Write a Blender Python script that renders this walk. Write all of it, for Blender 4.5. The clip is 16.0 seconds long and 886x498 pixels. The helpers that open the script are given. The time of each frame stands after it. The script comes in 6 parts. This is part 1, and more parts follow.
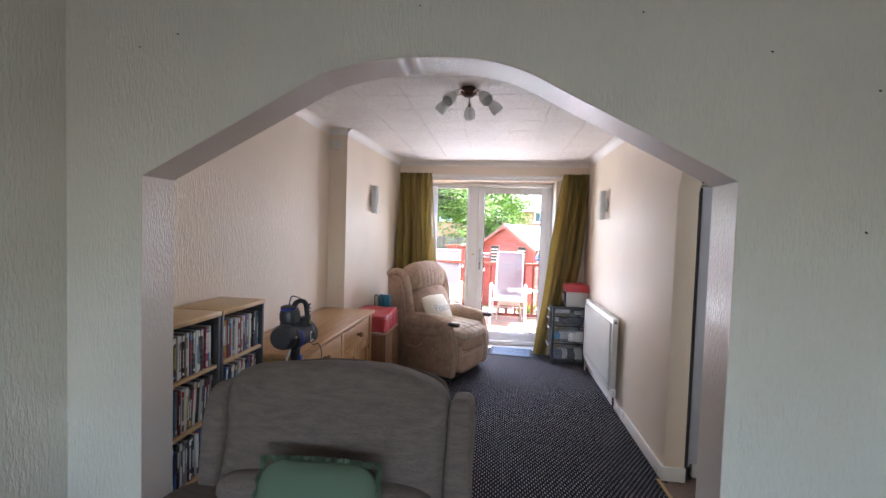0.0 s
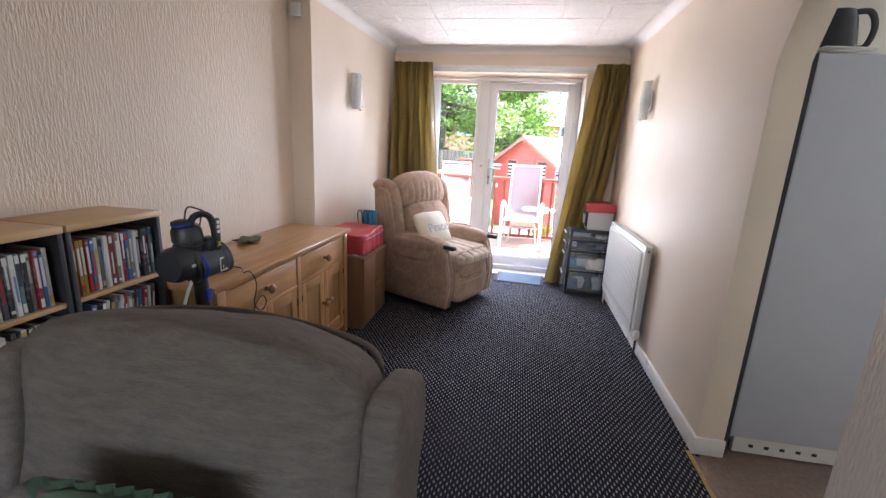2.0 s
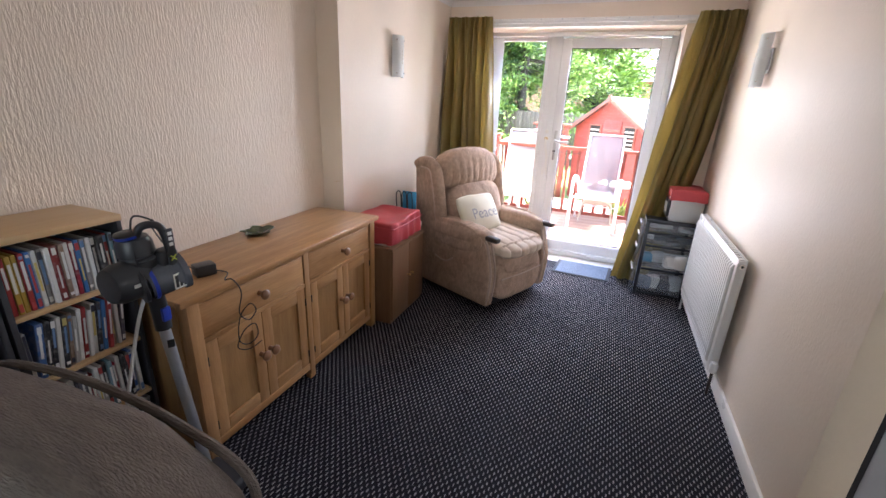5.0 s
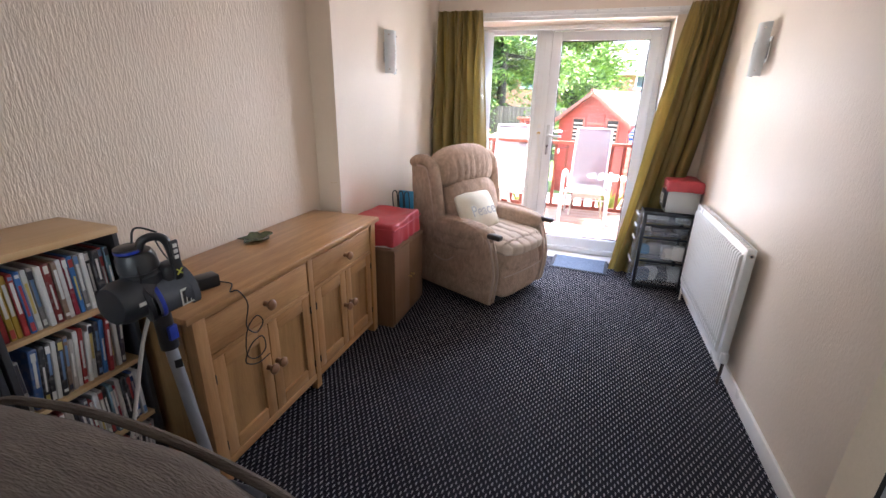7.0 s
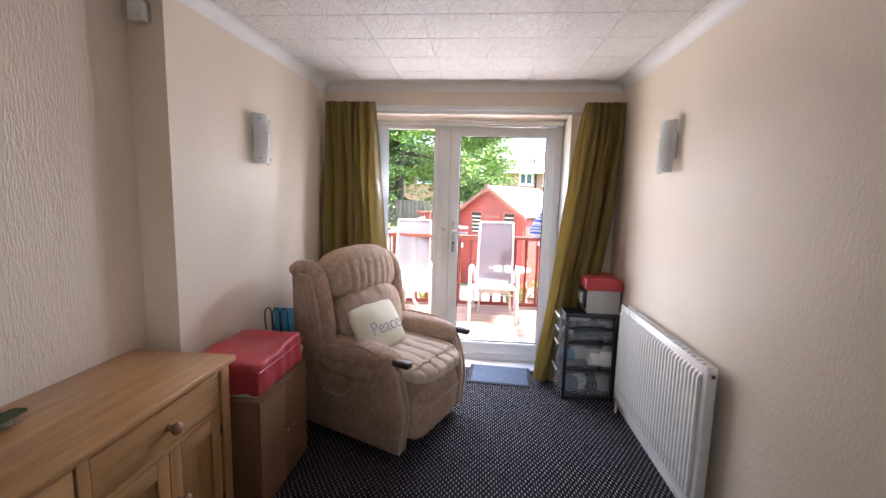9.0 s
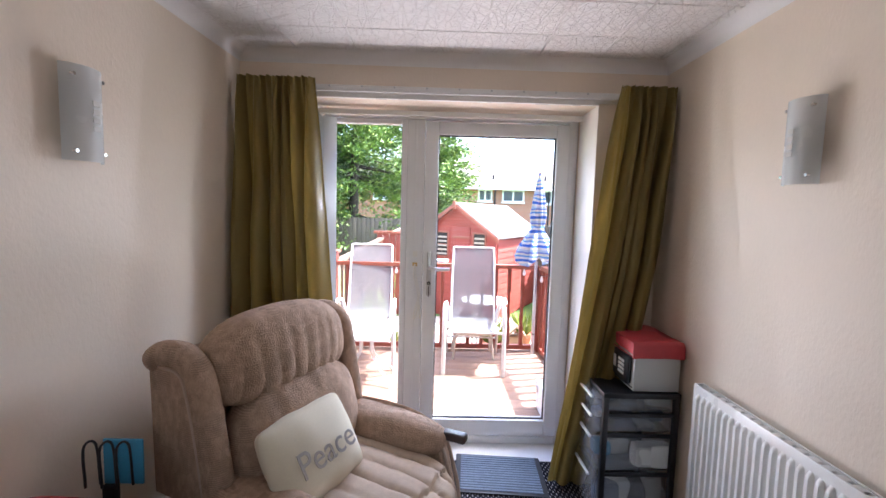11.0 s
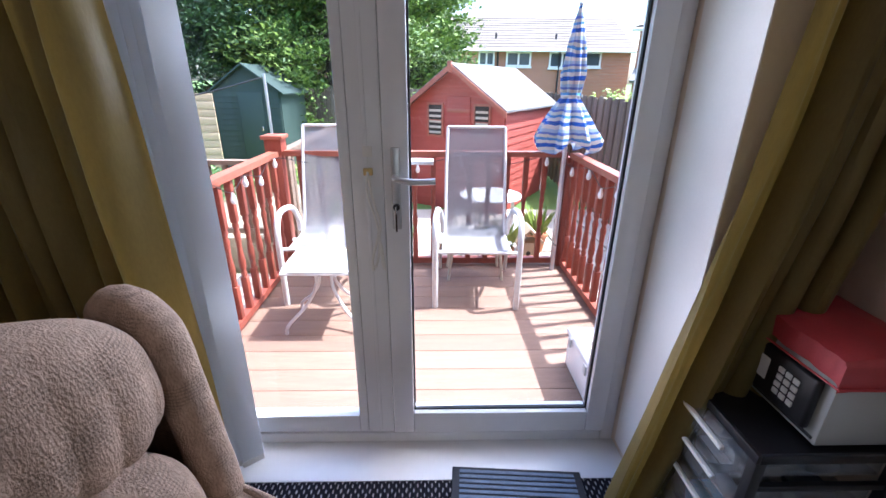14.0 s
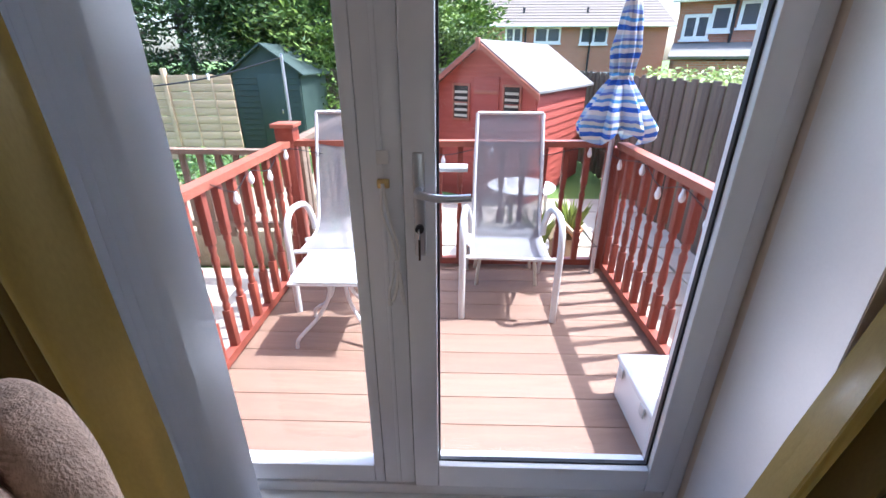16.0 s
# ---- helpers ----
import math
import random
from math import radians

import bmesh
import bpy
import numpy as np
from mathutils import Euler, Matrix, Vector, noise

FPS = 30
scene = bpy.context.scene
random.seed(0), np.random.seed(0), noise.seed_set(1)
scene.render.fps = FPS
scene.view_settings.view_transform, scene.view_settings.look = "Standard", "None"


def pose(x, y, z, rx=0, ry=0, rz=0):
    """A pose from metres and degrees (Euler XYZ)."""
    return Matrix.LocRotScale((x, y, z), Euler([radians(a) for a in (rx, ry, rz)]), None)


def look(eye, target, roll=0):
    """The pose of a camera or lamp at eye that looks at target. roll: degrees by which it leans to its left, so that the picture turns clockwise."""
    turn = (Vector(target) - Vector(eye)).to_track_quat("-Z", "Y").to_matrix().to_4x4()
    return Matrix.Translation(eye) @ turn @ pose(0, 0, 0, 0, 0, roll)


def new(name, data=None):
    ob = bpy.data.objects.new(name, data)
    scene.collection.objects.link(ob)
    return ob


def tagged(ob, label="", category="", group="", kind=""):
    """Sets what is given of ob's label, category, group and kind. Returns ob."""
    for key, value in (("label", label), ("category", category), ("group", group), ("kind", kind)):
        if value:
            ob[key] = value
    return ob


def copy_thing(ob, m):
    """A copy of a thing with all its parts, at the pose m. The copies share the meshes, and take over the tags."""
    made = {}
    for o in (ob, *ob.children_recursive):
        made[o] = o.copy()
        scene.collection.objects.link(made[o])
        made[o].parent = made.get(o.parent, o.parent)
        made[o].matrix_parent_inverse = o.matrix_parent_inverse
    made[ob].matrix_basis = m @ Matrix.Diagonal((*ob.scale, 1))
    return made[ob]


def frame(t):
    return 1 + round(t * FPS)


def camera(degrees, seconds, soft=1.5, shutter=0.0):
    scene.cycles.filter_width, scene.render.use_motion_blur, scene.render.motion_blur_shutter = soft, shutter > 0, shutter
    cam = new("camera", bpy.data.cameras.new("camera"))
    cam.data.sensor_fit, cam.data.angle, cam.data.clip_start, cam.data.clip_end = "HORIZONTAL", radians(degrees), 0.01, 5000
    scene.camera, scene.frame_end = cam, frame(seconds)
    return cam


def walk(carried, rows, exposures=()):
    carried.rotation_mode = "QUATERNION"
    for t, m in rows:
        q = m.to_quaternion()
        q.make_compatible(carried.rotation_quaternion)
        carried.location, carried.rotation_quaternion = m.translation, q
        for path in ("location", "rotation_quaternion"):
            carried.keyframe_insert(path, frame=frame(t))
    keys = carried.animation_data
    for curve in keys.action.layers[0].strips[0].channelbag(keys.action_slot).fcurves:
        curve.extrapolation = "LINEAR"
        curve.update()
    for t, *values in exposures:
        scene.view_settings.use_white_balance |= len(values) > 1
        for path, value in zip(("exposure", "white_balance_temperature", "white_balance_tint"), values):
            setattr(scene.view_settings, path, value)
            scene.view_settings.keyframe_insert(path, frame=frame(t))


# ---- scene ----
cam = camera(92.8, 16.0)
PATH = [
    (0, (0.139, 0.235, 1.522), (-0.119, 2.216, 1.442), 1.8),
    (0.5, (0.24, 0.248, 1.424), (-0.068, 2.175, 0.987), 1.6),
    (1, (0.273, 0.424, 1.407), (-0.064, 2.334, 0.92), -0.5),
    (1.5, (0.27, 0.696, 1.428), (-0.062, 2.606, 0.935), 1.1),
    (2, (0.254, 0.996, 1.411), (-0.072, 2.913, 0.946), 2.8),
    (2.5, (0.238, 1.251, 1.442), (-0.232, 3.142, 0.993), 2.8),
    (3, (0.202, 1.461, 1.468), (-0.314, 3.342, 1.029), 4.9),
    (3.5, (0.245, 1.538, 1.502), (-0.32, 3.403, 1.052), 3.9),
    (4, (0.374, 1.52, 1.512), (-0.235, 3.353, 0.996), 4.1),
    (4.5, (0.434, 1.503, 1.513), (-0.193, 3.288, 0.864), 3.5),
    (5, (0.428, 1.508, 1.538), (-0.235, 3.276, 0.879), 2.6),
    (5.2, (0.43, 1.52, 1.555), (-0.247, 3.283, 0.896), 2.0),
    (7.3, (0.229, 1.529, 1.525), (-0.297, 3.341, 0.86), 1.1),
    (7.5, (0.204, 1.556, 1.546), (-0.23, 3.406, 0.924), 1.5),
    (8, (0.177, 1.65, 1.555), (-0.07, 3.576, 1.075), 2.9),
    (8.5, (0.154, 1.908, 1.532), (-0.074, 3.877, 1.262), 2.8),
    (9, (0.137, 2.164, 1.537), (-0.033, 4.141, 1.287), 1.5),
    (9.5, (0.042, 2.485, 1.54), (-0.026, 4.477, 1.366), 1.6),
    (9.7, (0.015, 2.593, 1.546), (-0.022, 4.586, 1.375), 1.6),
    (11.8, (-0.076, 3.667, 1.572), (-0.013, 5.658, 1.402), 1.5),
    (12, (-0.075, 3.76, 1.56), (-0.001, 5.752, 1.394), 1.4),
    (12.5, (-0.002, 4.018, 1.58), (0.077, 6.01, 1.416), 1.0),
    (13, (0.034, 4.185, 1.565), (0.109, 6.169, 1.323), 0.5),
    (13.5, (0.043, 4.413, 1.541), (0.097, 6.355, 1.065), 0.0),
    (14, (0.022, 4.586, 1.516), (0.07, 6.446, 0.781), 0.5),
    (14.5, (0.084, 4.726, 1.502), (0.112, 6.569, 0.725), 0.8),
    (15, (0.157, 4.894, 1.526), (0.163, 6.727, 0.726), 1.4),
    (15.5, (0.117, 4.935, 1.535), (0.077, 6.759, 0.717), 0.4),
    (16, (-0.01, 4.952, 1.525), (-0.065, 6.777, 0.709), -0.1),
]
EXPOSURES = [(0, 4.3, 5750, 12), (1.0, 4.35, 5750, 12), (1.5, 4.4, 5800, 12), (2.0, 4.5, 5800, 12), (2.5, 4.6, 5800, 12), (3.5, 4.55, 5800, 12), (5, 4.55, 5800, 12), (7.5, 4.5, 5850, 12), (9, 4.0, 5900, 12), (9.7, 3.95, 5900, 12), (11.8, 3.25, 5600, 12), (12.5, 3.05, 5550, 12), (13.5, 2.8, 5400, 12), (14.5, 2.7, 5350, 12), (16, 2.5, 5400, 12)]
walk(cam, [(t, look(eye, target, roll)) for t, eye, target, roll in PATH], EXPOSURES)

# ---- world and light ----
SUN_ELEVATION, SUN_AZIMUTH = 61.5, 10.5   # azimuth: degrees from +x towards +y
sky_world = bpy.data.worlds.new("sky")
scene.world = sky_world
sky_world.use_nodes = True
wn = sky_world.node_tree
sky = wn.nodes.new("ShaderNodeTexSky")
sky.sky_type, sky.sun_disc = "NISHITA", False
sky.dust_density, sky.air_density = 3.5, 1.2
sky.sun_elevation, sky.sun_rotation = radians(SUN_ELEVATION), radians(90 - SUN_AZIMUTH)
wn.links.new(sky.outputs[0], wn.nodes["Background"].inputs[0])
wn.nodes["Background"].inputs[1].default_value = 0.12


def lamp(name, kind, m, energy, colour, **sizes):
    data = bpy.data.lights.new(name, kind)
    data.energy, data.color = energy, colour
    for key, value in sizes.items():
        if key == "angle":
            data.angle = value
        elif key == "size":
            data.shape, data.size = "RECTANGLE", value
        elif key == "size_y":
            data.size_y = value
    ob = new(name, data)
    ob.matrix_world = m
    return ob


ev, az = radians(SUN_ELEVATION), radians(SUN_AZIMUTH)
sun_way = Vector((math.cos(ev) * math.cos(az), math.cos(ev) * math.sin(az), math.sin(ev)))
lamp("sun", "SUN", look(sun_way * 40, (0, 0, 0)), 2.1, (1.0, 0.95, 0.87), angle=radians(0.55))
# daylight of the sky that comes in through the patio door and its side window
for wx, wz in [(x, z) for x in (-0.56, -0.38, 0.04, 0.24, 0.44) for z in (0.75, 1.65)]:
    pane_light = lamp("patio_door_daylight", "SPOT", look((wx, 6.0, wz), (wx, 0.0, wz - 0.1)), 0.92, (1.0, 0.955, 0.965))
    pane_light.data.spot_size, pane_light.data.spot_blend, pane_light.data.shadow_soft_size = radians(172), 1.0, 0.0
# daylight of the living room's front window and of the kitchen window, both behind or beside the walk
lamp("front_window_daylight", "AREA", look((0.75, -3.1, 1.55), (0.75, 0, 1.45)), 1.25, (1.0, 0.94, 0.85), size=1.4, size_y=1.3)
lamp("kitchen_window_daylight", "AREA", look((2.85, 3.72, 1.45), (2.85, 0.0, 1.3)), 1.4, (0.95, 0.97, 1.0), size=1.1, size_y=1.0)


# ---- materials ----
def nodes_of(name, rough=0.6, metal=0.0):
    m = bpy.data.materials.new(name)
    m.use_nodes = True
    t = m.node_tree
    b = t.nodes["Principled BSDF"]
    b.inputs["Roughness"].default_value, b.inputs["Metallic"].default_value = rough, metal
    return m, t, b


def add(t, kind, **inputs):
    n = t.nodes.new(kind)
    for key, value in inputs.items():
        n.inputs[key.replace("_", " ")].default_value = value
    return n


def coords(t, stretch=(1, 1, 1), world=False, turn=0.0):
    if world:
        src = t.nodes.new("ShaderNodeNewGeometry").outputs["Position"]
    else:
        src = t.nodes.new("ShaderNodeTexCoord").outputs["Object"]
    mp = t.nodes.new("ShaderNodeMapping")
    mp.inputs["Scale"].default_value = stretch
    mp.inputs["Rotation"].default_value = (0, 0, turn)
    t.links.new(src, mp.inputs["Vector"])
    return mp.outputs["Vector"]


def noise_tex(t, vec, scale, detail=3.0, distortion=0.0):
    n = add(t, "ShaderNodeTexNoise", Scale=scale, Detail=detail, Distortion=distortion)
    t.links.new(vec, n.inputs["Vector"])
    return n.outputs["Fac"]


def maths(t, op, a, b=None, c=None):
    n = t.nodes.new("ShaderNodeMath")
    n.operation = op
    for i, v in enumerate((a, b, c)):
        if v is None:
            continue
        if isinstance(v, (int, float)):
            n.inputs[i].default_value = v
        else:
            t.links.new(v, n.inputs[i])
    return n.outputs[0]


def ramp(t, fac, stops):
    n = t.nodes.new("ShaderNodeValToRGB")
    while len(n.color_ramp.elements) < len(stops):
        n.color_ramp.elements.new(0.5)
    for e, (p, c) in zip(n.color_ramp.elements, stops):
        e.position, e.color = p, (*c, 1)
    t.links.new(fac, n.inputs["Fac"])
    return n.outputs["Color"]


def mixc(t, fac, a, b, mode="MIX"):
    n = t.nodes.new("ShaderNodeMix")
    n.data_type, n.blend_type = "RGBA", mode
    for sock, v in ((n.inputs[0], fac), (n.inputs[6], a), (n.inputs[7], b)):
        if isinstance(v, (int, float)):
            sock.default_value = v
        elif isinstance(v, tuple):
            sock.default_value = (*v, 1)
        else:
            t.links.new(v, sock)
    return n.outputs[2]


def bump(t, b, height, strength, distance=0.002):
    n = add(t, "ShaderNodeBump", Strength=strength, Distance=distance)
    t.links.new(height, n.inputs["Height"])
    t.links.new(n.outputs[0], b.inputs["Normal"])


def shade(c, f):
    return tuple(min(1.0, x * f) for x in c)


def varied(t, colour, amount=0.2):
    """Shift a colour's brightness by Object Info's Random."""
    r = t.nodes.new("ShaderNodeObjectInfo").outputs["Random"]
    n = t.nodes.new("ShaderNodeHueSaturation")
    t.links.new(colour, n.inputs["Color"])
    t.links.new(maths(t, "MULTIPLY_ADD", r, 2 * amount, 1 - amount), n.inputs["Value"])
    return n.outputs["Color"]


def plain(name, colour, rough=0.5, metal=0.0, var=0.12, scale=6.0, fine=120.0, relief=0.15, dist=0.001, stretch=(1, 1, 1), rnd=0.0, alpha=None, coat=0.0):
    """Painted, plastic, metal or fabric surface with two scales of variation and a fine relief."""
    m, t, b = nodes_of(name, rough, metal)
    v = coords(t, stretch)
    big, small = noise_tex(t, v, scale), noise_tex(t, v, fine, 2.0)
    f = maths(t, "MULTIPLY_ADD", small, 0.35, maths(t, "MULTIPLY", big, 0.65))
    c = ramp(t, f, [(0.25, shade(colour, 1 - var)), (0.75, shade(colour, 1 + var))])
    if rnd:
        c = varied(t, c, rnd)
    t.links.new(c, b.inputs["Base Color"])
    t.links.new(maths(t, "MULTIPLY_ADD", big, 0.2, rough - 0.1), b.inputs["Roughness"])
    if relief:
        bump(t, b, small, relief, dist)
    if coat:
        b.inputs["Coat Weight"].default_value = coat
    return m


def wood(name, light, dark, axis=1, rough=0.45, grain=14.0, rnd=0.0, relief=0.15):
    """Grained timber; axis is the one along which the grain runs."""
    m, t, b = nodes_of(name, rough)
    st = [1.0, 1.0, 1.0]
    st[axis] = 0.08
    v = coords(t, tuple(st))
    bands = noise_tex(t, v, grain, 4.0, 1.4)
    fibre = noise_tex(t, v, grain * 14, 3.0)
    f = maths(t, "MULTIPLY_ADD", fibre, 0.35, maths(t, "MULTIPLY", bands, 0.7))
    c = ramp(t, f, [(0.3, dark), (0.5, tuple((a + d) / 2 for a, d in zip(light, dark))), (0.7, light)])
    if rnd:
        c = varied(t, c, rnd)
    t.links.new(c, b.inputs["Base Color"])
    bump(t, b, fibre, relief, 0.0008)
    return m


def wallpaper(name, colour, ribs=1.0, run=0.2, size=110.0):
    """Cream embossed paper with uneven vertical ribs, scuffs and slight soiling."""
    m, t, b = nodes_of(name, 0.55)
    v = coords(t, (1, 1, run), True)
    v2 = coords(t, (1, 1, 1), True)
    v3 = coords(t, (1, 1, 0.35), True)
    rib = noise_tex(t, v, size, 3.0, 0.3)
    fine = noise_tex(t, v3, 190.0, 2.0)
    big = noise_tex(t, v2, 1.3, 4.0)
    f = maths(t, "MULTIPLY_ADD", rib, 0.18, maths(t, "MULTIPLY", big, 0.8))
    c = ramp(t, f, [(0.3, shade(colour, 0.93)), (0.7, shade(colour, 1.05))])
    t.links.new(c, b.inputs["Base Color"])
    h = maths(t, "MULTIPLY_ADD", fine, 0.4, rib)
    bump(t, b, h, 1.0 * ribs, 0.008)
    return m


def carpet_material():
    m, t, b = nodes_of("ribbed_carpet", 0.95)
    v = coords(t, (1, 1, 1), True)
    wob = noise_tex(t, v, 60.0, 2.0)
    sep = t.nodes.new("ShaderNodeSeparateXYZ")
    t.links.new(v, sep.inputs[0])
    sx = maths(t, "SINE", maths(t, "MULTIPLY_ADD", sep.outputs[0], 2 * math.pi / 0.0290, maths(t, "MULTIPLY", wob, 1.8)))
    sy = maths(t, "SINE", maths(t, "MULTIPLY_ADD", sep.outputs[1], 2 * math.pi / 0.0420, maths(t, "MULTIPLY", wob, 1.8)))
    dots = maths(t, "MULTIPLY", sx, sy)
    rows_ = maths(t, "MULTIPLY_ADD", maths(t, "MULTIPLY", sx, sx), 0.9, -0.45)
    fleck = noise_tex(t, v, 420.0, 2.0)
    f = maths(t, "MULTIPLY_ADD", fleck, 0.5, maths(t, "MULTIPLY_ADD", dots, 0.6, rows_))
    big = noise_tex(t, v, 1.1, 4.0)
    c = ramp(t, f, [(0.40, (0.009, 0.009, 0.014)), (0.72, (0.045, 0.044, 0.058)), (0.92, (0.32, 0.30, 0.30))])
    c = mixc(t, maths(t, "MULTIPLY", big, 0.08), c, (0.06, 0.055, 0.055))
    t.links.new(c, b.inputs["Base Color"])
    bump(t, b, f, 0.7, 0.004)
    b.inputs["Specular IOR Level"].default_value = 0.12
    return m


def glass_material():
    m, t, b = nodes_of("window_glass", 0.0)
    g = add(t, "ShaderNodeBsdfGlossy", Roughness=0.0)
    tr = t.nodes.new("ShaderNodeBsdfTransparent")
    lw = add(t, "ShaderNodeLayerWeight", Blend=0.5)
    fr_ = maths(t, "MULTIPLY_ADD", maths(t, "POWER", lw.outputs["Facing"], 5.0), 0.6, 0.012)
    mx = t.nodes.new("ShaderNodeMixShader")
    t.links.new(fr_, mx.inputs[0])
    t.links.new(tr.outputs[0], mx.inputs[1])
    t.links.new(g.outputs[0], mx.inputs[2])
    t.links.new(mx.outputs[0], t.nodes["Material Output"].inputs["Surface"])
    return m


def ceiling_tile_material():
    m, t, b = nodes_of("ceiling_tile", 0.6)
    v = coords(t, (1, 1, 1), True)
    e = None
    for turn, size in ((0.35, 5.2), (1.45, 4.6), (2.35, 5.8)):      # straight scratches in three directions
        turned = coords(t, (1, 1, 1), True, turn)
        mp = t.nodes.new("ShaderNodeMapping")
        mp.inputs["Scale"].default_value = (1.0, 5.5, 1.0)
        t.links.new(turned, mp.inputs["Vector"])
        vo = add(t, "ShaderNodeTexVoronoi", Scale=size, Randomness=1.0)
        vo.feature = "DISTANCE_TO_EDGE"
        t.links.new(mp.outputs["Vector"], vo.inputs["Vector"])
        e = vo.outputs["Distance"] if e is None else maths(t, "MINIMUM", e, vo.outputs["Distance"])
    h = maths(t, "SMOOTH_MIN", e, 0.05, 0.05)
    grain = noise_tex(t, v, 160.0, 2.0)
    c = ramp(t, maths(t, "MULTIPLY_ADD", noise_tex(t, v, 3.0), 0.5, maths(t, "MULTIPLY", grain, 0.5)), [(0.3, (0.80, 0.76, 0.72)), (0.7, (0.88, 0.85, 0.81))])
    # shade inside the scratches, painted into the colour so the relief shows
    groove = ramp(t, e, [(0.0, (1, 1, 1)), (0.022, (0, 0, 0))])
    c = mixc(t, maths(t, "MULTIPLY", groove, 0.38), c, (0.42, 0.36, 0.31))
    t.links.new(c, b.inputs["Base Color"])
    bump(t, b, maths(t, "MULTIPLY_ADD", grain, 0.01, h), 1.0, 0.08)
    return m


def brick_wall_material(name="far_brick"):
    m, t, b = nodes_of(name, 0.9)
    v = coords(t, (1, 1, 1))
    bt = add(t, "ShaderNodeTexBrick", Scale=1.0)
    for key, value in (("Color1", (0.50, 0.19, 0.10, 1)), ("Color2", (0.40, 0.14, 0.075, 1)), ("Mortar", (0.36, 0.28, 0.23, 1)), ("Mortar Size", 0.012), ("Brick Width", 0.225), ("Row Height", 0.075)):
        bt.inputs[key].default_value = value
    sw = t.nodes.new("ShaderNodeSeparateXYZ")
    cb = t.nodes.new("ShaderNodeCombineXYZ")
    t.links.new(v, sw.inputs[0])
    t.links.new(maths(t, "ADD", sw.outputs[0], sw.outputs[1]), cb.inputs[0])
    t.links.new(sw.outputs[2], cb.inputs[1])
    t.links.new(cb.outputs[0], bt.inputs["Vector"])
    t.links.new(mixc(t, maths(t, "MULTIPLY", noise_tex(t, v, 0.8, 4.0), 0.35), bt.outputs["Color"], (0.30, 0.16, 0.11)), b.inputs["Base Color"])
    bump(t, b, bt.outputs["Fac"], -0.4, 0.01)
    return m


def leaf_material(name, dark, light):
    m, t, b = nodes_of(name, 0.55)
    r = t.nodes.new("ShaderNodeNewGeometry").outputs["Random Per Island"]
    t.links.new(ramp(t, r, [(0.0, dark), (0.6, tuple((a + d) / 2 for a, d in zip(dark, light))), (1.0, light)]), b.inputs["Base Color"])
    b.inputs["Transmission Weight"].default_value = 0.0
    b.inputs["Subsurface Weight"].default_value = 0.0
    return m


M = {}
M["wall"] = wallpaper("cream_wallpaper", (0.80, 0.69, 0.565), 0.55)
M["wall_stipple"] = wallpaper("cream_woodchip_paper", (0.80, 0.69, 0.565), 0.16, 0.6, 75.0)
M["wall_living"] = wallpaper("pale_wallpaper", (0.72, 0.695, 0.61), 0.6)
M["wall_kitchen"] = plain("kitchen_paint", (0.72, 0.68, 0.6), 0.6)
M["white_paint"] = plain("white_gloss_paint", (0.80, 0.78, 0.74), 0.3, var=0.05, fine=60, relief=0.08)
M["coving"] = plain("coving_paint", (0.84, 0.81, 0.78), 0.6, var=0.04)
M["arch_gloss"] = wallpaper("arch_gloss_paint", (0.70, 0.62, 0.56), 0.45, 0.3, 150.0)
M["arch_gloss"].node_tree.nodes["Principled BSDF"].inputs["Roughness"].default_value = 0.28
M["tile"] = ceiling_tile_material()
M["plaster"] = plain("ceiling_plaster", (0.8, 0.78, 0.73), 0.8, var=0.04)
M["carpet"] = carpet_material()
M["upvc"] = plain("white_upvc", (0.82, 0.83, 0.85), 0.22, var=0.03, fine=30, relief=0.02)
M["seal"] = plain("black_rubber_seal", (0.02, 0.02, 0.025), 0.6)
M["glass"] = glass_material()
M["vinyl"] = plain("brown_vinyl", (0.20, 0.14, 0.11), 0.5, var=0.35, scale=45, fine=160)
M["brass"] = plain("brass_strip", (0.62, 0.45, 0.2), 0.35, 0.9, var=0.15)
M["chrome"] = plain("chrome", (0.75, 0.75, 0.76), 0.15, 1.0, var=0.05, relief=0)
M["satin"] = plain("satin_handle_metal", (0.55, 0.55, 0.56), 0.3, 0.9, var=0.05, relief=0)
M["oak"] = wood("honey_oak", (0.58, 0.33, 0.145), (0.33, 0.165, 0.06), 1, 0.32)
M["oak_up"] = wood("honey_oak_upright", (0.55, 0.31, 0.135), (0.32, 0.16, 0.058), 2, 0.36)
M["oak_panel"] = wood("oak_panel", (0.44, 0.25, 0.10), (0.26, 0.13, 0.045), 2, 0.4)
M["knob"] = wood("turned_knob_wood", (0.36, 0.19, 0.10), (0.22, 0.105, 0.05), 0, 0.35)
M["beech"] = wood("beech_laminate", (0.62, 0.42, 0.22), (0.52, 0.33, 0.16), 1, 0.4, 9)
M["cab_brown"] = wood("brown_laminate", (0.25, 0.14, 0.075), (0.185, 0.098, 0.05), 2, 0.45, 10)
M["black_board"] = plain("black_shelf_board", (0.025, 0.025, 0.03), 0.4, var=0.2)
M["grey_fabric"] = plain("grey_chenille", (0.15, 0.12, 0.10), 0.95, var=0.34, scale=55, fine=300, relief=0.9, dist=0.004, stretch=(0.22, 1, 1))
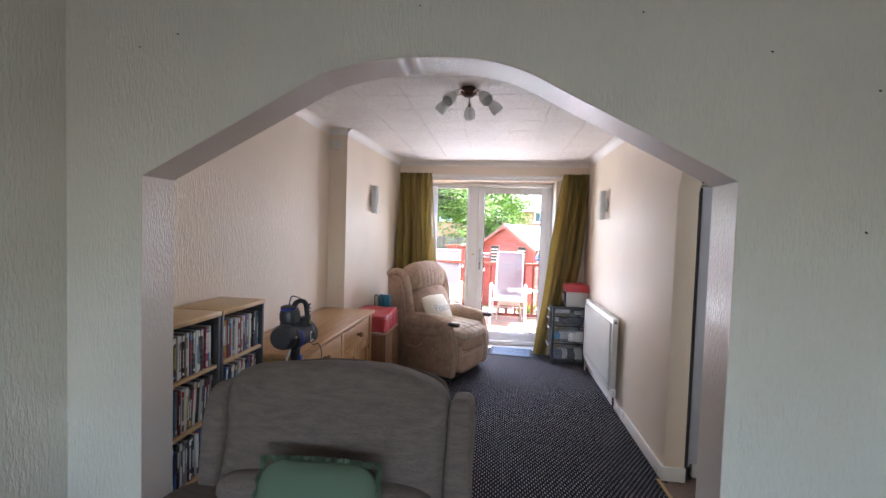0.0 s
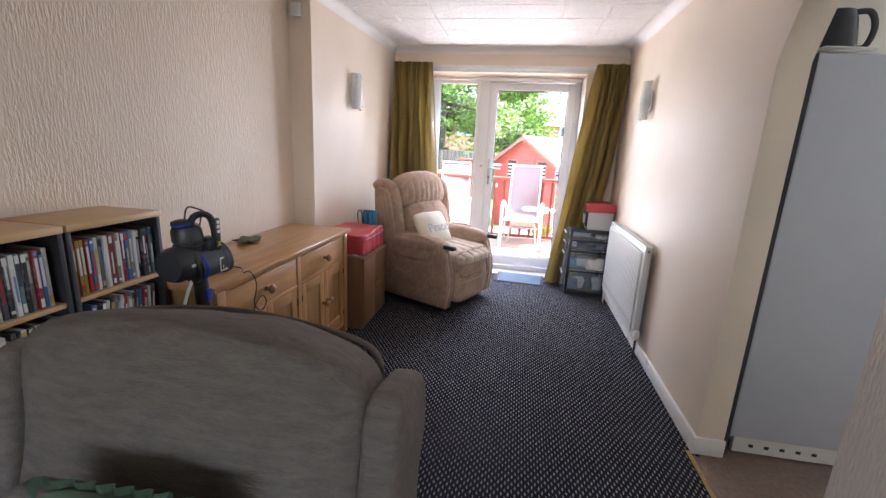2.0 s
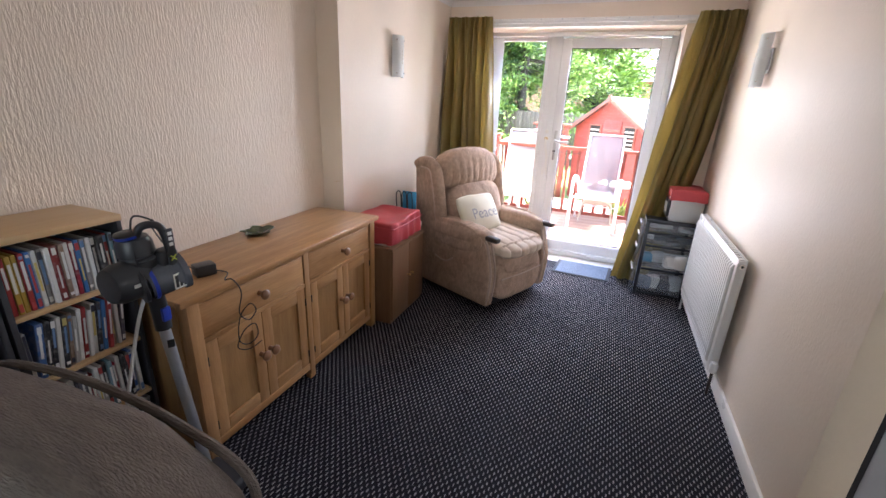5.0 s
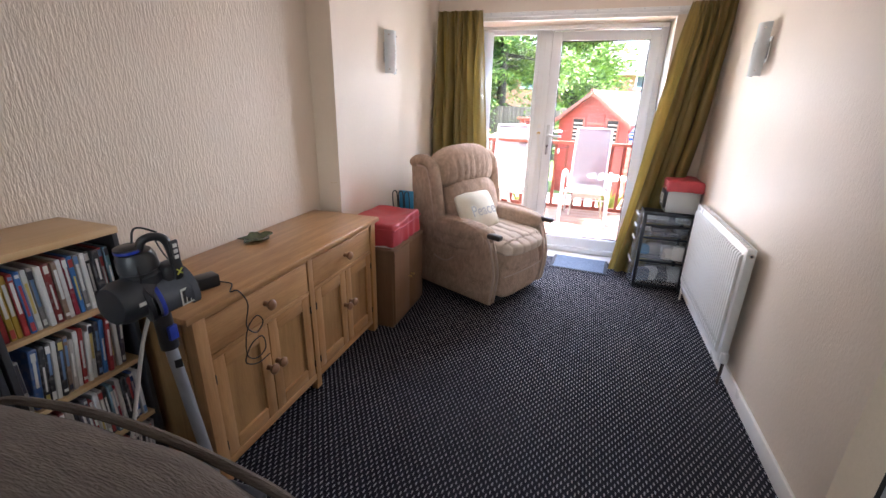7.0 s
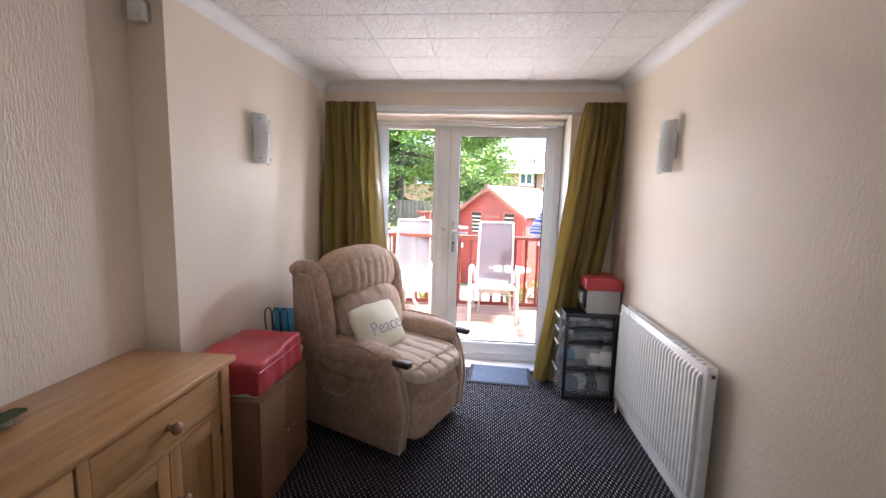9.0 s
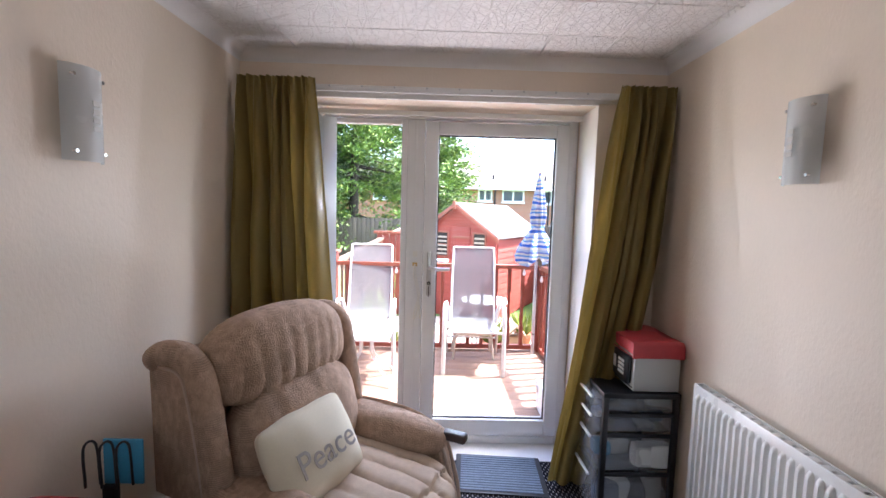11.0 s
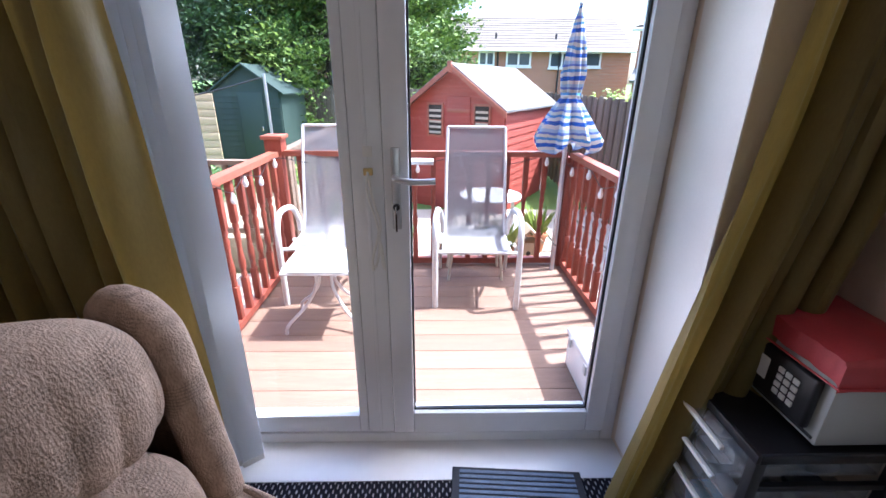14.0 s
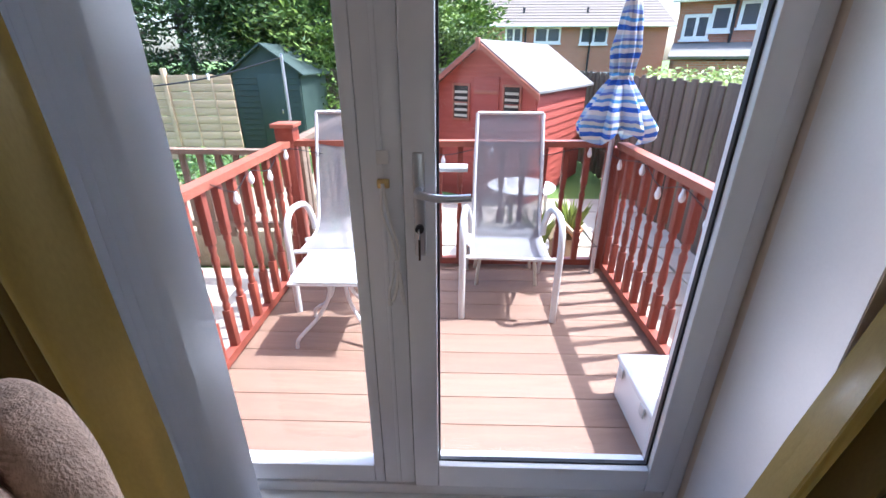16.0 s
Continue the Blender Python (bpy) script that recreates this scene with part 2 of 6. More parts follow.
def chenille(name, colour):
    """Upholstery with a fine pile, broken up by square patches of dark ribbing."""
    m = plain(name, colour, 0.95, var=0.30, scale=45, fine=230, relief=1.0, dist=0.005, stretch=(1, 1, 0.6))
    t = m.node_tree
    b = t.nodes["Principled BSDF"]
    v = coords(t, (1, 1, 1))
    vo = add(t, "ShaderNodeTexVoronoi", Scale=15.0, Randomness=0.75)
    vo.distance = "CHEBYCHEV"
    t.links.new(v, vo.inputs["Vector"])
    cell = t.nodes.new("ShaderNodeSeparateColor")
    t.links.new(vo.outputs["Color"], cell.inputs[0])
    sep = t.nodes.new("ShaderNodeSeparateXYZ")
    t.links.new(v, sep.inputs[0])
    rib = maths(t, "SINE", maths(t, "MULTIPLY_ADD", noise_tex(t, v, 90.0, 2.0), 5.0, maths(t, "MULTIPLY", sep.outputs[2], 2 * math.pi / 0.0065)))
    mask = maths(t, "MULTIPLY", maths(t, "GREATER_THAN", cell.outputs[0], 0.60), maths(t, "GREATER_THAN", rib, 0.1))
    old = b.inputs["Base Color"].links[0].from_socket
    t.links.new(mixc(t, maths(t, "MULTIPLY", mask, 0.42), old, shade(colour, 0.42)), b.inputs["Base Color"])
    return m


M["beige_fabric"] = chenille("beige_patched_chenille", (0.45, 0.315, 0.225))
M["seat_pad"] = plain("cream_seat_pad", (0.58, 0.47, 0.37), 0.95, var=0.12, scale=40, fine=260, relief=0.5)
M["piping"] = plain("beige_piping", (0.50, 0.38, 0.30), 0.9)
M["green"] = plain("sage_green_velvet", (0.11, 0.165, 0.112), 0.9, var=0.12, scale=5, fine=300, relief=0.3)
M["cream_cushion"] = plain("cream_cushion_fabric", (0.72, 0.66, 0.52), 0.9, var=0.06)
M["silver"] = plain("silver_stitching", (0.36, 0.35, 0.34), 0.35, 0.6)
M["dark_wood"] = plain("dark_brown_wood", (0.035, 0.022, 0.018), 0.35, var=0.3)
M["curtain"] = plain("olive_satin_curtain", (0.33, 0.25, 0.082), 0.38, var=0.2, scale=9, fine=180, relief=0.3, stretch=(1, 1, 0.35))


def see_light(m, share, colour):
    """Let some light through a cloth: a translucent share behind its surface."""
    t = m.node_tree
    out = t.nodes["Material Output"]
    tl = t.nodes.new("ShaderNodeBsdfTranslucent")
    tl.inputs["Color"].default_value = (*colour, 1)
    mx = t.nodes.new("ShaderNodeMixShader")
    mx.inputs[0].default_value = share
    t.links.new(t.nodes["Principled BSDF"].outputs[0], mx.inputs[1])
    t.links.new(tl.outputs[0], mx.inputs[2])
    t.links.new(mx.outputs[0], out.inputs["Surface"])


see_light(M["curtain"], 0.06, (0.48, 0.39, 0.11))
M["red_cloth"] = plain("red_nylon", (0.50, 0.055, 0.065), 0.5, var=0.15, scale=14, fine=200, relief=0.3)
M["frost"] = plain("frosted_lamp_glass", (0.88, 0.89, 0.88), 0.25, var=0.02, relief=0)
M["rad"] = plain("radiator_enamel", (0.80, 0.79, 0.76), 0.3, var=0.04, relief=0.03)
M["black_plastic"] = plain("black_plastic", (0.018, 0.018, 0.022), 0.35, var=0.2, relief=0.05)
M["grey_plastic"] = plain("dark_grey_plastic", (0.032, 0.034, 0.04), 0.35, var=0.15, relief=0.04)
M["smoke"] = plain("smoky_plastic", (0.10, 0.105, 0.125), 0.15, var=0.15, relief=0.0)
M["blue_plastic"] = plain("blue_plastic", (0.02, 0.05, 0.42), 0.3, relief=0)
M["steel_tube"] = plain("brushed_tube", (0.55, 0.57, 0.62), 0.3, 0.7, var=0.06, relief=0.05)
M["white_plastic"] = plain("white_plastic", (0.78, 0.77, 0.74), 0.4, var=0.05, relief=0.03)
M["safe_grey"] = plain("light_grey_safe", (0.52, 0.53, 0.52), 0.35, var=0.05, relief=0.1)
M["mat_blue"] = plain("grey_blue_ribbed_mat", (0.16, 0.20, 0.27), 0.85, var=0.2, scale=30)
M["leaf_yellow"] = plain("yellow_green_print", (0.55, 0.60, 0.08), 0.4, relief=0)
M["paper"] = plain("paper", (0.75, 0.74, 0.70), 0.8, var=0.05)


# ---- building helpers ----
def thing(name, m, label, category, group="", kind=""):
    ob = new(name)
    ob.empty_display_size = 0.1
    ob.matrix_world = m
    return tagged(ob, label, category, group, kind)


def mesh_of(name, bm, material, smooth=True):
    me = bpy.data.meshes.new(name)
    bm.normal_update()
    bm.to_mesh(me)
    bm.free()
    for mt in (material if isinstance(material, (list, tuple)) else [material]):
        me.materials.append(mt)
    if smooth:
        me.polygons.foreach_set("use_smooth", [True] * len(me.polygons))
        me.set_sharp_from_angle(angle=radians(38))
    return me


def part(name, bm, material, parent, label="", m=None):
    ob = new(name, bm if isinstance(bm, bpy.types.Mesh) else mesh_of(name, bm, material))
    ob.parent = parent
    if m is not None:
        ob.matrix_basis = m
    return tagged(ob, label) if label else ob


def whole(name, bm, material, label, category, m=None, group="", kind=""):
    ob = new(name, bm if isinstance(bm, bpy.types.Mesh) else mesh_of(name, bm, material))
    if m is not None:
        ob.matrix_world = m
    return tagged(ob, label, category, group, kind)


def box(x0, x1, y0, y1, z0, z1, bevel=0.0, seg=2, bm=None):
    out = bm or bmesh.new()
    got = bmesh.ops.create_cube(out, size=1.0, matrix=Matrix.LocRotScale(((x0 + x1) / 2, (y0 + y1) / 2, (z0 + z1) / 2), None, (abs(x1 - x0), abs(y1 - y0), abs(z1 - z0))))
    if bevel:
        es = list({e for v in got["verts"] for e in v.link_edges})
        bmesh.ops.bevel(out, geom=es, offset=bevel, segments=seg, profile=0.5, affect="EDGES")
    return out


def cyl(a, b, r, r2=None, n=16, bm=None):
    out = bm or bmesh.new()
    a, b = Vector(a), Vector(b)
    d = b - a
    m = Matrix.Translation((a + b) / 2) @ d.to_track_quat("Z", "Y").to_matrix().to_4x4()
    bmesh.ops.create_cone(out, cap_ends=True, segments=n, radius1=r, radius2=r if r2 is None else r2, depth=d.length, matrix=m)
    return out


def ball(c, r, bm=None, squash=(1, 1, 1), n=12):
    out = bm or bmesh.new()
    bmesh.ops.create_uvsphere(out, u_segments=n, v_segments=max(6, n // 2), radius=r, matrix=Matrix.LocRotScale(c, None, squash))
    return out


def lathe(profile, n=16, bm=None, m=None):
    """A turned shape from (radius, height) pairs round z."""
    out = bm or bmesh.new()
    rings = []
    for r, z in profile:
        ring = []
        for i in range(n):
            a = 2 * math.pi * i / n
            p = Vector((r * math.cos(a), r * math.sin(a), z))
            ring.append(out.verts.new(m @ p if m else p))
        rings.append(ring)
    for lo, hi in zip(rings, rings[1:]):
        for i in range(n):
            out.faces.new((lo[i], lo[(i + 1) % n], hi[(i + 1) % n], hi[i]))
    out.faces.new(rings[0][::-1])
    out.faces.new(rings[-1])
    return out


def smooth_line(points, steps=6):
    """Catmull-Rom points through the given ones."""
    ps = [Vector(p) for p in points]
    ps = [ps[0] * 2 - ps[1], *ps, ps[-1] * 2 - ps[-2]]
    out = []
    for i in range(1, len(ps) - 2):
        a, b, c, d = ps[i - 1:i + 3]
        for k in range(steps):
            u = k / steps
            out.append(0.5 * (2 * b + (c - a) * u + (2 * a - 5 * b + 4 * c - d) * u * u + (3 * b - a - 3 * c + d) * u ** 3))
    return out + [ps[-2]]


def tube(points, r, n=8, steps=6, bm=None, flat=1.0):
    out = bm or bmesh.new()
    line = smooth_line(points, steps) if steps else [Vector(p) for p in points]
    rings, side = [], None
    for i, p in enumerate(line):
        d = (line[min(i + 1, len(line) - 1)] - line[max(i - 1, 0)]).normalized()
        if side is None:
            side = d.orthogonal().normalized()
        side = (side - d * side.dot(d)).normalized()
        up = d.cross(side)
        rings.append([out.verts.new(p + r * (math.cos(a) * side + flat * math.sin(a) * up)) for a in (2 * math.pi * k / n for k in range(n))])
    for lo, hi in zip(rings, rings[1:]):
        for k in range(n):
            out.faces.new((lo[k], lo[(k + 1) % n], hi[(k + 1) % n], hi[k]))
    out.faces.new(rings[0][::-1])
    out.faces.new(rings[-1])
    return out


def prism(outline, depth, axis="y", at=0.0, bevel=0.0, bm=None):
    """An outline in the plane across axis (pairs of the two other axes in order x, y, z), made depth thick from at."""
    out = bm or bmesh.new()

    def place(p, d):
        return {"x": (d, p[0], p[1]), "y": (p[0], d, p[1]), "z": (p[0], p[1], d)}[axis]
    lo = [out.verts.new(place(p, at)) for p in outline]
    hi = [out.verts.new(place(p, at + depth)) for p in outline]
    n = len(outline)
    fs = [out.faces.new(lo), out.faces.new(hi[::-1])]
    for i in range(n):
        fs.append(out.faces.new((lo[(i + 1) % n], lo[i], hi[i], hi[(i + 1) % n])))
    bmesh.ops.recalc_face_normals(out, faces=fs)
    if bevel:
        bmesh.ops.bevel(out, geom=list({e for f in fs[:2] for e in f.edges}), offset=bevel, segments=2, profile=0.5, affect="EDGES")
    return out


def pad(sx, sy, sz, power=4.0, n=14, crumple=0.0, freq=6.0, seed=0.0, m=None, bm=None, pillow=0.0):
    """A stuffed, rounded block sx by sy by sz round its middle, with slight uneven folds; pillow thins it towards its seams."""
    out = bm or bmesh.new()
    tmp = bmesh.new()
    bmesh.ops.create_cube(tmp, size=2.0)
    bmesh.ops.subdivide_edges(tmp, edges=tmp.edges[:], cuts=n, use_grid_fill=True)
    new_of = {}
    for v in tmp.verts:
        p = v.co.copy()
        l = (abs(p.x) ** power + abs(p.y) ** power + abs(p.z) ** power) ** (1 / power)
        p /= l
        if pillow:
            k = (1 - abs(p.x) ** 3.2) * (1 - abs(p.y) ** 3.2)
            p.z *= pillow + (1 - pillow) * max(0.0, k) ** 0.6
        q = Vector((p.x * sx / 2, p.y * sy / 2, p.z * sz / 2))
        if crumple:
            q += p.normalized() * crumple * noise.noise(q * freq + Vector((seed, seed * 0.7, 0)))
        new_of[v] = out.verts.new(m @ q if m else q)
    for f in tmp.faces:
        out.faces.new([new_of[v] for v in f.verts])
    tmp.free()
    return out


def bar(p, q, w, h, bm=None, up=(0, 0, 1)):
    """A square bar from p to q, w wide and h high."""
    out = bm or bmesh.new()
    p, q = Vector(p), Vector(q)
    d = (q - p).normalized()
    s = d.cross(Vector(up)).normalized()
    u = s.cross(d)
    m = Matrix((s, d, u)).transposed().to_4x4()
    m.translation = (p + q) / 2
    bmesh.ops.create_cube(out, size=1.0, matrix=m @ Matrix.Diagonal((w, (q - p).length, h, 1)))
    return out


def letters(text, size, material, parent, m, name="lettering"):
    cu = bpy.data.curves.new(name, "FONT")
    cu.body, cu.size, cu.extrude, cu.align_x, cu.align_y = text, size, 0.0006, "CENTER", "CENTER"
    tmp = bpy.data.objects.new(name, cu)
    me = bpy.data.meshes.new_from_object(tmp)
    me.materials.clear()
    me.materials.append(material)
    bpy.data.objects.remove(tmp)
    ob = new(name, me)
    ob.parent = parent
    ob.matrix_basis = m
    return ob


def rot(x=0, y=0, z=0):
    return pose(0, 0, 0, x, y, z)


def at(x, y, z, rx=0, ry=0, rz=0):
    return pose(x, y, z, rx, ry, rz)


# ---- the rooms ----
XL, XP, XQ, XR = -1.43, -1.262, -1.178, 1.225      # recess wall, stepped-out wall (near and far end), right wall
Y0, Y1, YP, YB, YW = 1.59, 1.735, 3.985, 5.72, 6.12
CEIL = 2.45


def setting(name, bm, material, label, category):
    return whole(name, bm, material, label, category, kind="structure")


ARCH = [(-1.125, 0.0), (-1.125, 1.692), *[(p.x, p.y) for p in smooth_line([(-0.60, 1.965, 0), (-0.46, 2.035, 0), (-0.30, 2.072, 0), (-0.13, 2.085, 0), (0.05, 2.075, 0), (0.20, 2.035, 0), (0.34, 1.962, 0)], 4)], (0.838, 1.70), (0.838, 0.0)]
setting("wall_arch", prism([(-1.58, 0), *ARCH, (2.6, 0), (2.6, CEIL), (-1.58, CEIL)], Y1 - Y0, "y", Y0), M["wall_living"], "cream papered wall with a wide angled archway", "wall")
# the gloss-painted lining of the arch, a thin skin just proud of the wall's edge
lining = bmesh.new()
for (ax, az), (bx, bz) in zip(ARCH, ARCH[1:]):
    d = Vector((bx - ax, 0, bz - az)).normalized()
    nrm = Vector((d.z, 0, -d.x)) * 0.004
    q = [Vector((ax, Y0 - 0.002, az)), Vector((bx, Y0 - 0.002, bz)), Vector((bx, Y1 + 0.002, bz)), Vector((ax, Y1 + 0.002, az))]
    vs = [lining.verts.new(p) for p in q] + [lining.verts.new(p + nrm) for p in q]
    for f in ((0, 1, 2, 3), (7, 6, 5, 4), (0, 4, 5, 1), (1, 5, 6, 2), (2, 6, 7, 3), (3, 7, 4, 0)):
        lining.faces.new([vs[i] for i in f])
bmesh.ops.remove_doubles(lining, verts=lining.verts[:], dist=0.0005)
bmesh.ops.recalc_face_normals(lining, faces=lining.faces[:])
setting("arch_lining", lining, M["arch_gloss"], "gloss-painted inner face of the archway", "archway")
setting("wall_left", box(-1.58, XL, Y1, YP, 0, CEIL), M["wall"], "cream embossed wallpaper on the recessed wall", "wall")
setting("wall_left_step", prism([(-1.58, YP), (XP, YP), (XQ, YB), (-1.58, YB)], CEIL, "z", 0, 0.0), M["wall_stipple"], "cream papered wall that steps out into the room", "wall")
OL, OR, OT = -1.02, 0.842, 2.205
wb = box(-1.58, OL, YB, YW, 0, CEIL)
box(OR, 1.4, YB, YW, 0, CEIL, bm=wb)
box(OL, OR, YB, YW, OT, CEIL, bm=wb)
setting("wall_back", wb, M["wall_stipple"], "cream end wall round the patio door opening", "wall")
wo = box(-4.0, OL, YW, YW + 0.1, -0.6, 5.2)
box(OR, 4.0, YW, YW + 0.1, -0.6, 5.2, bm=wo)
box(OL, OR, YW, YW + 0.1, OT, 5.2, bm=wo)
M["brick"] = brick_wall_material()
setting("wall_outside", wo, M["brick"], "red brick outer wall of the house", "wall")
KARCH = [(1.76, 0), (1.76, 1.80), (1.86, 2.02), (1.97, 2.10), (2.77, 2.10), (2.915, 2.03), (3.01, 1.81), (3.01, 0)]
setting("wall_right", prism([(Y1, 0), *KARCH, (YB, 0), (YB, CEIL), (Y1, CEIL)], 0.125, "x", XR, 0.004), M["wall_stipple"], "cream papered side wall with an arched way to the kitchen", "wall")
setting("reveal_trim", box(OL, OR, YB - 0.006, YB + 0.02, OT - 0.004, OT + 0.035, 0.003), M["white_paint"], "white painted edge over the door opening", "trim")
rv = box(OR - 0.003, OR + 0.004, YB + 0.002, YW - 0.1, 0.03, OT - 0.002)
setting("reveal_right", rv, M["coving"], "smooth white door reveal", "trim")
# floors
setting("floor", box(-1.58, 1.195, -3.2, 5.845, -0.1, 0.0), M["carpet"], "dark flecked ribbed carpet", "carpet")
setting("floor_kitchen", box(1.195, 3.7, 0.9, 3.9, -0.1, -0.004), M["vinyl"], "brown patterned vinyl kitchen floor", "floor")
setting("floor_living", box(1.195, 2.6, -3.2, 0.9, -0.1, 0.0), M["carpet"], "dark flecked carpet of the front room", "carpet")
setting("floor_edge", box(1.195, 1.25, 2.985, 5.845, -0.1, -0.001), M["carpet"], "dark flecked ribbed carpet along the wall", "carpet")
setting("threshold_strip", box(1.188, 1.208, Y1, 3.01, -0.002, 0.005, 0.001), M["brass"], "worn brass threshold strip", "trim")
setting("door_sill_floor", box(OL, OR, 5.845, 6.055, -0.1, 0.003, 0.001), M["upvc"], "white door threshold board", "trim")
# ceilings
tiles = bmesh.new()
PITCH = 0.33
for i in range(-5, 6):
    for j in range(0, 14):
        x0, y0 = -0.19 + i * PITCH, Y1 + 0.02 + j * PITCH
        x1, y1 = min(x0 + PITCH, XR), min(y0 + PITCH, YB)
        x0 = max(x0, XL)
        if x1 - x0 > 0.02 and y1 - y0 > 0.02:
            b = 0.0045
            prism([(x0 + b, y0 + b), (x1 - b, y0 + b), (x1 - b, y1 - b), (x0 + b, y1 - b)], 0.009, "z", CEIL - 0.010, bm=tiles)
box(-1.58, 1.4, Y1, YW, CEIL - 0.0025, CEIL + 0.12, bm=tiles)
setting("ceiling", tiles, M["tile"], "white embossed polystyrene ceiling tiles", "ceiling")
setting("ceiling_living", box(-1.58, 2.6, -3.2, Y0, CEIL, CEIL + 0.1), M["plaster"], "white front room ceiling", "ceiling")
setting("ceiling_kitchen", box(1.345, 3.7, 0.9, 3.9, 2.35, 2.45), M["plaster"], "white kitchen ceiling", "ceiling")


def cove(name, a, b, inward, size=0.06, z=CEIL - 0.010):
    """Concave coving from a to b (x, y), which stands out towards inward."""
    bm = bmesh.new()
    n = Vector((*inward, 0))
    prof = [Vector((0, 0, 0)), *[Vector((size * (1 - math.sin(u)), 0, -size * (1 - math.cos(u)))) for u in (math.pi / 2 * k / 5 for k in range(6))]]
    ends = []
    for p in (a, b):
        ends.append([bm.verts.new(Vector((p[0], p[1], z)) + n * q.x + Vector((0, 0, q.z))) for q in prof])
    k = len(prof)
    for i in range(k):
        bm.faces.new((ends[0][i], ends[0][(i + 1) % k], ends[1][(i + 1) % k], ends[1][i]))
    bm.faces.new(ends[0])
    bm.faces.new(ends[1][::-1])
    bmesh.ops.recalc_face_normals(bm, faces=bm.faces[:])
    return setting(name, bm, M["coving"], "white concave plaster coving", "coving")


cove("coving_left", (XL, Y1), (XL, YP), (1, 0))
cove("coving_step", (XL, YP), (XP, YP), (0, -1))
cove("coving_left_far", (XP, YP), (XQ, YB), (1, -0.05))
cove("coving_back", (XQ, YB), (XR, YB), (0, -1))
cove("coving_right", (XR, Y1), (XR, YB), (-1, 0))
cove("coving_living", (-1.43, Y0), (2.6, Y0), (0, -1), 0.085, CEIL)
cove("coving_living_side", (-1.43, -3.2), (-1.43, Y0), (1, 0), 0.085, CEIL)


def skirting(name, x0, x1, y0, y1):
    setting(name, box(x0, x1, y0, y1, 0, 0.092, 0.006), M["white_paint"], "white gloss skirting board", "skirting")


skirting("baseboard_right", XR - 0.017, XR, 3.01, YB)
skirting("baseboard_nib", XR - 0.017, XR + 0.128, 2.992, 3.01)
skirting("baseboard_left", XL, XL + 0.017, Y1, YP)
setting("baseboard_left_far", prism([(XP, YP), (XP + 0.017, YP), (XQ + 0.017, YB), (XQ, YB)], 0.092, "z", 0), M["white_paint"], "white gloss skirting board", "skirting")
skirting("baseboard_back", OR, XR - 0.017, YB - 0.017, YB)
# front room shell, with its window opening behind the walk
setting("wall_living_left", box(-1.58, -1.43, -3.2, Y0, 0, CEIL), M["wall_living"], "cream papered front room wall", "wall")
setting("wall_living_right", box(2.6, 2.75, -3.2, 1.0, 0, CEIL), M["wall_living"], "cream papered front room wall", "wall")
wf = box(-1.58, -0.9, -3.35, -3.2, 0, CEIL)
box(1.5, 2.75, -3.35, -3.2, 0, CEIL, bm=wf)
box(-0.9, 1.5, -3.35, -3.2, 0, 0.75, bm=wf)
box(-0.9, 1.5, -3.35, -3.2, 2.15, CEIL, bm=wf)
setting("wall_living_front", wf, M["wall_living"], "cream front room wall with a window opening", "wall")
# kitchen shell
setting("wall_kitchen_end", box(3.6, 3.75, 0.9, 3.9, 0, 2.4), M["wall_kitchen"], "cream kitchen wall", "wall")
setting("wall_kitchen_back", box(1.345, 3.6, 3.75, 3.9, 0, 2.4), M["wall_kitchen"], "cream kitchen wall", "wall")
setting("wall_kitchen_front", box(1.345, 3.6, 0.9, 1.05, 0, 2.4), M["wall_kitchen"], "cream kitchen wall", "wall")

# ---- patio door and window ----
YF = 6.045      # inner face of the frame
door_1 = thing("door_1", Matrix(), "white plastic framed patio door with side window, closed", "patio door", kind="structure")


def frame_bars(name, x0, x1, z0, z1, w, y0, y1, parent, wb_=None, wt=None):
    wb_, wt = wb_ or w, wt or w
    for nm, b in ((name + "_stile", (x0, x0 + w, z0, z1)), (name + "_stile", (x1 - w, x1, z0, z1)), (name + "_rail", (x0 + w, x1 - w, z0, z0 + wb_)), (name + "_rail", (x0 + w, x1 - w, z1 - wt, z1))):
        part(nm, box(b[0], b[1], y0, y1, b[2], b[3], 0.006), M["upvc"], parent)


frame_bars("frame", OL, OR - 0.004, 0.003, OT - 0.002, 0.058, YF, YF + 0.075, door_1, 0.05, 0.04)
part("mullion", box(-0.262, -0.150, YF + 0.001, YF + 0.074, 0.062, OT - 0.042, 0.006), M["upvc"], door_1)
part("mullion_bead", box(-0.215, -0.200, YF - 0.004, YF, 0.07, OT - 0.05, 0.002), M["upvc"], door_1)
sash = thing("door_sash", Matrix(), "", "")
sash.parent = door_1
for b in ((-0.148, -0.060, 0.066, 2.152), (0.700, 0.782, 0.066, 2.152)):
    part("sash_stile", box(b[0], b[1], YF - 0.014, YF + 0.06, b[2], b[3], 0.007), M["upvc"], sash)
for b in ((0.066, 0.176), (2.070, 2.152)):
    part("sash_rail", box(-0.060, 0.700, YF - 0.014, YF + 0.06, b[0], b[1], 0.007), M["upvc"], sash)
for nm, x0, x1, z0, z1 in (("pane", -0.064, 0.704, 0.172, 2.074), ):
    part(nm, box(x0, x1, YF + 0.028, YF + 0.034, z0, z1), M["glass"], sash).visible_shadow = False
for b in ((-0.060, -0.053, 0.176, 2.070), (0.693, 0.700, 0.176, 2.070)):
    part("glazing_seal", box(b[0], b[1], YF + 0.010, YF + 0.026, b[2], b[3]), M["seal"], sash)
